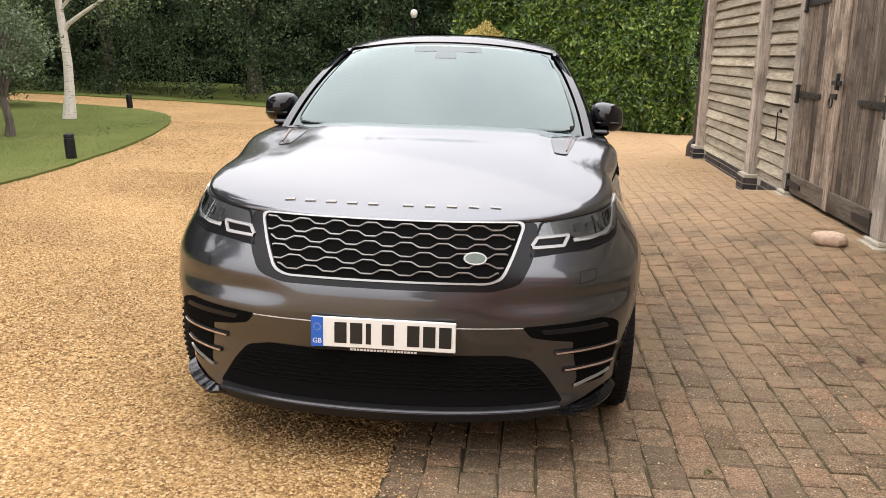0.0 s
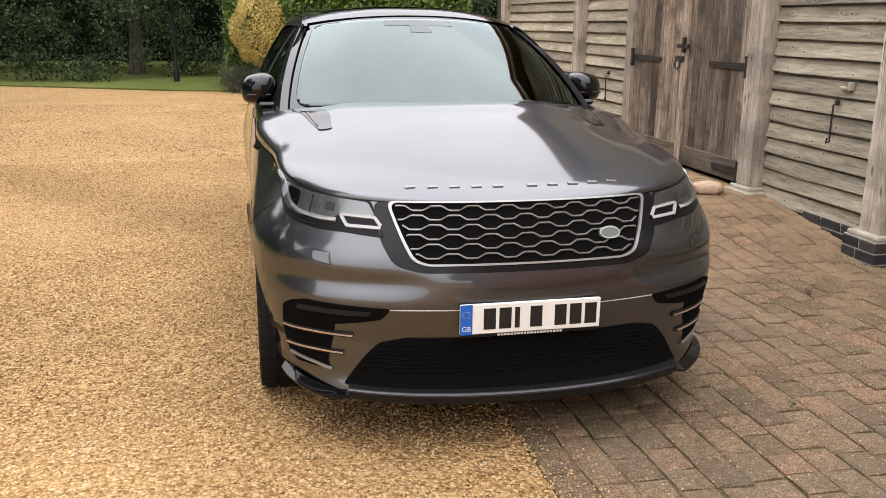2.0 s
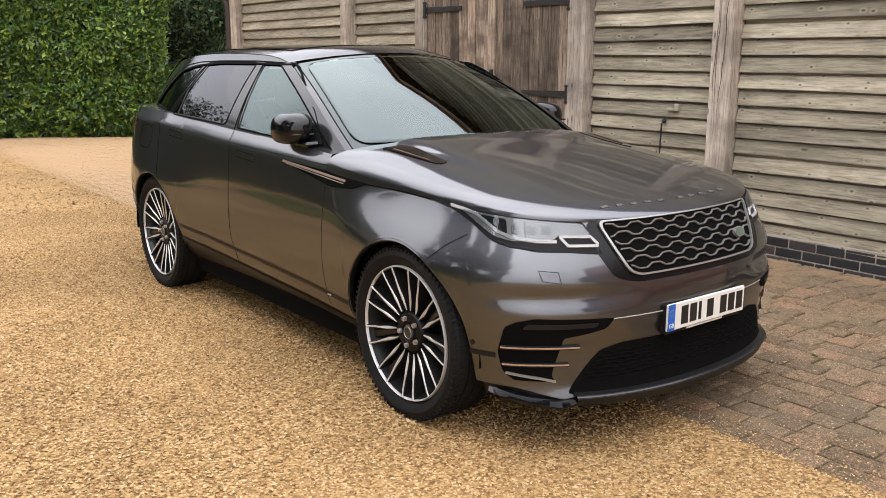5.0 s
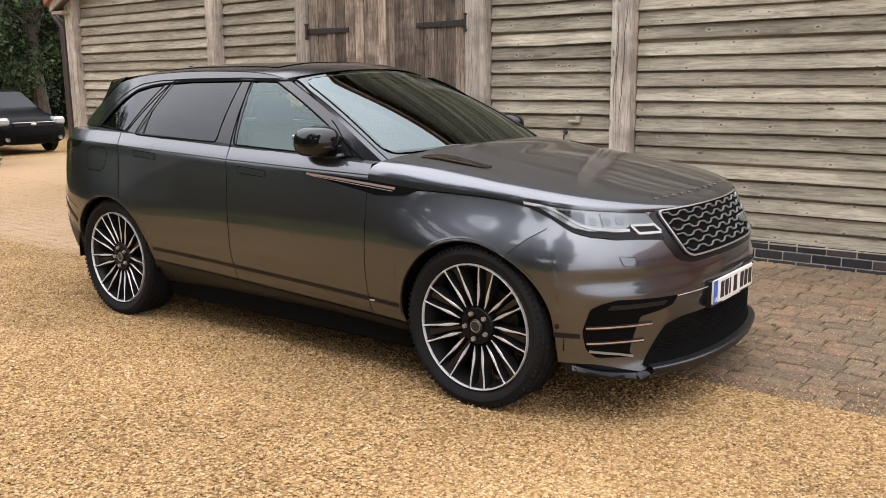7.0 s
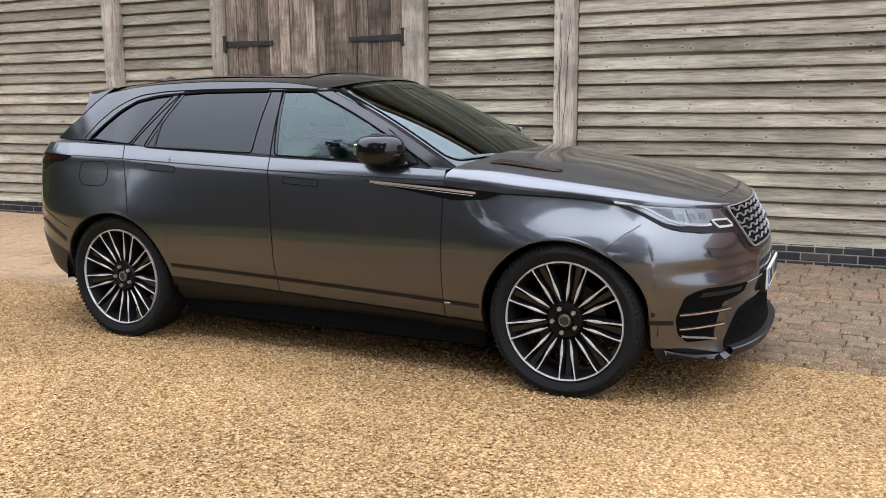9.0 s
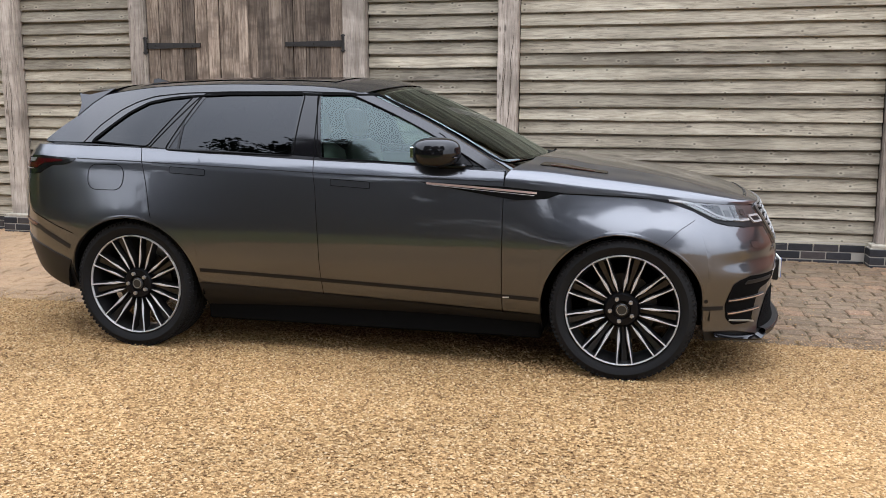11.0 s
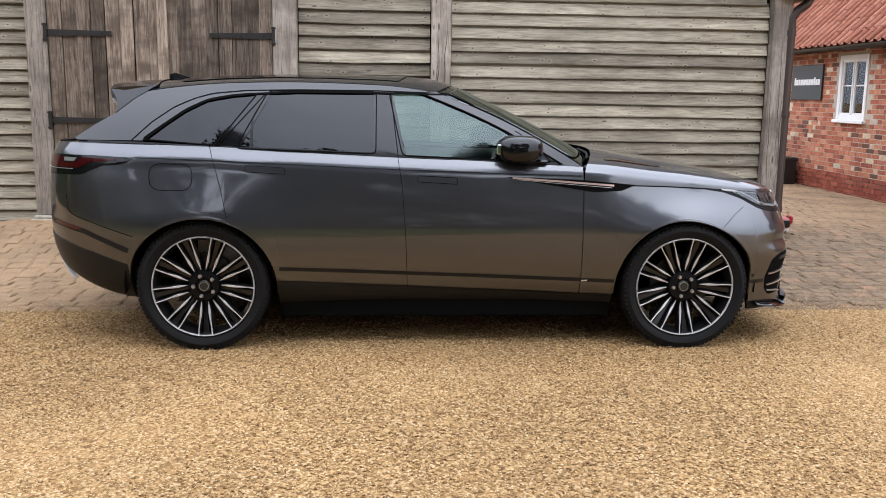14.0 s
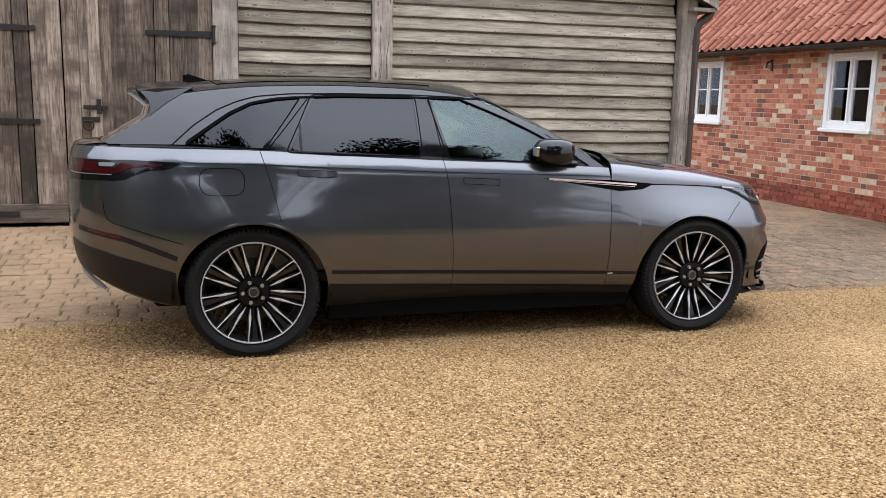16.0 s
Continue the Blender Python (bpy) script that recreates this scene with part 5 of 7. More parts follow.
def body(s, z, off=0.0):
    """A point of the car's skin: s metres round from the nose (minus: the driver's side), z up."""
    s, z = np.broadcast_arrays(np.asarray(s, float), np.asarray(z, float))
    a = np.abs(s)
    yn, fx_ = np.interp(a, RS, RY), np.interp(a, RS, RX)
    df = np.clip((YA - yn) / (YA - YF0), 0, 1)
    dr = np.clip((yn - YB) / (YR0 - YB), 0, 1)
    # the shoulder begins at the waist crease, which climbs to the rear
    w = half(z - np.interp(yn, [-0.8, 0.3, 1.4, 2.5], [-0.006, 0.020, 0.064, 0.075]) * step(z, 0.82, 1.03))
    # swelling over the wheels and a tuck between them
    bulge = 0.034 * np.exp(-((yn + AXLE) / 0.45) ** 2) + 0.046 * np.exp(-((yn - AXLE) / 0.50) ** 2)
    tuck = 0.022 * (1 - step(z, 0.34, 0.58)) * np.exp(-((yn - 0.0) / 0.80) ** 4)
    rear = 0.03 * dr + 0.10 * (1 - step(z, 0.20, 0.42)) ** 1.5 * (1 - step(-yn, 1.55, 1.85))
    x = fx_ * (w + bulge * step(z, 0.3, 0.62) * (1 - step(z, 0.74, 1.10)) - tuck - rear)
    x = x * (1 - 0.085 * step(z, 0.70, 0.99) * step(-yn, 0.86, 1.55))
    y = yn + df * (nose(z) - YF0) + dr ** 2 * (1 - 0.45 * step(dr, 0.88, 1.0)) * (tail(z) - YR0)
    # a soft hollow above the bumper's corner vents
    dip = 0.015 * np.exp(-((z - 0.645) / 0.042) ** 2) * step(a, 0.30, 0.50) * (1 - step(a, 0.80, 1.10))
    x, y = x * (1 - 0.6 * dip), y + dip
    p = np.stack([x, y, z], -1)
    if off:
        e = 0.004
        q1 = body(a + e, z) - body(np.maximum(a - e, 0), z)
        q2 = body(a, z + e) - body(a, z - e)
        n = np.cross(q1, q2)
        n /= np.linalg.norm(n, axis=-1, keepdims=True) + 1e-12
        p = p + n * off
    p[..., 0] = p[..., 0] * np.where(s < 0, -1, 1)
    return p


clam_knots = np.polyfit([-2.2, -2.12, -1.94, -1.67, -1.3, -1.0, -0.8], [0.920, 0.930, 0.948, 0.965, 0.984, 0.992, 0.995], 3)
clam = lambda y: np.polyval(clam_knots, np.clip(np.asarray(y, float), -2.3, -0.7))
belt = smooth_curve([-0.8, -0.3, 0.25, 0.87, 1.73, 2.2, 2.5], [1.095, 1.118, 1.143, 1.172, 1.198, 1.2, 1.19])


def lower_edge(yn):
    base = np.where(yn < -1.8, 0.215 + 0.062 * step(yn, -2.24, -2.0), np.where(yn > 1.8, 0.30 + 0.55 * np.clip(yn - 1.9, 0, 1) ** 1.5, 0.262))
    for w in (-AXLE, AXLE):
        q = 1 - ((yn - w) / ARCH_L) ** 2
        base = np.where(q > 0, np.maximum(base, HUB + ARCH * np.sqrt(np.maximum(q, 0))), base)
    return base


def stations(s0, s1):
    """Places along the outline, close together round the wheel arches."""
    n = max(8, int((s1 - s0) / 0.03))
    out = list(np.linspace(s0, s1, n))
    for w in (-AXLE, AXLE):
        for t in np.linspace(0.02, math.pi - 0.02, 60):
            out.append(SY(w + ARCH_L * math.cos(t)))
        out += [SY(w - ARCH_L) - 0.002, SY(w + ARCH_L) + 0.002, SY(w - ARCH_L) + 0.002, SY(w + ARCH_L) - 0.002]
    return np.array(sorted(v for v in out if s0 <= v <= s1))


def skin(name, s0, s1, top, label="", gap=0.0022, rows=34, mat=paint_mat, off=0.0, both=True, bottom=lower_edge, parent=car):
    for sg in ((-1, 1) if both else (1,)):
        st = stations(s0 + gap, s1 - gap)
        yn = np.interp(st, RS, RY)
        zb, zt = bottom(yn), top(yn)
        v = np.linspace(0, 1, rows)
        z = zb[:, None] + (zt - zb)[:, None] * v[None]
        p = body(sg * np.repeat(st[:, None], rows, 1), z, off)
        g = Geo().grid(p, flip=(sg > 0))
        # turned-in edges give the panel its thickness
        inn = body(sg * st, zb, off - 0.025)
        g.grid(np.stack([inn, p[:, 0]], 1), flip=(sg > 0))
        for col in (0, -1):
            e = body(sg * np.full(rows, st[col]), z[col], off - 0.02)
            g.grid(np.stack([e, p[col]], 0) if col == 0 else np.stack([p[col], e], 0), flip=(sg > 0))
        put(name, g.mesh(name, mat, True, 40), parent, label)


def front_top(yn):
    return clam(yn) - 0.003


def belt_top(yn):
    return belt(yn) - 0.002


S_FEND, S_DOOR, S_MID, S_QTR = SY(-1.645), SY(-0.795), SY(0.27), SY(1.33)
# one front bumper across the nose
st = stations(0.0, S_FEND)
st = np.concatenate([-st[::-1], st[1:]])
yn = np.interp(np.abs(st), RS, RY)
zb, zt = lower_edge(yn), front_top(yn)
vv = np.linspace(0, 1, 44)
z = zb[:, None] + (zt - zb)[:, None] * vv[None]
P = body(np.repeat(st[:, None], 44, 1), z)
g = Geo().grid(P, flip=True)
g.grid(np.stack([body(st, zb, -0.03), P[:, 0]], 1), flip=True)
put("front_bumper", g.mesh("front_bumper", paint_mat, True, 40), car)
skin("front_wing", S_FEND - 0.0022, S_DOOR, front_top)
skin("front_door", S_DOOR, S_MID + 0.0022, belt_top)
skin("rear_door", S_MID - 0.0022, S_QTR + 0.0022, belt_top)
skin("rear_quarter", S_QTR - 0.0022, SY(2.42), belt_top)
st = np.linspace(SY(2.42) + 0.003, S_END, 30)
st = np.concatenate([-st, st[::-1]])
yn = np.interp(np.abs(st), RS, RY)
z = lower_edge(yn)[:, None] + (belt(yn) - lower_edge(yn))[:, None] * np.linspace(0, 1, 24)[None]
put("tailgate", Geo().grid(body(np.repeat(st[:, None], 24, 1), z)).mesh("tailgate", paint_mat, True, 40), car)
# dark body shell behind the panel gaps
for sg in (-1, 1):
    st = stations(0.0, S_END)
    yn = np.interp(st, RS, RY)
    zb, zt = np.maximum(lower_edge(yn) + 0.01, 0.27), np.where(yn < -0.79, clam(yn), belt(yn)) - 0.01
    z = zb[:, None] + (zt - zb)[:, None] * np.linspace(0, 1, 14)[None]
    put("inner_shell", Geo().grid(body(sg * np.repeat(st[:, None], 14, 1), z, -0.014), flip=(sg > 0)).mesh("inner_shell", matt_black, True, 0), car)
put("underbody", Geo().box((-0.84, -1.0, 0.175), (0.84, 1.0, 0.34), 0.01).box((-0.58, -2.15, 0.235), (0.58, 2.0, 0.40), 0.02).mesh("underbody", matt_black), car)
for sg in (-1, 1):
    for w in (-AXLE, AXLE):
        a = np.linspace(-0.10, math.pi + 0.10, 30)
        liner_x = 0.93 if w > 0 else 0.885
        rows = [[(sg * x, w + 0.452 * math.cos(t), HUB + 0.43 * math.sin(t)) for t in a] for x in (0.55, liner_x)]
        g = Geo().grid(np.array(rows), flip=(sg < 0))
        g.grid(np.array([[(sg * 0.56, w + r_ * math.cos(t), HUB + r_ * math.sin(t)) for t in a] for r_ in (0.01, 0.43)]), flip=(sg > 0))
        put("arch_liner", g.mesh("arch_liner", matt_black, True, 40), car)


def ribbon(pts, width, off=0.0012):
    """A thin strip that follows the skin along (s, z) points."""
    pts = np.array(pts, float)
    d = np.gradient(pts, axis=0)
    d /= np.linalg.norm(d, axis=1, keepdims=True) + 1e-9
    n = np.stack([-d[:, 1], d[:, 0]], 1) * width / 2
    return np.stack([body(pts[:, 0] + n[:, 0], pts[:, 1] + n[:, 1], off), body(pts[:, 0] - n[:, 0], pts[:, 1] - n[:, 1], off)], 1)


def dense(pts, n=60):
    pts = np.array(pts, float)
    t = np.concatenate([[0], np.cumsum(np.linalg.norm(np.diff(pts, axis=0), axis=1))])
    u = np.linspace(0, t[-1], n)
    return np.stack([np.interp(u, t, pts[:, 0]), np.interp(u, t, pts[:, 1])], 1)


def rounded(poly, r, n=5):
    """The polygon with its corners rounded."""
    out = []
    k = len(poly)
    for i in range(k):
        a, b, c = (np.array(poly[j % k], float) for j in (i - 1, i, i + 1))
        la, lc = np.linalg.norm(a - b), np.linalg.norm(c - b)
        q = min(r, la * 0.45, lc * 0.45)
        p0, p1 = b + (a - b) / la * q, b + (c - b) / lc * q
        for t in np.linspace(0, 1, n):
            out.append(tuple(p0 * (1 - t) ** 2 + 2 * b * t * (1 - t) + p1 * t * t))
    return out


def fill(poly, k=6):
    """The closed outline with k points on each of its edges."""
    out = []
    for a, b in zip(poly, list(poly[1:]) + [poly[0]]):
        out += [(a[0] + (b[0] - a[0]) * i / k, a[1] + (b[1] - a[1]) * i / k) for i in range(k)]
    return out


def patch(poly, surface, depth=0.012, cell=0.05):
    """A plate cut to the polygon, laid on a surface function of (u, v, off), with turned-down edges."""
    bm = bmesh.new()
    f = bm.faces.new([bm.verts.new((u, v, 0)) for u, v in poly])
    f.normal_update()
    if f.normal.z < 0:
        f.normal_flip()
    us, vs = [p[0] for p in poly], [p[1] for p in poly]
    for lo, hi, no in ((min(us), max(us), (1, 0, 0)), (min(vs), max(vs), (0, 1, 0))):
        k = lo + cell
        while k < hi - 1e-4:
            bmesh.ops.bisect_plane(bm, geom=bm.verts[:] + bm.edges[:] + bm.faces[:], plane_co=(no[0] * k, no[1] * k, 0), plane_no=no)
            k += cell
    bmesh.ops.triangulate(bm, faces=[f for f in bm.faces if len(f.verts) > 4])
    edge = [e for e in bm.edges if e.is_boundary]
    ret = bmesh.ops.extrude_edge_only(bm, edges=edge)
    for v in ret["geom"]:
        if isinstance(v, bmesh.types.BMVert):
            v.co.z = -depth
    uv = np.array([v.co[:] for v in bm.verts])
    top_, low_ = surface(uv[:, 0], uv[:, 1], 0.0), surface(uv[:, 0], uv[:, 1], -depth)
    new_co = np.where(uv[:, 2:3] < -1e-6, low_, top_)
    for v, c in zip(bm.verts, new_co):
        v.co = c
    bmesh.ops.recalc_face_normals(bm, faces=bm.faces[:])
    return bm


def on_skin(proud):
    return lambda u, v, off: body(u, v, proud + off)


def plate(name, poly, mat, proud=0.003, label="", parent=car, cell=0.05, depth=0.012, mirror=True, smooth=True):
    """A plate on the skin, on both sides of the car where it has a twin. The polygon is given for the passenger's side (s > 0)."""
    for sg in ((-1, 1) if mirror else (1,)):
        bm = patch([(sg * u, v) for u, v in poly], on_skin(proud), depth, cell)
        put(name, Geo().take(bm).mesh(name, mat, smooth, 50), parent if not isinstance(parent, dict) else parent[sg], label)


# grille: gloss surround, bright frame, dark mesh and wavy bars
q = lambda pts: [(SX(x), z) for x, z in pts]
plate("grille_surround", rounded([(-0.59, 0.916), (0.59, 0.916), (0.535, 0.795), (0.475, 0.71), (0.385, 0.686), (-0.385, 0.686), (-0.475, 0.71), (-0.535, 0.795)], 0.03), surround_black, 0.002, mirror=False)
inner = rounded([(-0.525, 0.913), (0.525, 0.913), (0.405, 0.733), (0.36, 0.716), (-0.36, 0.716), (-0.405, 0.733)], 0.035, 6)
outer = rounded([(-0.539, 0.918), (0.539, 0.918), (0.413, 0.726), (0.363, 0.709), (-0.363, 0.709), (-0.413, 0.726)], 0.035, 6)
rows = np.array([body(np.array([p[0] for p in fill(o, 12)]), np.array([p[1] for p in fill(o, 12)]), k) for o, k in ((outer, 0.003), (outer, 0.012), (inner, 0.012), (inner, 0.003))])
grille = put("grille_frame", Geo().grid(rows, closed=True).mesh("grille_frame", bar_mat, True, 40), car, "bright grille frame")
plate("grille_backing", inner, matt_black, 0.004, mirror=False, parent=grille)
NB, z0g, z1g = 6, 0.742, 0.897
for k in range(NB):
    zc = z0g + (z1g - z0g) * k / (NB - 1)
    wmax = np.interp(zc, [0.716, 0.733, 0.913], [0.355, 0.395, 0.505])
    xs = np.arange(-wmax, wmax + 0.001, 0.006)
    ph_ = (xs / 0.137 + (0.5 if k % 2 else 0.0)) % 1.0
    wave = np.clip(np.abs(ph_ - 0.5) * 4 - 1, -0.42, 0.42) / 0.42 * 0.0072
    ss = np.array([SX(x) for x in xs])
    zz = zc + wave
    g = Geo().grid(np.stack([body(ss, zz - 0.0034, 0.004), body(ss, zz - 0.0022, 0.012), body(ss, zz + 0.0016, 0.013), body(ss, zz + 0.0032, 0.004)], 1))
    put("grille_bar", g.mesh("grille_bar", bar_mat, True, 40), grille)
# oval emblem, left plain
e = [(SX(0.318) + 0.042 * math.cos(t), 0.795 + 0.021 * math.sin(t)) for t in np.linspace(0, 2 * math.pi, 28, endpoint=False)]
plate("emblem", e, bar_mat, 0.018, "plain silver oval emblem", grille, mirror=False, depth=0.015)
plate("emblem_centre", [(SX(0.318) + 0.036 * math.cos(t), 0.795 + 0.016 * math.sin(t)) for t in np.linspace(0, 2 * math.pi, 28, endpoint=False)], material("emblem_grey", (0.10, 0.135, 0.11), 0.35), 0.020, parent=grille, mirror=False, depth=0.004)

# headlamps
lamp_poly = [(0.517, 0.799), (0.597, 0.917), (0.746, 0.928), (0.983, 0.945), (1.10, 0.956), (1.327, 0.972), (1.345, 0.968), (1.189, 0.944), (1.086, 0.907), (0.985, 0.852), (0.94, 0.838), (0.793, 0.817), (0.67, 0.813)]
lamps = {}
for sg in (-1, 1):
    bm = patch([(sg * u, v) for u, v in rounded(lamp_poly, 0.012, 4)], on_skin(0.002), 0.012, 0.04)
    lamps[sg] = put("headlamp", Geo().take(bm).mesh("headlamp", lamp_black, True, 50), car, "slim headlamp with pale light guide")
clear_poly = [(0.57, 0.868), (0.605, 0.911), (0.746, 0.922), (0.983, 0.939), (1.09, 0.949), (1.14, 0.949), (1.07, 0.915), (0.975, 0.868), (0.90, 0.853), (0.74, 0.853), (0.70, 0.874)]
plate("reflector", rounded(clear_poly, 0.01, 3), material("reflector_grey", (0.19, 0.195, 0.20), 0.3, 0.6), 0.0035, parent=lamps, cell=0.04, depth=0.003)
plate("lamp_chamber", rounded([(0.915, 0.872), (0.955, 0.885), (1.02, 0.920), (1.045, 0.938), (0.985, 0.934), (0.925, 0.928)], 0.01, 3), lamp_black, 0.0055, parent=lamps, cell=0.04, depth=0.003)
for s0_, s1_ in ((0.735, 0.775), (0.80, 0.838), (0.865, 0.90)):
    plate("projector", rounded([(s0_, 0.874), (s1_, 0.878), (s1_ + 0.004, 0.908), (s0_ + 0.004, 0.904)], 0.006, 3), material("projector_lens", (0.10, 0.103, 0.106), 0.12), 0.006, parent=lamps, depth=0.004)


def guide(name, pts, w, mat=drl_mat, proud=0.008, parent=lamps, n=50, label=""):
    for sg in (-1, 1):
        d_ = dense(pts, n)
        d_[:, 0] *= sg
        rows = [ribbon(d_, w, 0.002), ribbon(d_, w * 0.8, proud)]
        g = Geo().grid(np.stack([rows[0][:, 0], rows[1][:, 0], rows[1][:, 1], rows[0][:, 1]], 1), flip=(sg < 0))
        put(name, g.mesh(name, mat, True, 50), parent[sg] if isinstance(parent, dict) else parent, label)


guide("light_guide", [(0.538, 0.836), (0.57, 0.864), (0.705, 0.870), (0.668, 0.835), (0.538, 0.831)], 0.012)
guide("light_guide", [(0.715, 0.851), (0.79, 0.853), (0.895, 0.864), (0.955, 0.882), (1.02, 0.917), (1.07, 0.941), (1.12, 0.951), (1.20, 0.960)], 0.014)
guide("lamp_fin", [(0.93, 0.868), (0.955, 0.905), (0.962, 0.930)], 0.006, satin_black, 0.007)
guide("lamp_fin", [(0.84, 0.860), (0.848, 0.922)], 0.005, satin_black, 0.007)
guide("lamp_underline", [(0.80, 0.826), (0.90, 0.834), (0.955, 0.850)], 0.008, lamp_black, 0.004)
plate("lamp_cover", rounded(clear_poly, 0.01, 3), lamp_glass, 0.0095, parent=lamps, cell=0.04, depth=0.004)

# bumper details
# No opening is cut: the intake's shaded depth is this matt black plate.
plate("lower_intake", rounded([(-0.44, 0.446), (0.44, 0.446), (0.54, 0.425), (0.60, 0.37), (0.66, 0.30), (0.70, 0.255), (-0.70, 0.255), (-0.66, 0.30), (-0.60, 0.37), (-0.54, 0.425)], 0.02), matt_black, 0.004, "black mesh lower intake", mirror=False, cell=0.06)
for i in range(9):
    zc = 0.285 + i * 0.0165
    wm = float(np.interp(zc, [0.255, 0.30, 0.37, 0.425, 0.446], [0.66, 0.625, 0.57, 0.515, 0.42]))
    xs = np.linspace(-wm, wm, 60)
    ss = np.array([SX(x) for x in xs])
    zz = zc + 0.003 * np.sign(np.sin(xs * 95 + i * math.pi))
    put("intake_bar", Geo().grid(np.stack([body(ss, zz - 0.003, 0.004), body(ss, zz, 0.008), body(ss, zz + 0.003, 0.004)], 1)).mesh("intake_bar", matt_black, False), car)
# Silver strip stands in for the light caught by the bumper's crease.
for zc in (0.555,):
    guide("bumper_crease", [(0.0, zc), (SX(0.49), zc)], 0.004, silver_mat, 0.003, car, label="fine silver strip painting the highlight of the bumper crease")
# side vents with copper blades
vent_poly = [(0.491, 0.558), (0.525, 0.518), (0.60, 0.503), (0.70, 0.488), (0.705, 0.45), (0.735, 0.375), (0.75, 0.33), (0.735, 0.306), (0.905, 0.308), (0.945, 0.345), (0.955, 0.42), (0.93, 0.53), (0.885, 0.553), (0.814, 0.570)]
# Plate lies on the skin; its matt black stands for the recess's shade.
plate("bumper_vent", rounded(vent_poly, 0.014, 4), matt_black, 0.003, "corner vent, the shade of its recess painted matt black", cell=0.04)
plate("fog_lamp", rounded([(0.56, 0.545), (0.575, 0.528), (0.86, 0.528), (0.84, 0.548)], 0.008, 4), satin_black, 0.007, depth=0.004)
for zc, x0 in ((0.449, 0.632), (0.377, 0.678)):
    guide("vent_blade", [(x0, zc), (0.80, zc), (0.94, zc - 0.004)], 0.018, satin_black, 0.009, car)
    guide("vent_blade_edge", [(x0, zc), (0.80, zc + 0.002), (0.94, zc - 0.002)], 0.007, copper_mat, 0.0115, car, label="copper edged blade")
guide("vent_blade", [(0.735, 0.308), (0.80, 0.322), (0.93, 0.338)], 0.010, bar_mat, 0.010, car)
plate("washer_flap", rounded([(0.707, 0.707), (0.772, 0.716), (0.784, 0.748), (0.715, 0.741)], 0.006, 3), paint_mat, 0.0018, depth=0.004)
guide("flap_gap", [(0.703, 0.703), (0.774, 0.713), (0.788, 0.752), (0.711, 0.745), (0.703, 0.703)], 0.0018, satin_black, 0.0020, car)
plate("parking_sensor", [(1.064 + 0.011 * math.cos(t), 0.445 + 0.011 * math.sin(t)) for t in np.linspace(0, 6.283, 14, endpoint=False)], satin_black, 0.003, depth=0.004)
# splitter
sx = np.linspace(-0.655, 0.655, 50)
ss = np.array([SX(x) for x in sx])
zl = 0.228 + 0.006 * (sx / 0.6) ** 2
rows = np.stack([body(ss, zl + 0.028, 0.0), body(ss, zl + 0.014, 0.028), body(ss, zl + 0.004, 0.032), body(ss, zl - 0.02, 0.016), body(ss, zl - 0.035, -0.04)], 1)
put("splitter", Geo().grid(rows).mesh("splitter", satin_black, True, 30), car, "gloss black splitter with bright edge")
put("splitter_edge", Geo().grid(np.stack([body(ss, zl + 0.0115, 0.0305), body(ss, zl + 0.0075, 0.0335)], 1)).mesh("splitter_edge", lens_dark, True), car)
for sg in (-1, 1):
    s1 = np.linspace(SX(0.62), 1.02, 28)
    zl = np.interp(s1, [s1[0], s1[7], s1[-1]], [0.232, 0.214, 0.248])
    reach = 0.018 + 0.022 * np.sin(np.linspace(0.15, math.pi, 28)) ** 0.8
    lip_ = np.array([body(sg * np.array([a_]), np.array([z_]), o_)[0] for a_, z_, o_ in zip(s1, zl + 0.004, reach)])
    low_ = np.array([body(sg * np.array([a_]), np.array([z_]), o_ - 0.002)[0] for a_, z_, o_ in zip(s1, zl - 0.003, reach)])
    rows = np.stack([body(sg * s1, zl + 0.020, -0.002), lip_, low_, body(sg * s1, zl - 0.014, -0.03)], 1)
    put("splitter_wing", Geo().grid(rows, flip=(sg < 0)).mesh("splitter_wing", gloss_black, True, 30), car, "gloss black winglet of the splitter")
skin("front_valance", SX(0.40), SY(-1.875), lambda y: np.full_like(y, 0.31), "black valance under the bumper corner", 0.0, 8, satin_black, -0.028, bottom=lambda y: np.full_like(y, 0.212))

# number plate: kept blank of writing, with bars
plate_ob = put("number_plate", Geo().box((-0.26, -0.012, -0.0555), (0.26, 0.0, 0.0555), 0.003).mesh("number_plate", white_plate), car, "white number plate with plain dark bars", (0, -2.30, 0.527))
put("plate_band", Geo().box((-0.26, -0.0135, -0.0555), (-0.216, -0.0118, 0.0555), 0.0005).mesh("plate_band", blue_plate), plate_ob, "blue band")
letters = bpy.data.curves.new("country_letters", "FONT")
letters.body, letters.size, letters.align_x, letters.extrude = "GB", 0.026, "CENTER", 0.0004
text_ob = new("country_letters", letters)
text_me = bpy.data.meshes.new_from_object(text_ob)
bpy.data.objects.remove(text_ob)
text_me.materials.append(white_plate)
put("country_letters", text_me, plate_ob).matrix_basis = pose(-0.238, -0.0142, -0.042, 90, 0, 0)
for i in range(12):
    a_ = math.radians(30 * i)
    put("star", Geo().lathe([(0.0, 0.0), (0.0016, 0.0), (0.0, 0.0006)], 5, pose(-0.238 + 0.0125 * math.cos(a_), -0.0136, 0.018 + 0.0125 * math.sin(a_), 90, 0, 0), "z").mesh("star", material("star_gold", (0.75, 0.6, 0.05), 0.4)), plate_ob)
for i in range(7):
    x = -0.175 + i * 0.057 + (0.034 if i > 3 else 0)
    put("bar", Geo().box((x, -0.0135, -0.0385), (x + (0.018 if i == 2 else 0.044), -0.0118, 0.0385)).mesh("bar", ink_mat), plate_ob)
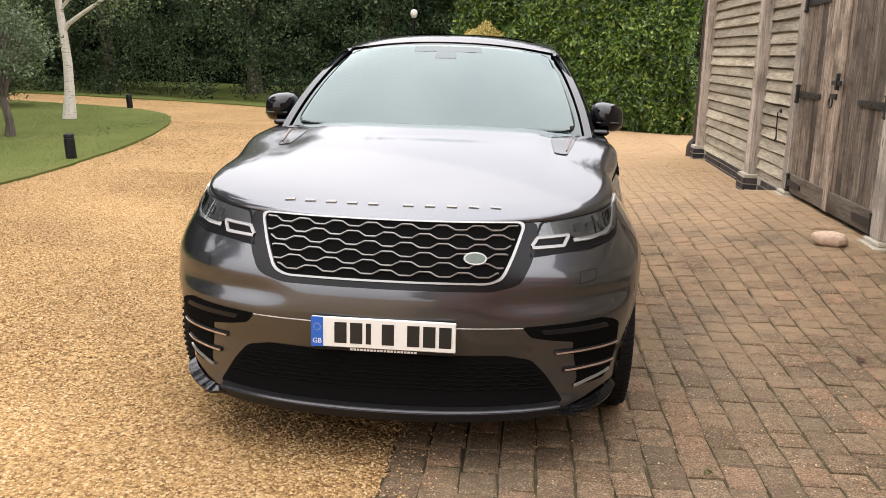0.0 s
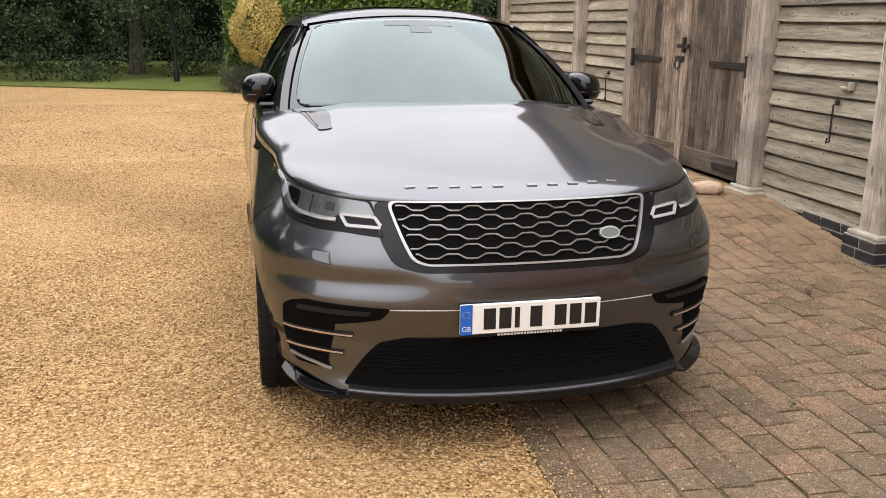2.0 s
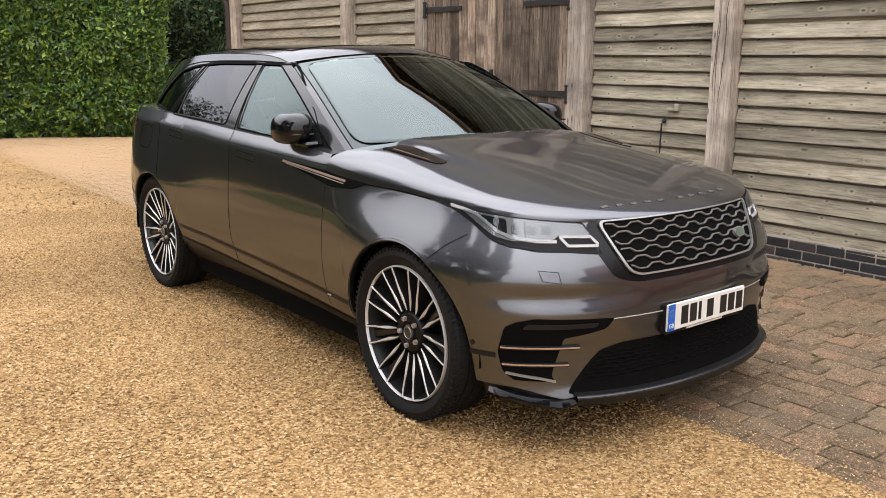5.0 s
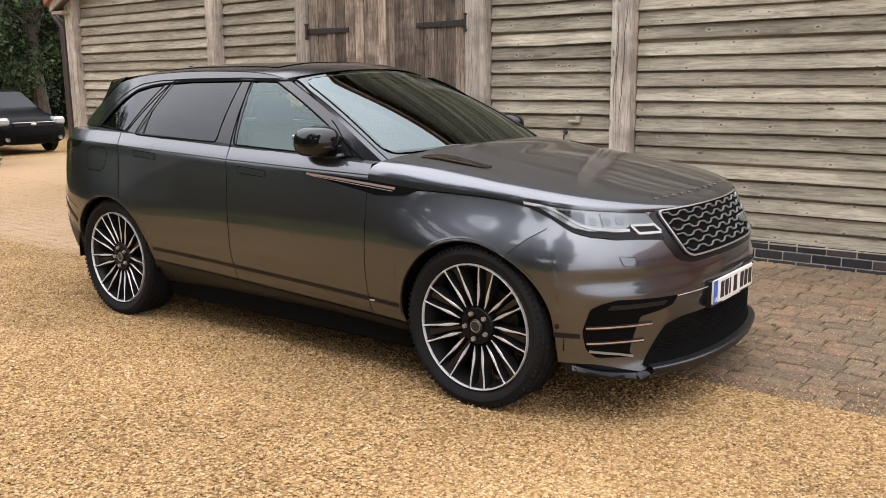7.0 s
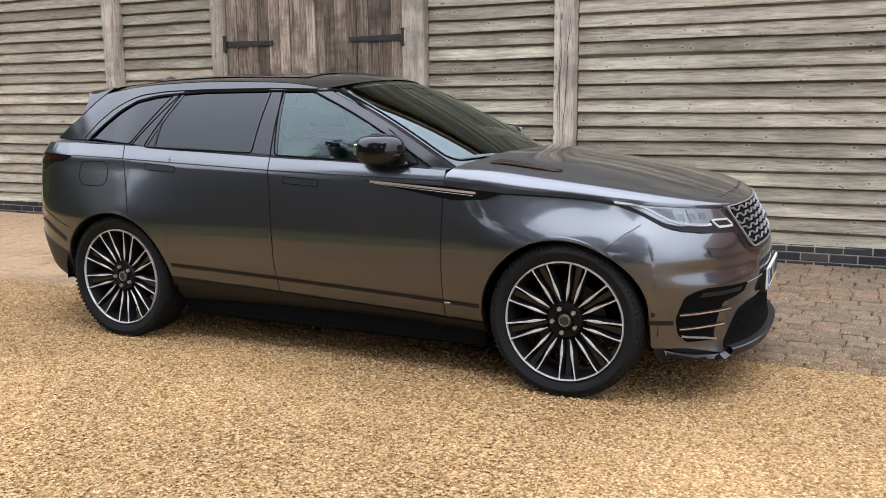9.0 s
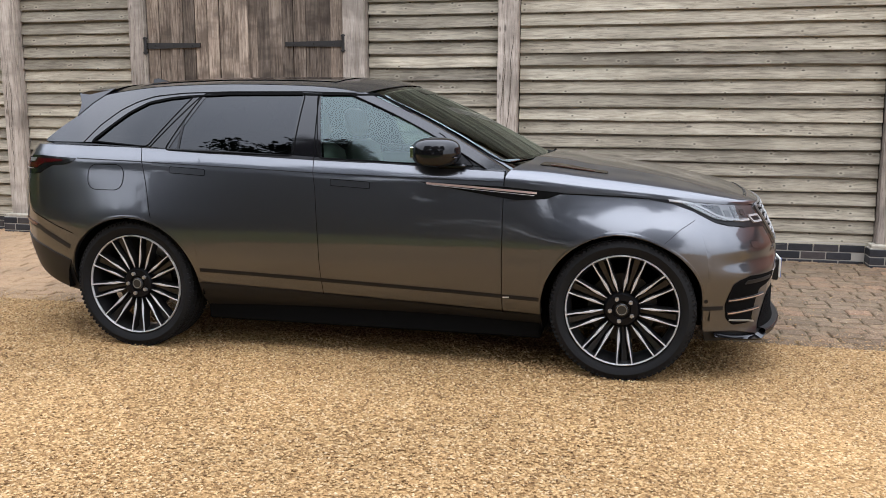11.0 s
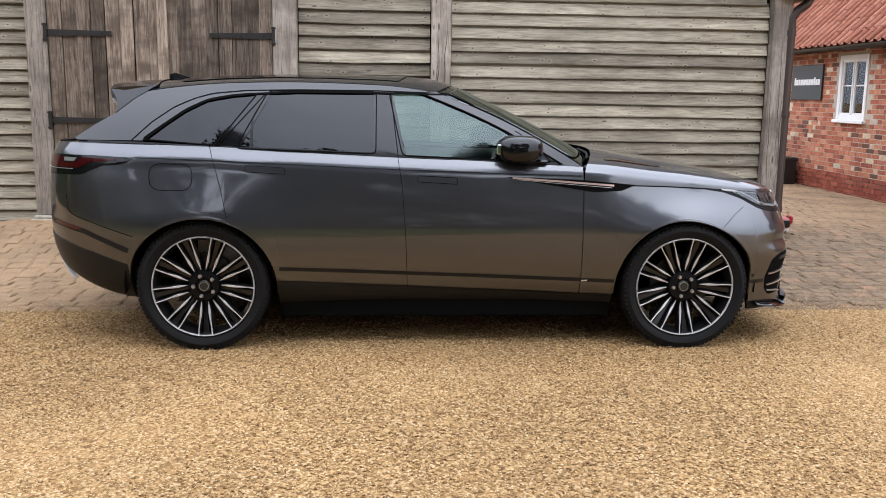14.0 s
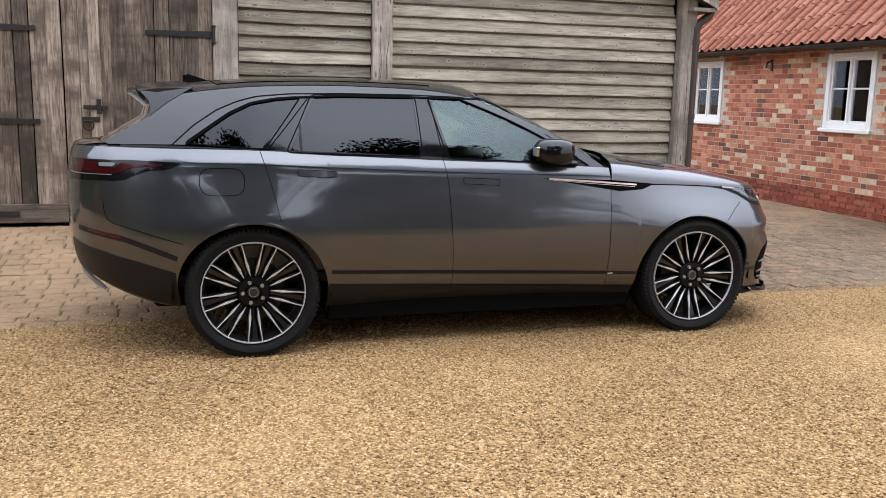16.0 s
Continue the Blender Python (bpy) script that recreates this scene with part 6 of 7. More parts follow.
put("plate_holder", Geo().box((-0.255, 0.0, -0.072), (0.255, 0.03, 0.05), 0.003).mesh("plate_holder", satin_black), plate_ob)
g = Geo()
for i in range(20):
    g.box((-0.12 + i * 0.0122, -0.002, -0.0685), (-0.12 + i * 0.0122 + 0.009, 0.0, -0.0605))
put("dealer_line", g.mesh("dealer_line", white_plate), plate_ob, "tiny pale lettering bars")


# bonnet
lift = lambda y: 0.158 * np.sqrt(np.clip((np.asarray(y, float) + 2.185) / 1.385, 0, 1.2))


def bonnet(r_, s_, off=0.0):
    """r: 0 at the spine to 1 at the shut line; s: round from the nose."""
    s_, r_ = np.asarray(s_, float), np.asarray(r_, float)
    sg = np.where(r_ < 0, -1, 1)
    r_ = np.abs(r_)
    yn = np.interp(s_, RS, RY)
    e_ = body(s_, clam(yn))
    y = e_[..., 1] - 0.17 * step(yn, -1.35, -0.8) * (1 - r_ ** 2)
    h = lift(e_[..., 1])
    x = e_[..., 0] * r_
    # the flank stands up to meet the door shoulder at its rear end
    z = clam(yn) + h * np.maximum(1 - r_ ** 2.5, 0) ** (0.34 - 0.12 * step(yn, -1.5, -0.85))
    # raised centre with soft creases that run back from the grille
    cz = 0.013 * (step(x, 0.60, 0.50)) * step(yn, -2.1, -1.3)
    return np.stack([sg * x, y, z + cz + off], -1)


st = np.concatenate([[0.0], np.linspace(0.004, 0.5, 40), np.linspace(0.5, S_DOOR - 0.004, 70)[1:]])
rr = np.sin(np.linspace(0, math.pi / 2, 26)) ** 0.9
rr = np.concatenate([-rr[::-1], rr[1:]])
P = bonnet(np.repeat(rr[None], len(st), 0), np.repeat(st[:, None], len(rr), 1))
put("bonnet", Geo().grid(P).mesh("bonnet", paint_mat, True, 50), car, "long grey bonnet with raised centre")


def on_bonnet(x, y, off):
    """Bonnet height under (x, y)."""
    x, y = np.asarray(x, float), np.asarray(y, float)
    lo, hi = np.zeros_like(y), np.full_like(y, S_DOOR)
    for _ in range(40):
        s_ = (lo + hi) / 2
        xe = body(s_, clam(np.interp(s_, RS, RY)))[..., 0]
        p = bonnet(np.clip(np.abs(x) / np.maximum(xe, 1e-6), 0, 0.999), s_)
        low_ = (p[..., 1] < y) | (xe < np.abs(x))
        lo, hi = np.where(low_, s_, lo), np.where(low_, hi, s_)
    return np.stack([x, y, p[..., 2] + off], -1)


for sg in (-1, 1):
    vp = [(sg * x, y) for x, y in ((0.60, -1.33), (0.655, -1.33), (0.715, -0.96), (0.60, -0.98), (0.585, -1.08))]
    bm = patch(rounded(vp, 0.02, 4), lambda u, v, o: on_bonnet(u, v, 0.004 + o), 0.01, 0.05)
    vent = put("bonnet_vent", Geo().take(bm).mesh("bonnet_vent", gloss_black, True, 50), car, "gloss black bonnet vent with copper blade")
    bm = patch(rounded([(sg * x, y) for x, y in ((0.652, -1.26), (0.658, -1.26), (0.690, -1.02), (0.678, -1.02))], 0.01, 3), lambda u, v, o: on_bonnet(u, v, 0.008 + o), 0.004, 0.05)
    put("vent_blade", Geo().take(bm).mesh("vent_blade", copper_dim, True, 50), vent)
name_mat = material("bar_grey", (0.25, 0.255, 0.26), 0.25, 0.8)
# raised bars where the maker's name stands
for x in (-0.395, -0.315, -0.235, -0.155, -0.075, 0.055, 0.135, 0.215, 0.295, 0.375):
    yb = -2.10 + 0.16 * abs(x) ** 2
    bm = patch([(x - 0.019, yb - 0.007), (x + 0.019, yb - 0.007), (x + 0.019, yb + 0.007), (x - 0.019, yb + 0.007)], lambda u, v, o: on_bonnet(u, v, 0.004 + o), 0.006, 0.1)
    put("bonnet_bar", Geo().take(bm).mesh("bonnet_bar", name_mat), car)

# ---- cabin ----
def side(y, z, off=0.0):
    """Half width of the side windows."""
    y, z = np.asarray(y, float), np.asarray(z, float)
    dz = z - belt(y)
    xb = 0.868 - 0.070 * np.clip(-(y - 0.05) / 0.85, 0, 1) ** 2 - 0.22 * np.clip((y - 0.9) / 1.5, 0, 1) ** 2.2 - 0.12 * np.clip(y - 1.4, 0, 1) ** 1.2
    return xb - 0.45 * dz - 0.50 * np.maximum(dz, 0) ** 2 + off


def on_side(proud):
    def f(u, v, off):
        x = side(np.abs(u * 0 + u), v) + proud + off
        return np.stack([x, u, v], -1)
    return f


def side_plate(name, poly, mat, proud=0.0, label="", depth=0.02, cell=0.06):
    for sg in (-1, 1):
        def f(u, v, off, sg=sg):
            return np.stack([sg * (side(u, v) + proud + off), u, v], -1)
        put(name, Geo().take(patch(poly, f, depth, cell)).mesh(name, mat, True, 50), car, label)


# windscreen between the pillars
def pillar(t):
    t = np.asarray(t, float)
    y = -0.80 + 0.87 * t
    z = 1.088 + 0.425 * t + 0.03 * np.sin(math.pi * t)
    return np.stack([side(y, z) - 0.012, y, z], -1)


def screen(u, t, off=0.0):
    a = pillar(t)
    cy = -0.995 + 0.93 * t
    cz = 1.105 + 0.462 * t + 0.022 * np.sin(math.pi * t)
    k = np.abs(u) ** 2.2
    p = np.stack([a[..., 0] * u, cy + (a[..., 1] - cy) * k, cz + (a[..., 2] - cz) * k], -1)
    p[..., 1] -= off * 0.5
    p[..., 2] += off * 0.85
    return p


uu, tt = np.meshgrid(np.linspace(-0.975, 0.975, 81), np.linspace(0.0, 1.0, 49))
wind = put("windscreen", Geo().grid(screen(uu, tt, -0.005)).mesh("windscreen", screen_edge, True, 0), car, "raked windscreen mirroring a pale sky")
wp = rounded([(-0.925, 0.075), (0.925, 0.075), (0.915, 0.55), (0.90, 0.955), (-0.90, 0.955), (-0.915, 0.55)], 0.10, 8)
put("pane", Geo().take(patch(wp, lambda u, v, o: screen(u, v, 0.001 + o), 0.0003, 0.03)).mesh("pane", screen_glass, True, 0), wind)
# dark band round the glass
for nm, u0, u1, t0, t1 in (("mirror_band", -0.30, 0.30, 0.865, 0.935), ("mirror_band", -0.085, 0.085, 0.775, 0.864)):
    a_, b_ = np.meshgrid(np.linspace(u0, u1, 25), np.linspace(t0, t1, 8))
    put(nm, Geo().grid(screen(a_, b_, 0.0022)).mesh(nm, screen_edge, True, 0), wind)
# cowl and wipers
a_ = np.linspace(-1, 1, 31)
c0, c1 = screen(a_, np.zeros(31)), screen(a_, np.zeros(31))
c1[:, 1] -= 0.14
c1[:, 2] -= 0.03
c0[:, 2] -= 0.002
put("cowl", Geo().grid(np.stack([c1, c0], 0)).mesh("cowl", satin_black, True, 0), car)
for sg, u0, u1 in ((1, -0.75, 0.05), (1, 0.0, 0.7)):
    w_ = screen(np.linspace(u0, u1, 12), np.linspace(0.03, 0.055, 12), 0.014)
    put("wiper", Geo().tube(w_, 0.008, 6).mesh("wiper", satin_black, True), car)
# pillars beside the screen
t_ = np.linspace(-0.02, 1.0, 24)
for sg in (-1, 1):
    p0 = screen(np.full(24, 0.965 * sg), t_, 0.002)
    a = pillar(t_)
    a[:, 0] *= sg
    a[:, 2] += 0.006
    a[:, 0] += sg * 0.012
    yb = a[:, 1] + 0.085
    zb_ = a[:, 2] - 0.012
    b_ = np.stack([sg * (side(yb, zb_) + 0.003), yb, zb_], 1)
    inn = b_.copy()
    inn[:, 0] -= sg * 0.05
    put("windscreen_pillar", Geo().grid(np.stack([p0, a, b_, inn], 1), flip=(sg < 0)).mesh("windscreen_pillar", roof_paint, True, 40), car)
    put("pillar_seal", Geo().tube(b_, 0.005, 6).mesh("pillar_seal", matt_black, True), car)
    put("screen_seal", Geo().tube(p0, 0.003, 6).mesh("screen_seal", matt_black, True), car)

rail_z = smooth_curve([-0.1, 0.07, 0.22, 0.4, 0.9, 1.3, 1.7, 2.0, 2.2], [1.500, 1.517, 1.542, 1.558, 1.569, 1.558, 1.520, 1.46, 1.405])
spine = smooth_curve([-0.1, -0.065, 0.02, 0.10, 0.2, 0.4, 0.9, 1.3, 1.7, 2.15], [1.556, 1.567, 1.592, 1.606, 1.613, 1.617, 1.618, 1.606, 1.578, 1.525])
ys = np.concatenate([np.linspace(0.0, 1.0, 46)])
uu = np.sin(np.linspace(-math.pi / 2, math.pi / 2, 41))
rows = []
screen_top = screen(uu, np.ones(41), 0.003)[:, 2]
for f_ in ys:
    k = np.abs(uu) ** 3.2
    y_edge, y_mid = 0.075 + (2.02 - 0.075) * f_, -0.06 + (2.14 + 0.06) * f_
    y = y_mid + (y_edge - y_mid) * np.abs(uu) ** 2.2
    zr, zs = rail_z(y), spine(y)
    xe = side(y, rail_z(y_edge)) + 0.002
    z_ = zs + (zr - zs) * k
    lead = screen_top - z_ if f_ == 0.0 else lead
    rows.append(np.stack([xe * uu, y, z_ + lead * math.exp(-f_ * 13)], 1))
put("roof", Geo().grid(np.array(rows), flip=True).mesh("roof", roof_paint, True, 40), car, "glossy dark roof mirroring the sky")
inner = np.array(rows)[6:36, 8:33] + np.array((0, 0, 0.004))
put("glass_roof", Geo().grid(inner, flip=True).mesh("glass_roof", gloss_black, True, 40), car, "dark glass roof panel")
put("headlining", Geo().grid(np.array(rows)[2:] * np.array((0.97, 1, 1)) - np.array((0, 0, 0.03))).mesh("headlining", headlining, True, 40), car)
g = Geo()
bm = bmesh.new()
fin = [(1.62, 0.0), (1.80, 0.0), (1.80, 0.055), (1.765, 0.06), (1.70, 0.035)]
g = Geo()
for sx_, wd in ((-1, 0.022), (1, 0.022)):
    g.v += [(sx_ * (wd if h < 0.02 else 0.008), y, float(spine(y)) - 0.01 + h) for y, h in fin]
g.f += [tuple(range(5)), tuple(range(9, 4, -1))] + [(i, (i + 1) % 5, 5 + (i + 1) % 5, 5 + i)[::-1] for i in range(5)]
put("roof_fin", g.mesh("roof_fin", gloss_black, True, 40), car)

# side: cant rail, pillars, glass
g_top = lambda y: rail_z(y) - 0.045
F = [(-0.62, 1.115), (0.275, 1.150), (0.355, 1.512), (0.0, 1.512), (-0.12, 1.462), (-0.44, 1.272)]
R = [(0.43, 1.160), (1.24, 1.182), (1.07, 1.512), (0.43, 1.516)]
Q = [(1.36, 1.198), (1.803, 1.223), (1.673, 1.315), (1.55, 1.400), (1.423, 1.460), (1.28, 1.487), (1.13, 1.500)]
side_plate("front_window", rounded(F, 0.03, 4), clear_glass, -0.004, "clear side window reflecting trees and sky", 0.004, 0.1)
side_plate("rear_window", rounded(R, 0.03, 4), dark_glass, -0.004, "dark privacy glass window", 0.004, 0.1)
side_plate("quarter_window", rounded(Q, 0.03, 4), dark_glass, -0.004, "dark privacy glass quarter window", 0.004, 0.1)
side_plate("door_pillar", [(0.255, 1.150), (0.445, 1.160), (0.445, 1.505), (0.335, 1.505)], gloss_black, 0.0, depth=0.04)
side_plate("rear_pillar", [(1.215, 1.188), (1.375, 1.202), (1.13, 1.50), (1.05, 1.50)], gloss_black, 0.0, depth=0.04)
side_plate("divider", [(1.145, 1.186), (1.16, 1.186), (1.16, 1.33), (1.145, 1.35)], satin_black, 0.0, depth=0.01)
top_edge = [(y, float(rail_z(y)) - 0.004) for y in np.linspace(0.03, 1.93, 26)]
low_edge = [(1.79, 1.216), (1.663, 1.311), (1.545, 1.393), (1.42, 1.454), (1.28, 1.481), (1.13, 1.496), (0.9, 1.508), (0.44, 1.510), (0.34, 1.508), (0.0, 1.505)]
side_plate("cant_rail", top_edge + [(1.984, 1.372), (2.115, 1.298), (2.236, 1.222), (2.22, 1.210)] + low_edge, roof_paint, 0.002, depth=0.04)
side_plate("window_seal", [(y + 0.006, z + 0.005) for y, z in low_edge] + [(y, z - 0.005) for y, z in low_edge[::-1]], matt_black, 0.006, depth=0.006)
side_plate("belt_trim", [(-0.66, 1.098), (0.25, 1.138), (0.87, 1.167), (1.73, 1.193), (2.15, 1.200), (2.15, 1.208), (1.84, 1.208), (0.87, 1.181), (0.44, 1.163), (0.25, 1.152), (-0.66, 1.114)], satin_black, 0.0, depth=0.03)
# black rubber round each window and the shut lines of the doors
def side_line(name, pts, w, mat=matt_black, proud=0.0035, close=False):
    pts = np.array(list(pts) + ([pts[0]] if close else []), float)
    d_ = np.gradient(pts, axis=0)
    d_ /= np.linalg.norm(d_, axis=1, keepdims=True) + 1e-9
    n_ = np.stack([-d_[:, 1], d_[:, 0]], 1) * w / 2
    for sg in (-1, 1):
        rows = [np.stack([sg * (side(q_[:, 0], q_[:, 1]) + o_), q_[:, 0], q_[:, 1]], 1) for q_, o_ in ((pts + n_, -0.004), (pts + n_ * 0.7, proud), (pts - n_ * 0.7, proud), (pts - n_, -0.004))]
        put(name, Geo().grid(np.array(rows), flip=(sg > 0)).mesh(name, mat, True, 40), car)


side_line("window_seal", fill(rounded(F, 0.03, 4), 3), 0.008, close=True)
side_line("window_seal", fill(rounded(R, 0.03, 4), 3), 0.008, close=True)
side_line("window_seal", fill(rounded(Q, 0.03, 4), 3), 0.008, close=True)
side_line("trim_line", dense([(1.868, 1.213), (1.75, 1.322), (1.617, 1.413), (1.50, 1.464), (1.393, 1.494), (1.2, 1.513), (0.9, 1.521), (0.45, 1.522), (0.05, 1.512)], 50), 0.009)
side_line("shut_line", [(0.30 + 0.045 * k_, 1.145 + 0.37 * k_) for k_ in np.linspace(0, 1, 9)], 0.006)
side_line("shut_line", [(1.345 - 0.265 * k_, 1.192 + 0.312 * k_) for k_ in np.linspace(0, 1, 12)], 0.006)
# mirror triangle
side_plate("mirror_base", [(-0.66, 1.12), (-0.40, 1.132), (-0.55, 1.20)], satin_black, 0.001, depth=0.02)
# shoulder ledge between skin and glass, and the deck behind the tailgate window
for sg in (-1, 1):
    yv = np.concatenate([np.linspace(-0.79, 2.3, 60), [2.34, 2.38, 2.42]])
    st_ = np.array([SY(y) for y in yv])
    a_ = body(sg * st_, belt(yv) - 0.002)
    yb_ = np.minimum(a_[:, 1], 2.24)
    b_ = np.stack([sg * np.minimum(side(yb_, belt(yv)) - 0.01, np.abs(a_[:, 0]) * 0.92), yb_, belt(yv) + 0.004], 1)
    put("shoulder", Geo().grid(np.stack([a_, b_], 1), flip=(sg < 0)).mesh("shoulder", paint_mat, True, 0), car)
st_ = np.linspace(SY(2.42), S_END, 24)
st_ = np.concatenate([-st_, st_[::-1]])
yn = np.interp(np.abs(st_), RS, RY)
a_ = body(st_, belt(yn) - 0.002)
x_ = np.linspace(-0.54, 0.54, len(st_))
b_ = np.stack([x_, 2.235 + 0.08 * (1 - (x_ / 0.54) ** 2), np.full(len(x_), 1.214)], 1)
put("tail_deck", Geo().grid(np.stack([a_, b_], 0)).mesh("tail_deck", paint_mat, True, 0), car)
# tail: window, spoiler
put("tailgate_window", Geo().grid(np.array([[(x * k_, y_ + 0.08 * (1 - x * x), z_) for x in np.linspace(-1, 1, 13)] for y_, z_, k_ in ((2.225, 1.212, 0.56), (2.105, 1.292, 0.57), (1.985, 1.365, 0.57), (1.955, 1.45, 0.52))])).mesh("tailgate_window", dark_glass, True, 0), car)
rows = []
for x in np.linspace(-0.57, 0.57, 21):
    o = 0.05 * (1 - (x / 0.57) ** 2)
    rows.append([(x, 1.74 + o, 1.535 + o * 0.9), (x * 0.94, 1.95 + o, 1.526 + o * 0.8), (x * 0.86, 2.045 + o, 1.513 + o * 0.8), (x * 0.86, 2.04 + o, 1.500 + o * 0.8), (x * 0.92, 1.93 + o, 1.45 + o * 0.6)])
rows = np.array(rows)
g = Geo().grid(rows, flip=True)
g.f.append(tuple(range(5)))
g.f.append(tuple(len(rows) * 5 - 5 + i for i in range(5))[::-1])
put("spoiler", g.mesh("spoiler", roof_paint, True, 30), car)
side_plate("spoiler_fin", [(1.737, 1.543), (2.042, 1.514), (1.990, 1.455), (1.982, 1.42), (1.986, 1.372), (1.884, 1.453)], gloss_black, 0.006, depth=0.02)
# tail lamps
tl = [(4.755, 1.123), (5.02, 1.132), (5.455, 1.124), (5.60, 1.12), (5.60, 1.003), (5.403, 1.007), (5.105, 1.017), (5.05, 1.024), (5.006, 1.047), (4.935, 1.076), (4.85, 1.082), (4.798, 1.094)]
tails = {}
for sg in (-1, 1):
    bm = patch([(sg * u, v) for u, v in rounded(tl, 0.012, 3)], on_skin(0.003), 0.01, 0.05)
    tails[sg] = put("tail_lamp", Geo().take(bm).mesh("tail_lamp", gloss_black, True, 50), car, "slim dark tail lamp with red glow bar")
plate("red_lens", rounded([(5.56, 1.113), (5.243, 1.117), (5.235, 1.083), (5.118, 1.086), (5.085, 1.116), (4.86, 1.115), (4.858, 1.104), (5.01, 1.092), (5.092, 1.057), (5.56, 1.055)], 0.006, 3), red_lens, 0.006, parent=tails, depth=0.004)
guide("lens_line", [(5.56, 1.044), (5.381, 1.045), (5.131, 1.050)], 0.005, bar_mat, 0.005, tails, 30)
plate("reverse_lens", rounded([(5.232, 1.113), (5.116, 1.115), (5.13, 1.095), (5.226, 1.092)], 0.006, 3), bar_mat, 0.005, parent=tails, depth=0.004)
plate("rear_reflector", rounded([(5.30, 0.742), (5.10, 0.720), (5.06, 0.712), (5.088, 0.697), (5.30, 0.724)], 0.006, 3), red_lens, 0.0045, depth=0.004)

# sills, doors, flush handles, trims
guide("sill_line", [(SY(0.99), 0.490), (SY(-1.0), 0.415)], 0.022, satin_black, 0.002, car, 80)
guide("sill_line", [(4.79, 0.592), (4.92, 0.645), (5.05, 0.693), (5.20, 0.717), (5.40, 0.738)], 0.030, satin_black, 0.002, car, 40)
guide("sill_line", [(SY(-1.86), 0.405), (SY(-1.97), 0.405)], 0.022, satin_black, 0.002, car, 20)
# Black strip paints the thin shadow along the waist crease.
guide("waist_crease", [(SY(-0.79), 1.042), (SY(-0.3), 1.053), (SY(0.29), 1.069), (SY(1.0), 1.097), (SY(1.4), 1.113), (4.755, 1.124)], 0.0045, satin_black, 0.0012, car, 90)
for y0, y1, z_, dz in ((-0.045, 0.185, 1.013, 0.012), (0.955, 1.18, 1.063, 0.012)):
    pl = [(SY(y0), z_ - 0.018 - dz * 0.5), (SY(y1), z_ - 0.018 + dz * 0.5), (SY(y1), z_ + 0.018 + dz * 0.5), (SY(y0), z_ + 0.018 - dz * 0.5)]
    plate("door_handle", rounded(pl, 0.008, 4), paint_mat, 0.003, depth=0.006)
    guide("handle_gap", pl + pl[:1], 0.0035, matt_black, 0.0035, car)
guide("fuel_flap_gap", rounded([(4.425, 0.943), (4.660, 0.943), (4.668, 1.092), (4.425, 1.092)], 0.075, 8) + [rounded([(4.425, 0.943), (4.660, 0.943), (4.668, 1.092), (4.425, 1.092)], 0.075, 8)[0]], 0.004, matt_black, 0.0015, car, 90)
wv = [(SY(-0.33), 1.034), (SY(-0.80), 1.018), (SY(-1.145), 0.990), (SY(-1.04), 0.958), (SY(-0.86), 0.948), (SY(-0.55), 0.995)]
plate("wing_vent", rounded(wv, 0.01, 3), matt_black, 0.005, "gloss black wing vent with copper strip", depth=0.006)
guide("wing_blade", [(SY(-0.37), 1.027), (SY(-0.62), 1.012), (SY(-0.985), 0.987)], 0.012, copper_mat, 0.009, car, label="copper strip")
guide("wing_blade", [(SY(-0.40), 1.018), (SY(-0.62), 1.0), (SY(-0.97), 0.974)], 0.003, silver_mat, 0.008, car)
guide("bumper_seam", [(1.093, 0.862), (1.183, 0.818), (1.285, 0.748)], 0.002, matt_black, 0.0015, car, 20)
guide("door_seam", [(3.25, 1.15), (3.222, 0.972), (3.20, 0.675), (3.184, 0.27)], 0.003, matt_black, 0.0012, car, 60)
guide("door_seam", [(4.335, 1.192), (4.30, 1.08), (4.265, 0.957), (4.235, 0.825), (4.225, 0.79)], 0.003, matt_black, 0.0012, car, 40)
bs_ = np.linspace(1.32, S_DOOR - 0.004, 40)
guide("bonnet_seam", [(s_, float(clam(np.interp(s_, RS, RY))) - 0.003) for s_ in bs_], 0.006, matt_black, 0.0014, car, 60)
guide("bumper_seam", [(5.178, 0.903), (5.168, 0.83), (5.15, 0.80), (5.12, 0.783), (4.997, 0.750), (4.755, 0.675)], 0.004, matt_black, 0.0015, car, 30)
plate("sill_badge", [(SY(-0.835), 0.415), (SY(-0.80), 0.413), (SY(-0.80), 0.421), (SY(-0.835), 0.423)], silver_mat, 0.003, depth=0.004)
# wheel arch lips
for sg in (-1, 1):
    for w in (-AXLE, AXLE):
        t_ = np.linspace(-0.12, math.pi + 0.12, 60)
        rows = []
        for r_, o in ((ARCH - 0.002, -0.03), (ARCH - 0.002, -0.006), (ARCH + 0.003, -0.001), (ARCH + 0.009, 0.0006), (ARCH + 0.016, 0.0)):
            yv, zv = w + (r_ + ARCH_L - ARCH) * np.cos(t_), HUB + r_ * np.sin(t_)
            rows.append(body(sg * np.array([SY(y) for y in yv]), zv, o))
        put("arch_lip", Geo().grid(np.array(rows), flip=(sg > 0)).mesh("arch_lip", paint_mat, True, 10), car)

# dark lower cladding along the sills and round the back
skin("sill_cladding", SY(-1.004), SY(1.004), lambda y: 0.368 + 0.047 * y, "dark sill cladding", 0.0, 16, satin_black, 0.005, bottom=lambda y: np.full_like(y, 0.225))
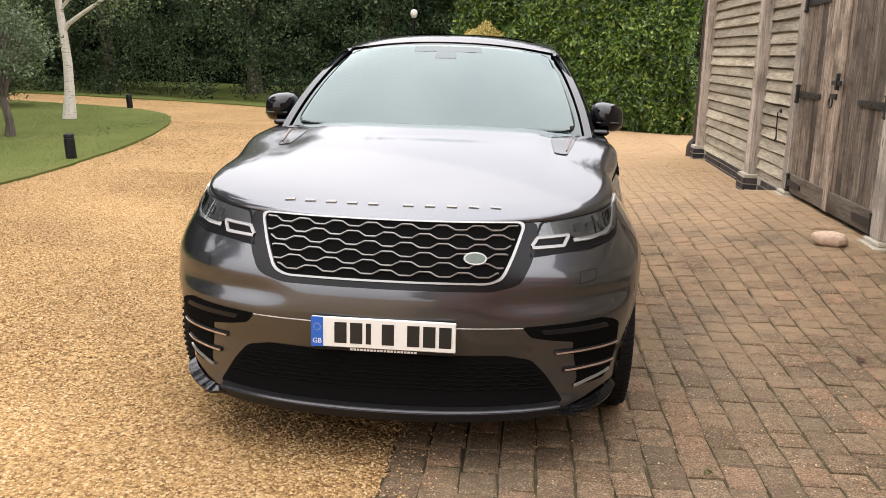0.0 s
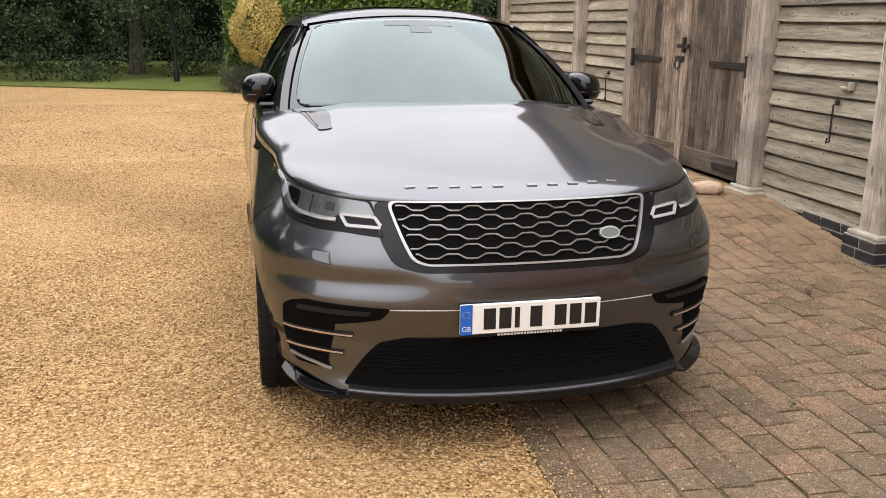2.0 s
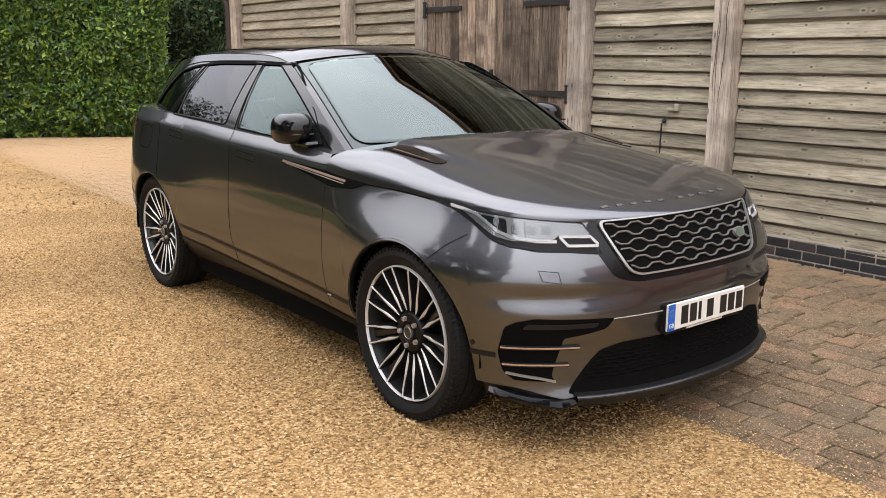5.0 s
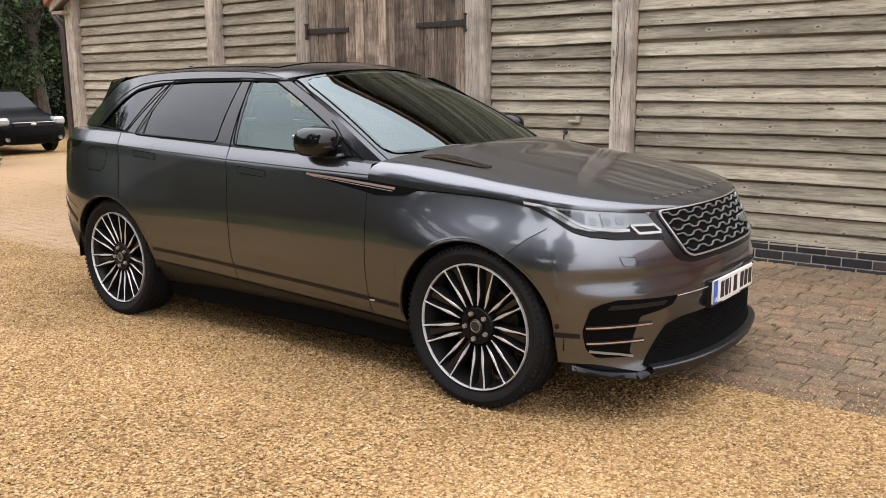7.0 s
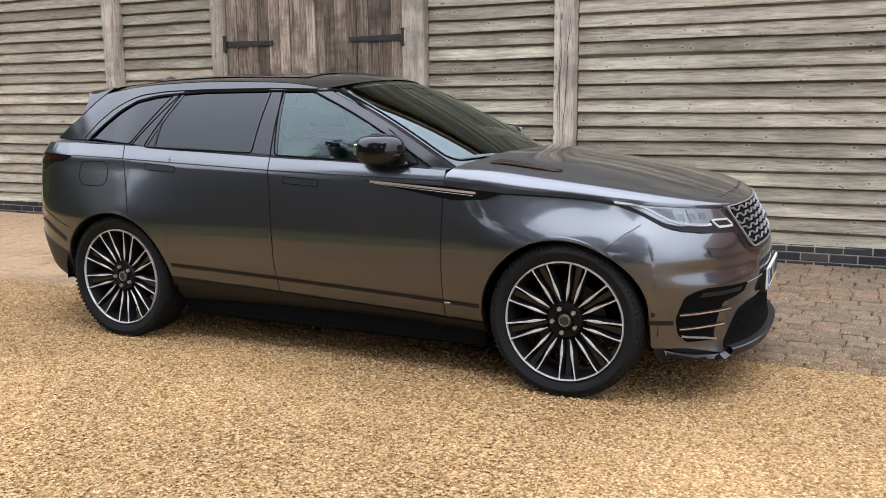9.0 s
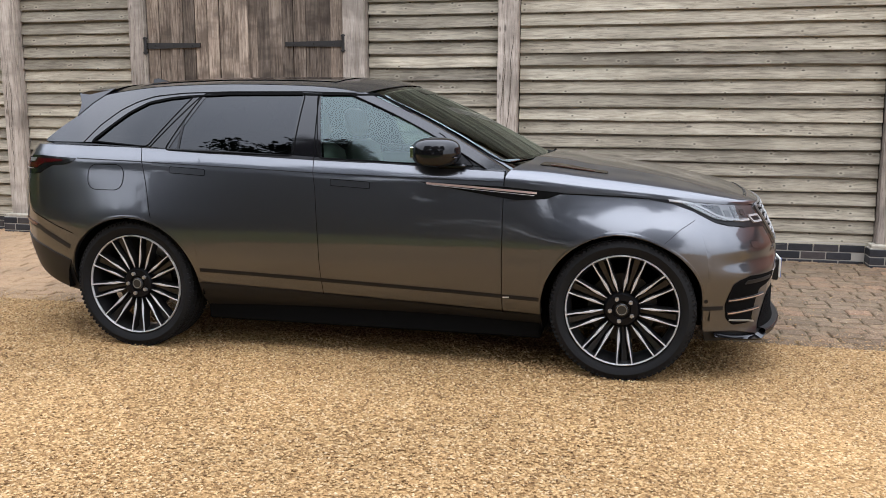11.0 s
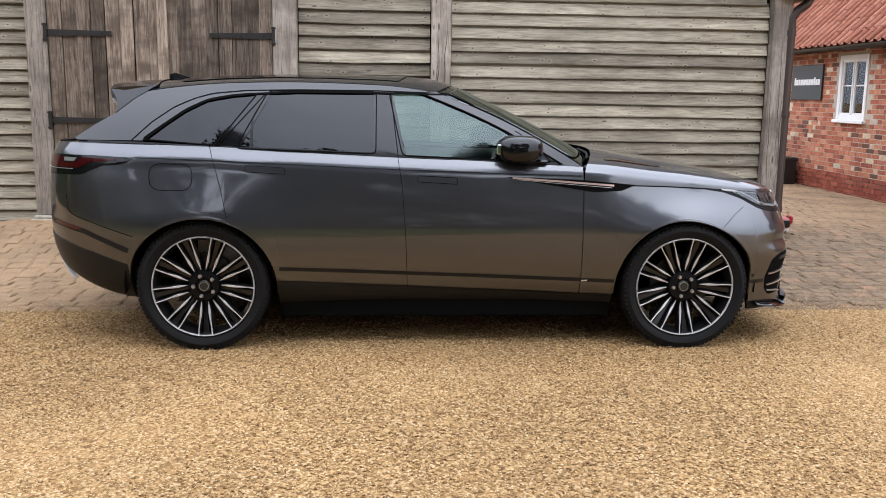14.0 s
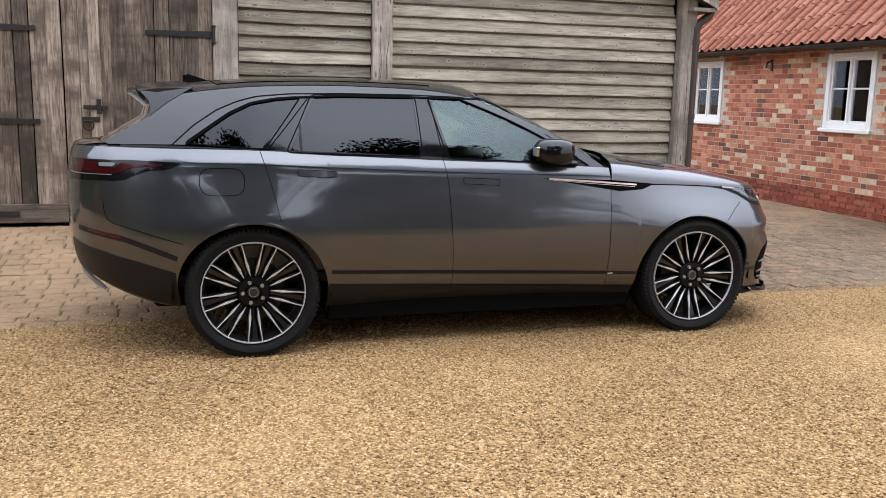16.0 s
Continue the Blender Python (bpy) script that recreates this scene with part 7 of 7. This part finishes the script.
plate("rear_cladding", [(4.815, 0.30), (4.96, 0.335), (5.2, 0.42), (5.55, 0.50), (5.55, 0.66), (5.477, 0.652), (5.226, 0.622), (5.014, 0.576), (4.808, 0.508)], satin_black, 0.005, "dark lower bumper cladding", cell=0.03)

plate("exhaust_finisher", rounded([(5.47, 0.455), (5.53, 0.475), (5.53, 0.44), (5.40, 0.385), (5.32, 0.372)], 0.008, 3), bar_mat, 0.006, "bright exhaust finisher", depth=0.02)
# door mirrors
for sg in (-1, 1):
    bm = bmesh.new()
    bmesh.ops.create_uvsphere(bm, u_segments=28, v_segments=18, radius=1)
    for v in bm.verts:
        c = v.co
        q_ = Vector([math.copysign(abs(k) ** 0.72, k) for k in c])
        x, y, z = q_
        fy_ = -0.142 if y < 0 else 0.132
        v.co = (sg * (0.892 + 0.088 * x), -0.41 + abs(y) * fy_ * (1 - 0.25 * max(0, x)), 1.192 + z * (0.080 if z > 0 else 0.074) - 0.010 * x)
    if sg < 0:
        bmesh.ops.reverse_faces(bm, faces=bm.faces[:])
    mir = put("door_mirror", Geo().take(bm).mesh("door_mirror", gloss_black, True, 0), car, "gloss black door mirror")
    put("mirror_glass", Geo().box((sg * 0.892 - 0.034, -0.305, 1.164), (sg * 0.892 + 0.034, -0.2785, 1.222), 0.003).mesh("mirror_glass", chrome_mat), mir)
    put("mirror_arm", Geo().box((min(sg * 0.80, sg * 0.90), -0.58, 1.105), (max(sg * 0.80, sg * 0.90), -0.42, 1.135), 0.012).mesh("mirror_arm", gloss_black, True), mir)
    put("indicator", Geo().box((sg * 0.892 - 0.06, -0.545, 1.165), (sg * 0.892 + 0.06, -0.53, 1.173), 0.002).mesh("indicator", lens_dark), mir)

# cabin inside
put("floor_pan", Geo().box((-0.78, -0.75, 0.40), (0.78, 2.15, 0.46)).mesh("floor_pan", trim_dark), car)
g = Geo()
db = [(-0.98, 1.07), (-0.72, 1.09), (-0.48, 1.05), (-0.42, 0.96), (-0.50, 0.70), (-0.7, 0.5)]
g.grid(np.array([[(x, y + 0.05 * (1 - (x / 0.78) ** 2) * -1, z - 0.03 * (x / 0.78) ** 2) for y, z in db] for x in np.linspace(-0.76, 0.76, 15)]), flip=False)
put("dashboard", g.mesh("dashboard", trim_dark, True, 50), car, "dark dashboard")
a_ = np.linspace(0, 2 * math.pi, 30)
put("steering_wheel", Geo().tube([(-0.37 + 0.185 * math.cos(t), -0.30 - 0.07 * math.sin(t), 0.98 + 0.175 * math.sin(t)) for t in a_], 0.016, 8).box((-0.44, -0.34, 0.94), (-0.30, -0.30, 1.02), 0.02).mesh("steering_wheel", trim_dark, True), car)
for x, y in ((-0.38, 0.22), (0.38, 0.22), (-0.40, 1.15), (0.40, 1.15)):
    m_ = pose(x, y, 0.62, -14, 0, 0)
    g = Geo().box((-0.26, -0.42, 0.0), (0.26, 0.10, 0.14), 0.05, Matrix.Translation((x, y, 0.55)))
    g.box((-0.25, 0.0, 0.02), (0.25, 0.14, 0.62), 0.06, m_).box((-0.14, 0.02, 0.65), (0.14, 0.12, 0.84), 0.04, m_)
    put("seat", g.mesh("seat", leather_mat, True, 60), car, "pale leather seat")
put("bulkhead", Geo().box((-0.7, 1.55, 0.45), (0.7, 1.6, 1.12)).mesh("bulkhead", trim_dark), car)
for sg in (-1, 1):
    g = Geo().grid(np.array([[(sg * (0.74 if z < 1.0 else 0.77), y, z) for z in (0.45, 0.9, 1.0, 1.10)] for y in np.linspace(-0.5, 1.5, 8)]), flip=(sg > 0))
    put("door_card", g.mesh("door_card", leather_mat, True, 40), car)
g = Geo().box((-0.11, -0.10, 1.435), (0.11, -0.07, 1.50), 0.015)
put("rear_view_mirror", g.mesh("rear_view_mirror", satin_black, True), car)


# ---- wheels ----
def wheel_meshes():
    tp = [(0.300, -0.10), (0.318, -0.122), (0.345, -0.130), (0.366, -0.124), (0.378, -0.108), (0.382, -0.085)]
    for c_ in (-0.055, 0.0, 0.055):
        tp += [(0.384, c_ - 0.006), (0.377, c_ - 0.005), (0.377, c_ + 0.005), (0.384, c_ + 0.006)]
    tp += [(0.382, 0.085), (0.378, 0.108), (0.366, 0.124), (0.350, 0.130), (0.345, 0.1325), (0.338, 0.130), (0.318, 0.122), (0.300, 0.105)]
    tg = Geo().lathe(tp, 72)
    for i in range(84):
        a = 2 * math.pi * i / 84
        m = Matrix.Rotation(a, 4, "X")
        for lo, hi in ((0.060, 0.106), (-0.106, -0.060), (0.010, 0.05), (-0.05, -0.010)):
            tg.box((lo, -0.010, 0.380), (hi, 0.010, 0.3850), 0.0, m @ Matrix.Rotation(0.02 if lo > 0 else -0.02, 4, "Z"))
        tg.box((0.108, -0.006, 0.362), (0.1265, 0.006, 0.376), 0.0, m)
    tg.v = [(x * 0.95, y, z) for x, y, z in tg.v]
    tyre = tg.mesh("tyre", rubber_mat, True, 35)
    rim = Geo().lathe([(0.298, -0.10), (0.285, -0.09), (0.272, -0.03), (0.270, 0.05), (0.286, 0.085), (0.289, 0.102)], 72).mesh("rim", dark_rim, True, 40)
    lip = Geo().lathe([(0.290, 0.098), (0.2925, 0.111), (0.2938, 0.1135), (0.2962, 0.1135), (0.2982, 0.109), (0.300, 0.098)], 90).mesh("rim_lip", spoke_mat, True, 40)
    disc = Geo().lathe([(0.0, -0.02), (0.185, -0.02), (0.185, 0.0), (0.0, 0.0)], 48).mesh("brake_disc", material("brake_disc", (0.05, 0.048, 0.046), 0.5, 0.7), True, 40)
    hub = Geo().lathe([(0.100, 0.02), (0.096, 0.062), (0.084, 0.078), (0.050, 0.080), (0.044, 0.072), (0.0, 0.072)], 40).mesh("hub", lamp_black, True, 35)
    cap = Geo().lathe([(0.034, 0.070), (0.034, 0.083), (0.030, 0.087), (0.0, 0.088)], 28).mesh("hub_cap", material("cap_grey", (0.020, 0.021, 0.020), 0.3, 0.0), True, 35)
    ring = Geo().lathe([(0.0235, 0.0875), (0.0245, 0.0895), (0.0268, 0.0895), (0.0278, 0.087)], 28).mesh("cap_ring", material("ring_grey", (0.34, 0.35, 0.33), 0.3, 0.7), True, 40)
    nut = Geo().lathe([(0.0125, 0.05), (0.0125, 0.088), (0.010, 0.094), (0.0, 0.094)], 6).mesh("wheel_nut", material("nut_grey", (0.50, 0.50, 0.50), 0.3, 0.7), True, 30)
    # a split spoke: dark web with two bright machined edges that widen toward the hub
    rs = np.linspace(0.095, 0.292, 26)
    xr = np.interp(rs, [0.085, 0.13, 0.2, 0.292], [0.072, 0.078, 0.092, 0.108])
    webs, face = Geo(), Geo()
    for sg in (-1, 1):
        cen = np.interp(rs, [0.085, 0.14, 0.22, 0.292], [0.0185, 0.0235, 0.0325, 0.0405]) * sg + sg * 0.0007 * np.sin((rs - 0.085) * 48)
        wid = np.interp(rs, [0.095, 0.11, 0.13, 0.155, 0.18, 0.21, 0.25, 0.28, 0.292], [0.001, 0.0032, 0.0066, 0.0086, 0.0072, 0.0050, 0.0038, 0.0038, 0.0075])
        rows = np.stack([np.stack([xr, cen - wid * 0.9, rs], 1), np.stack([xr + 0.004, cen - wid * 0.55, rs], 1), np.stack([xr + 0.004, cen + wid * 0.55, rs], 1), np.stack([xr, cen + wid * 0.9, rs], 1)], 1)
        face.grid(rows, flip=True)
        wb = np.stack([np.stack([xr - 0.055, cen - wid * 1.3 - 0.004, rs], 1), np.stack([xr - 0.0005, cen - wid - 0.0018, rs], 1), np.stack([xr - 0.0005, cen + wid + 0.0018, rs], 1), np.stack([xr - 0.055, cen + wid * 1.3 + 0.004, rs], 1)], 1)
        webs.grid(wb, flip=True)
    tong = np.interp(rs, [0.085, 0.14, 0.22, 0.285], [0.012, 0.013, 0.022, 0.028])
    webs.grid(np.stack([np.stack([xr - 0.045, -tong, rs], 1), np.stack([xr - 0.028, -tong * 0.55, rs], 1), np.stack([xr - 0.028, tong * 0.55, rs], 1), np.stack([xr - 0.045, tong, rs], 1)], 1), flip=True)
    return dict(tyre=tyre, rim=rim, lip=lip, disc=disc, hub=hub, cap=cap, ring=ring, nut=nut, web=webs.mesh("spoke_web", dark_rim, True, 40), face=face.mesh("spoke", spoke_mat, True, 40))


WM = wheel_meshes()
for sg in (-1, 1):
    for w, spin in ((-AXLE, 25.0), (AXLE, 21.0)):
        wh = put("wheel", WM["rim"], car, "dark 22 inch alloy wheel with bright split spokes")
        wh.matrix_basis = pose(sg * 0.822, w, HUB - 0.002, 0, 0, 0 if sg > 0 else 180) @ pose(0, 0, 0, spin, 0, 0)
        for key, nm in (("tyre", "tyre"), ("lip", "rim_lip"), ("disc", "brake_disc"), ("hub", "hub"), ("cap", "hub_cap"), ("ring", "cap_ring")):
            put(nm, WM[key], wh)
        for i in range(9):
            a = math.radians(40 * i)
            for key, nm in (("face", "spoke"), ("web", "spoke_web")):
                put(nm, WM[key], wh).matrix_basis = Matrix.Rotation(a, 4, "X")
        for i in range(5):
            a = math.radians(72 * i)
            put("wheel_nut", WM["nut"], wh, at=(0, 0.062 * math.sin(a), 0.062 * math.cos(a)))

# ---- the small black car beyond the barn ----
car2 = thing("car", "small black hatchback parked beyond the barn in shade", "car", (5.85, 15.35, 0))
black_car = material("black_car_paint", (0.006, 0.006, 0.007), 0.3, 0.0, 0.0, 0.06)
clear_lamp = material("clear_lamp", (0.46, 0.47, 0.49), 0.15, 0.0, 0.5)
rows = []
for y, zb_, zt_, w_ in ((0.0, 0.30, 0.60, 0.62), (0.04, 0.22, 0.70, 0.74), (0.2, 0.2, 0.80, 0.81), (0.5, 0.2, 0.90, 0.83), (0.95, 0.2, 0.97, 0.83), (1.6, 0.2, 0.98, 0.84), (3.0, 0.2, 1.0, 0.83), (3.7, 0.25, 0.98, 0.80), (3.85, 0.4, 0.9, 0.7)):
    a = np.linspace(-math.pi / 2, math.pi * 1.5, 33)
    zc, hz = (zb_ + zt_) / 2, (zt_ - zb_) / 2
    rows.append([(w_ * math.copysign(abs(math.cos(t)) ** 0.45, math.cos(t)), y, zc + hz * math.copysign(abs(math.sin(t)) ** 0.55, math.sin(t))) for t in a])
g = Geo().grid(np.array(rows), flip=True)
g.f.append(tuple(range(33)))
put("body", g.mesh("body", black_car, True, 40), car2)
rows = []
for y, zt_, w_ in ((0.85, 0.95, 0.70), (1.55, 1.36, 0.60), (1.9, 1.42, 0.58), (2.8, 1.41, 0.58), (3.5, 1.30, 0.58), (3.8, 1.0, 0.66)):
    rows.append([(-w_ - 0.10 * (zt_ - 0.95), y, 0.92), (-w_, y, zt_ - 0.05), (-w_ * 0.8, y, zt_), (w_ * 0.8, y, zt_), (w_, y, zt_ - 0.05), (w_ + 0.10 * (zt_ - 0.95), y, 0.92)])
put("cabin", Geo().grid(np.array(rows)).mesh("cabin", black_car, True, 30), car2)
# Opaque satin black in place of glass: the trees' shade is painted in.
put("windscreen", Geo().grid(np.array([[(x * 0.62, 0.93, 1.0), (x * 0.55, 1.52, 1.352)] for x in np.linspace(-1, 1, 9)])).mesh("windscreen", satin_black, True, 0), car2)
for sg in (-1, 1):
    hl = put("headlamp", Geo().box((min(sg * 0.50, sg * 0.78), -0.07, 0.62), (max(sg * 0.50, sg * 0.78), 0.25, 0.80), 0.05, Matrix.Translation((0, 0.02, 0)) @ pose(0, 0, 0, 0, 0, sg * 5)).mesh("headlamp", clear_lamp, True), car2, "clear pale headlamp")
    wh = put("wheel", Geo().lathe([(0.0, -0.09), (0.27, -0.09), (0.30, -0.06), (0.30, 0.06), (0.27, 0.09), (0.2, 0.09), (0.19, 0.06), (0.0, 0.06)], 32).mesh("wheel", rubber_mat, True), car2, at=(sg * 0.72, 0.72, 0.30))
    put("wheel", wh.data, car2, at=(sg * 0.72, 3.15, 0.30))
    put("fog_lamp", Geo().lathe([(0.0, 0.0), (0.05, 0.0), (0.05, 0.03)], 14, Matrix.Translation((sg * 0.6, 0.0, 0.34)) @ pose(0, 0, 0, 90, 0, 0), "z").mesh("fog_lamp", drl_mat), car2)
put("grille", Geo().box((-0.45, -0.015, 0.60), (0.45, 0.02, 0.68), 0.01).mesh("grille", satin_black), car2)
put("grille_trim", Geo().box((-0.47, -0.02, 0.685), (0.47, 0.02, 0.70), 0.004).mesh("grille_trim", silver_mat), car2)
put("emblem", Geo().lathe([(0.0, 0.012), (0.05, 0.0)], 20, Matrix.Translation((0, -0.02, 0.655)) @ Matrix.Diagonal((1.3, 1, 0.6, 1)) @ pose(0, 0, 0, 90, 0, 0), "z").mesh("emblem", silver_mat), car2, "plain silver oval emblem")
put("lower_grille", Geo().box((-0.4, -0.012, 0.30), (0.4, 0.03, 0.42), 0.01).mesh("lower_grille", matt_black), car2)

# ---- block paving, courses along the drive ----
pr = np.random.default_rng(77)
paving = thing("paving", "worn buff block paving in straight courses with sandy joints", "paving", kind="structure")
bed = []
bx_, by_ = np.concatenate([np.arange(0.0, 3.41, 0.2), np.arange(3.8, 13.5, 0.8)]), np.arange(-9, 14.6, 0.3)
P = np.zeros((len(bx_), len(by_), 3))
for i, x in enumerate(bx_):
    P[i, :, 0], P[i, :, 1], P[i, :, 2] = x, by_, ramp_height(x, by_) - 0.012 + 0.0125 * step(by_, 3.5, 8.5)
put("joint_bed", Geo().grid(P, flip=True).mesh("joint_bed", joint_mat, True, 0), paving)
COURSE = 0.139
LENGTHS = (0.134, 0.168, 0.200)


def block_shape(w, l, k=0):
    """One tumbled block: top, worn edges and sides, its corners knocked about."""
    c, h = 0.014, 0.05
    r_ = np.random.default_rng(int(l * 1000) + 17 * k)
    v = [(x, y, z) for (z, k) in ((-h, 0.0), (-0.007, 0.0015), (0.0, c)) for x, y in ((k, k), (w - k, k), (w - k, l - k), (k, l - k))]
    v = [(x + (r_.normal(0, 0.0045) if i > 3 else 0), y + (r_.normal(0, 0.0045) if i > 3 else 0), z + (r_.normal(0, 0.0012) if i > 7 else 0)) for i, (x, y, z) in enumerate(v)]
    f = [(8, 9, 10, 11)]
    for b in (0, 4):
        for j in range(4):
            f.append((b + j, b + (j + 1) % 4, b + 4 + (j + 1) % 4, b + 4 + j))
    return v, f


near_me = {(l, k): mesh_from("block", *block_shape(COURSE - 0.0055, l - 0.0055, k), sett_mat) for l in LENGTHS for k in range(4)}
V, Fq = [], []
made = 0
shape_np = {(l, k): tuple(np.array(q_) for q_ in block_shape(COURSE - 0.0055, l - 0.0055, k)) for l in LENGTHS for k in range(4)}
base_i = 0
for ci in range(int(13.2 / COURSE)):
    x = 0.015 + ci * COURSE
    y = -8.9 + pr.uniform(0, 0.2)
    while y < 14.2:
        l = LENGTHS[int(pr.choice(3, p=(0.25, 0.5, 0.25)))]
        if bool(paved(np.array(x + COURSE * 0.9), np.array(y + l))) and bool(paved(np.array(x), np.array(y))):
            hz = float(ramp_height(x + 0.08, y + l / 2)) + pr.normal(0, 0.0016)
            if 0.5 < x < 2.45 and -4.05 < y < -0.2 and made < 300 and x + y > -3.0:
                ob = put("block", near_me[l, int(pr.integers(4))], paving, at=(x, y, hz))
                ob.rotation_euler = (pr.normal(0, 0.006), pr.normal(0, 0.006), pr.normal(0, 0.012))
                made += 1
            else:
                v, f = shape_np[l, int(pr.integers(4))]
                a = pr.normal(0, 0.018)
                q_ = v.copy()
                q_[:, 0], q_[:, 1] = v[:, 0] - v[:, 1] * a, v[:, 1] + v[:, 0] * a
                sl = float(ramp_height(x + 0.16, y + l / 2) - ramp_height(x, y + l / 2)) / 0.16
                sy_ = float(ramp_height(x + 0.07, y + l) - ramp_height(x + 0.07, y)) / l
                q_[:, 2] += (v[:, 0] - 0.08) * sl + v[:, 0] * pr.normal(0, 0.006) + v[:, 1] * pr.normal(0, 0.006) + (v[:, 1] - l / 2) * sy_
                V.append(q_ + np.array((x, y, hz)))
                Fq.append(f + base_i)
                base_i += len(v)
        y += l
tagged(put("blocks", mesh_from("blocks", np.concatenate(V), np.concatenate(Fq), sett_joined), paving), kind="stuff")
# small litter on the paving
for x, y in ((2.22, -0.77),):
    g = Geo().add([(0, 0, 0), (0.05, 0.01, 0.012), (0.06, 0.05, 0.004), (0.01, 0.045, 0.016)], [(0, 1, 2, 3)], Matrix.Translation((x, y, 0.006 + float(ramp_height(x, y)))))
    tagged(put("dead_leaf", g.mesh("dead_leaf", material("dead_leaf", (0.07, 0.03, 0.015), 0.8))), "curled brown dead leaf lying on the paving", "leaf", "dead leaves")
# a small weed in a joint
wd = np.random.default_rng(91)
wx, wy = 1.205, -2.16
wc = np.stack([wx + wd.normal(0, 0.009, 20), wy + wd.normal(0, 0.009, 20), 0.008 + np.abs(wd.normal(0, 0.006, 20))], 1)
v, f = leaves(wc, 0.017, wd, 0.5, 0.5)
tagged(put("weed", mesh_from("weed", v, f, grass_mat)), "small green weed growing in a paving joint", "weed")
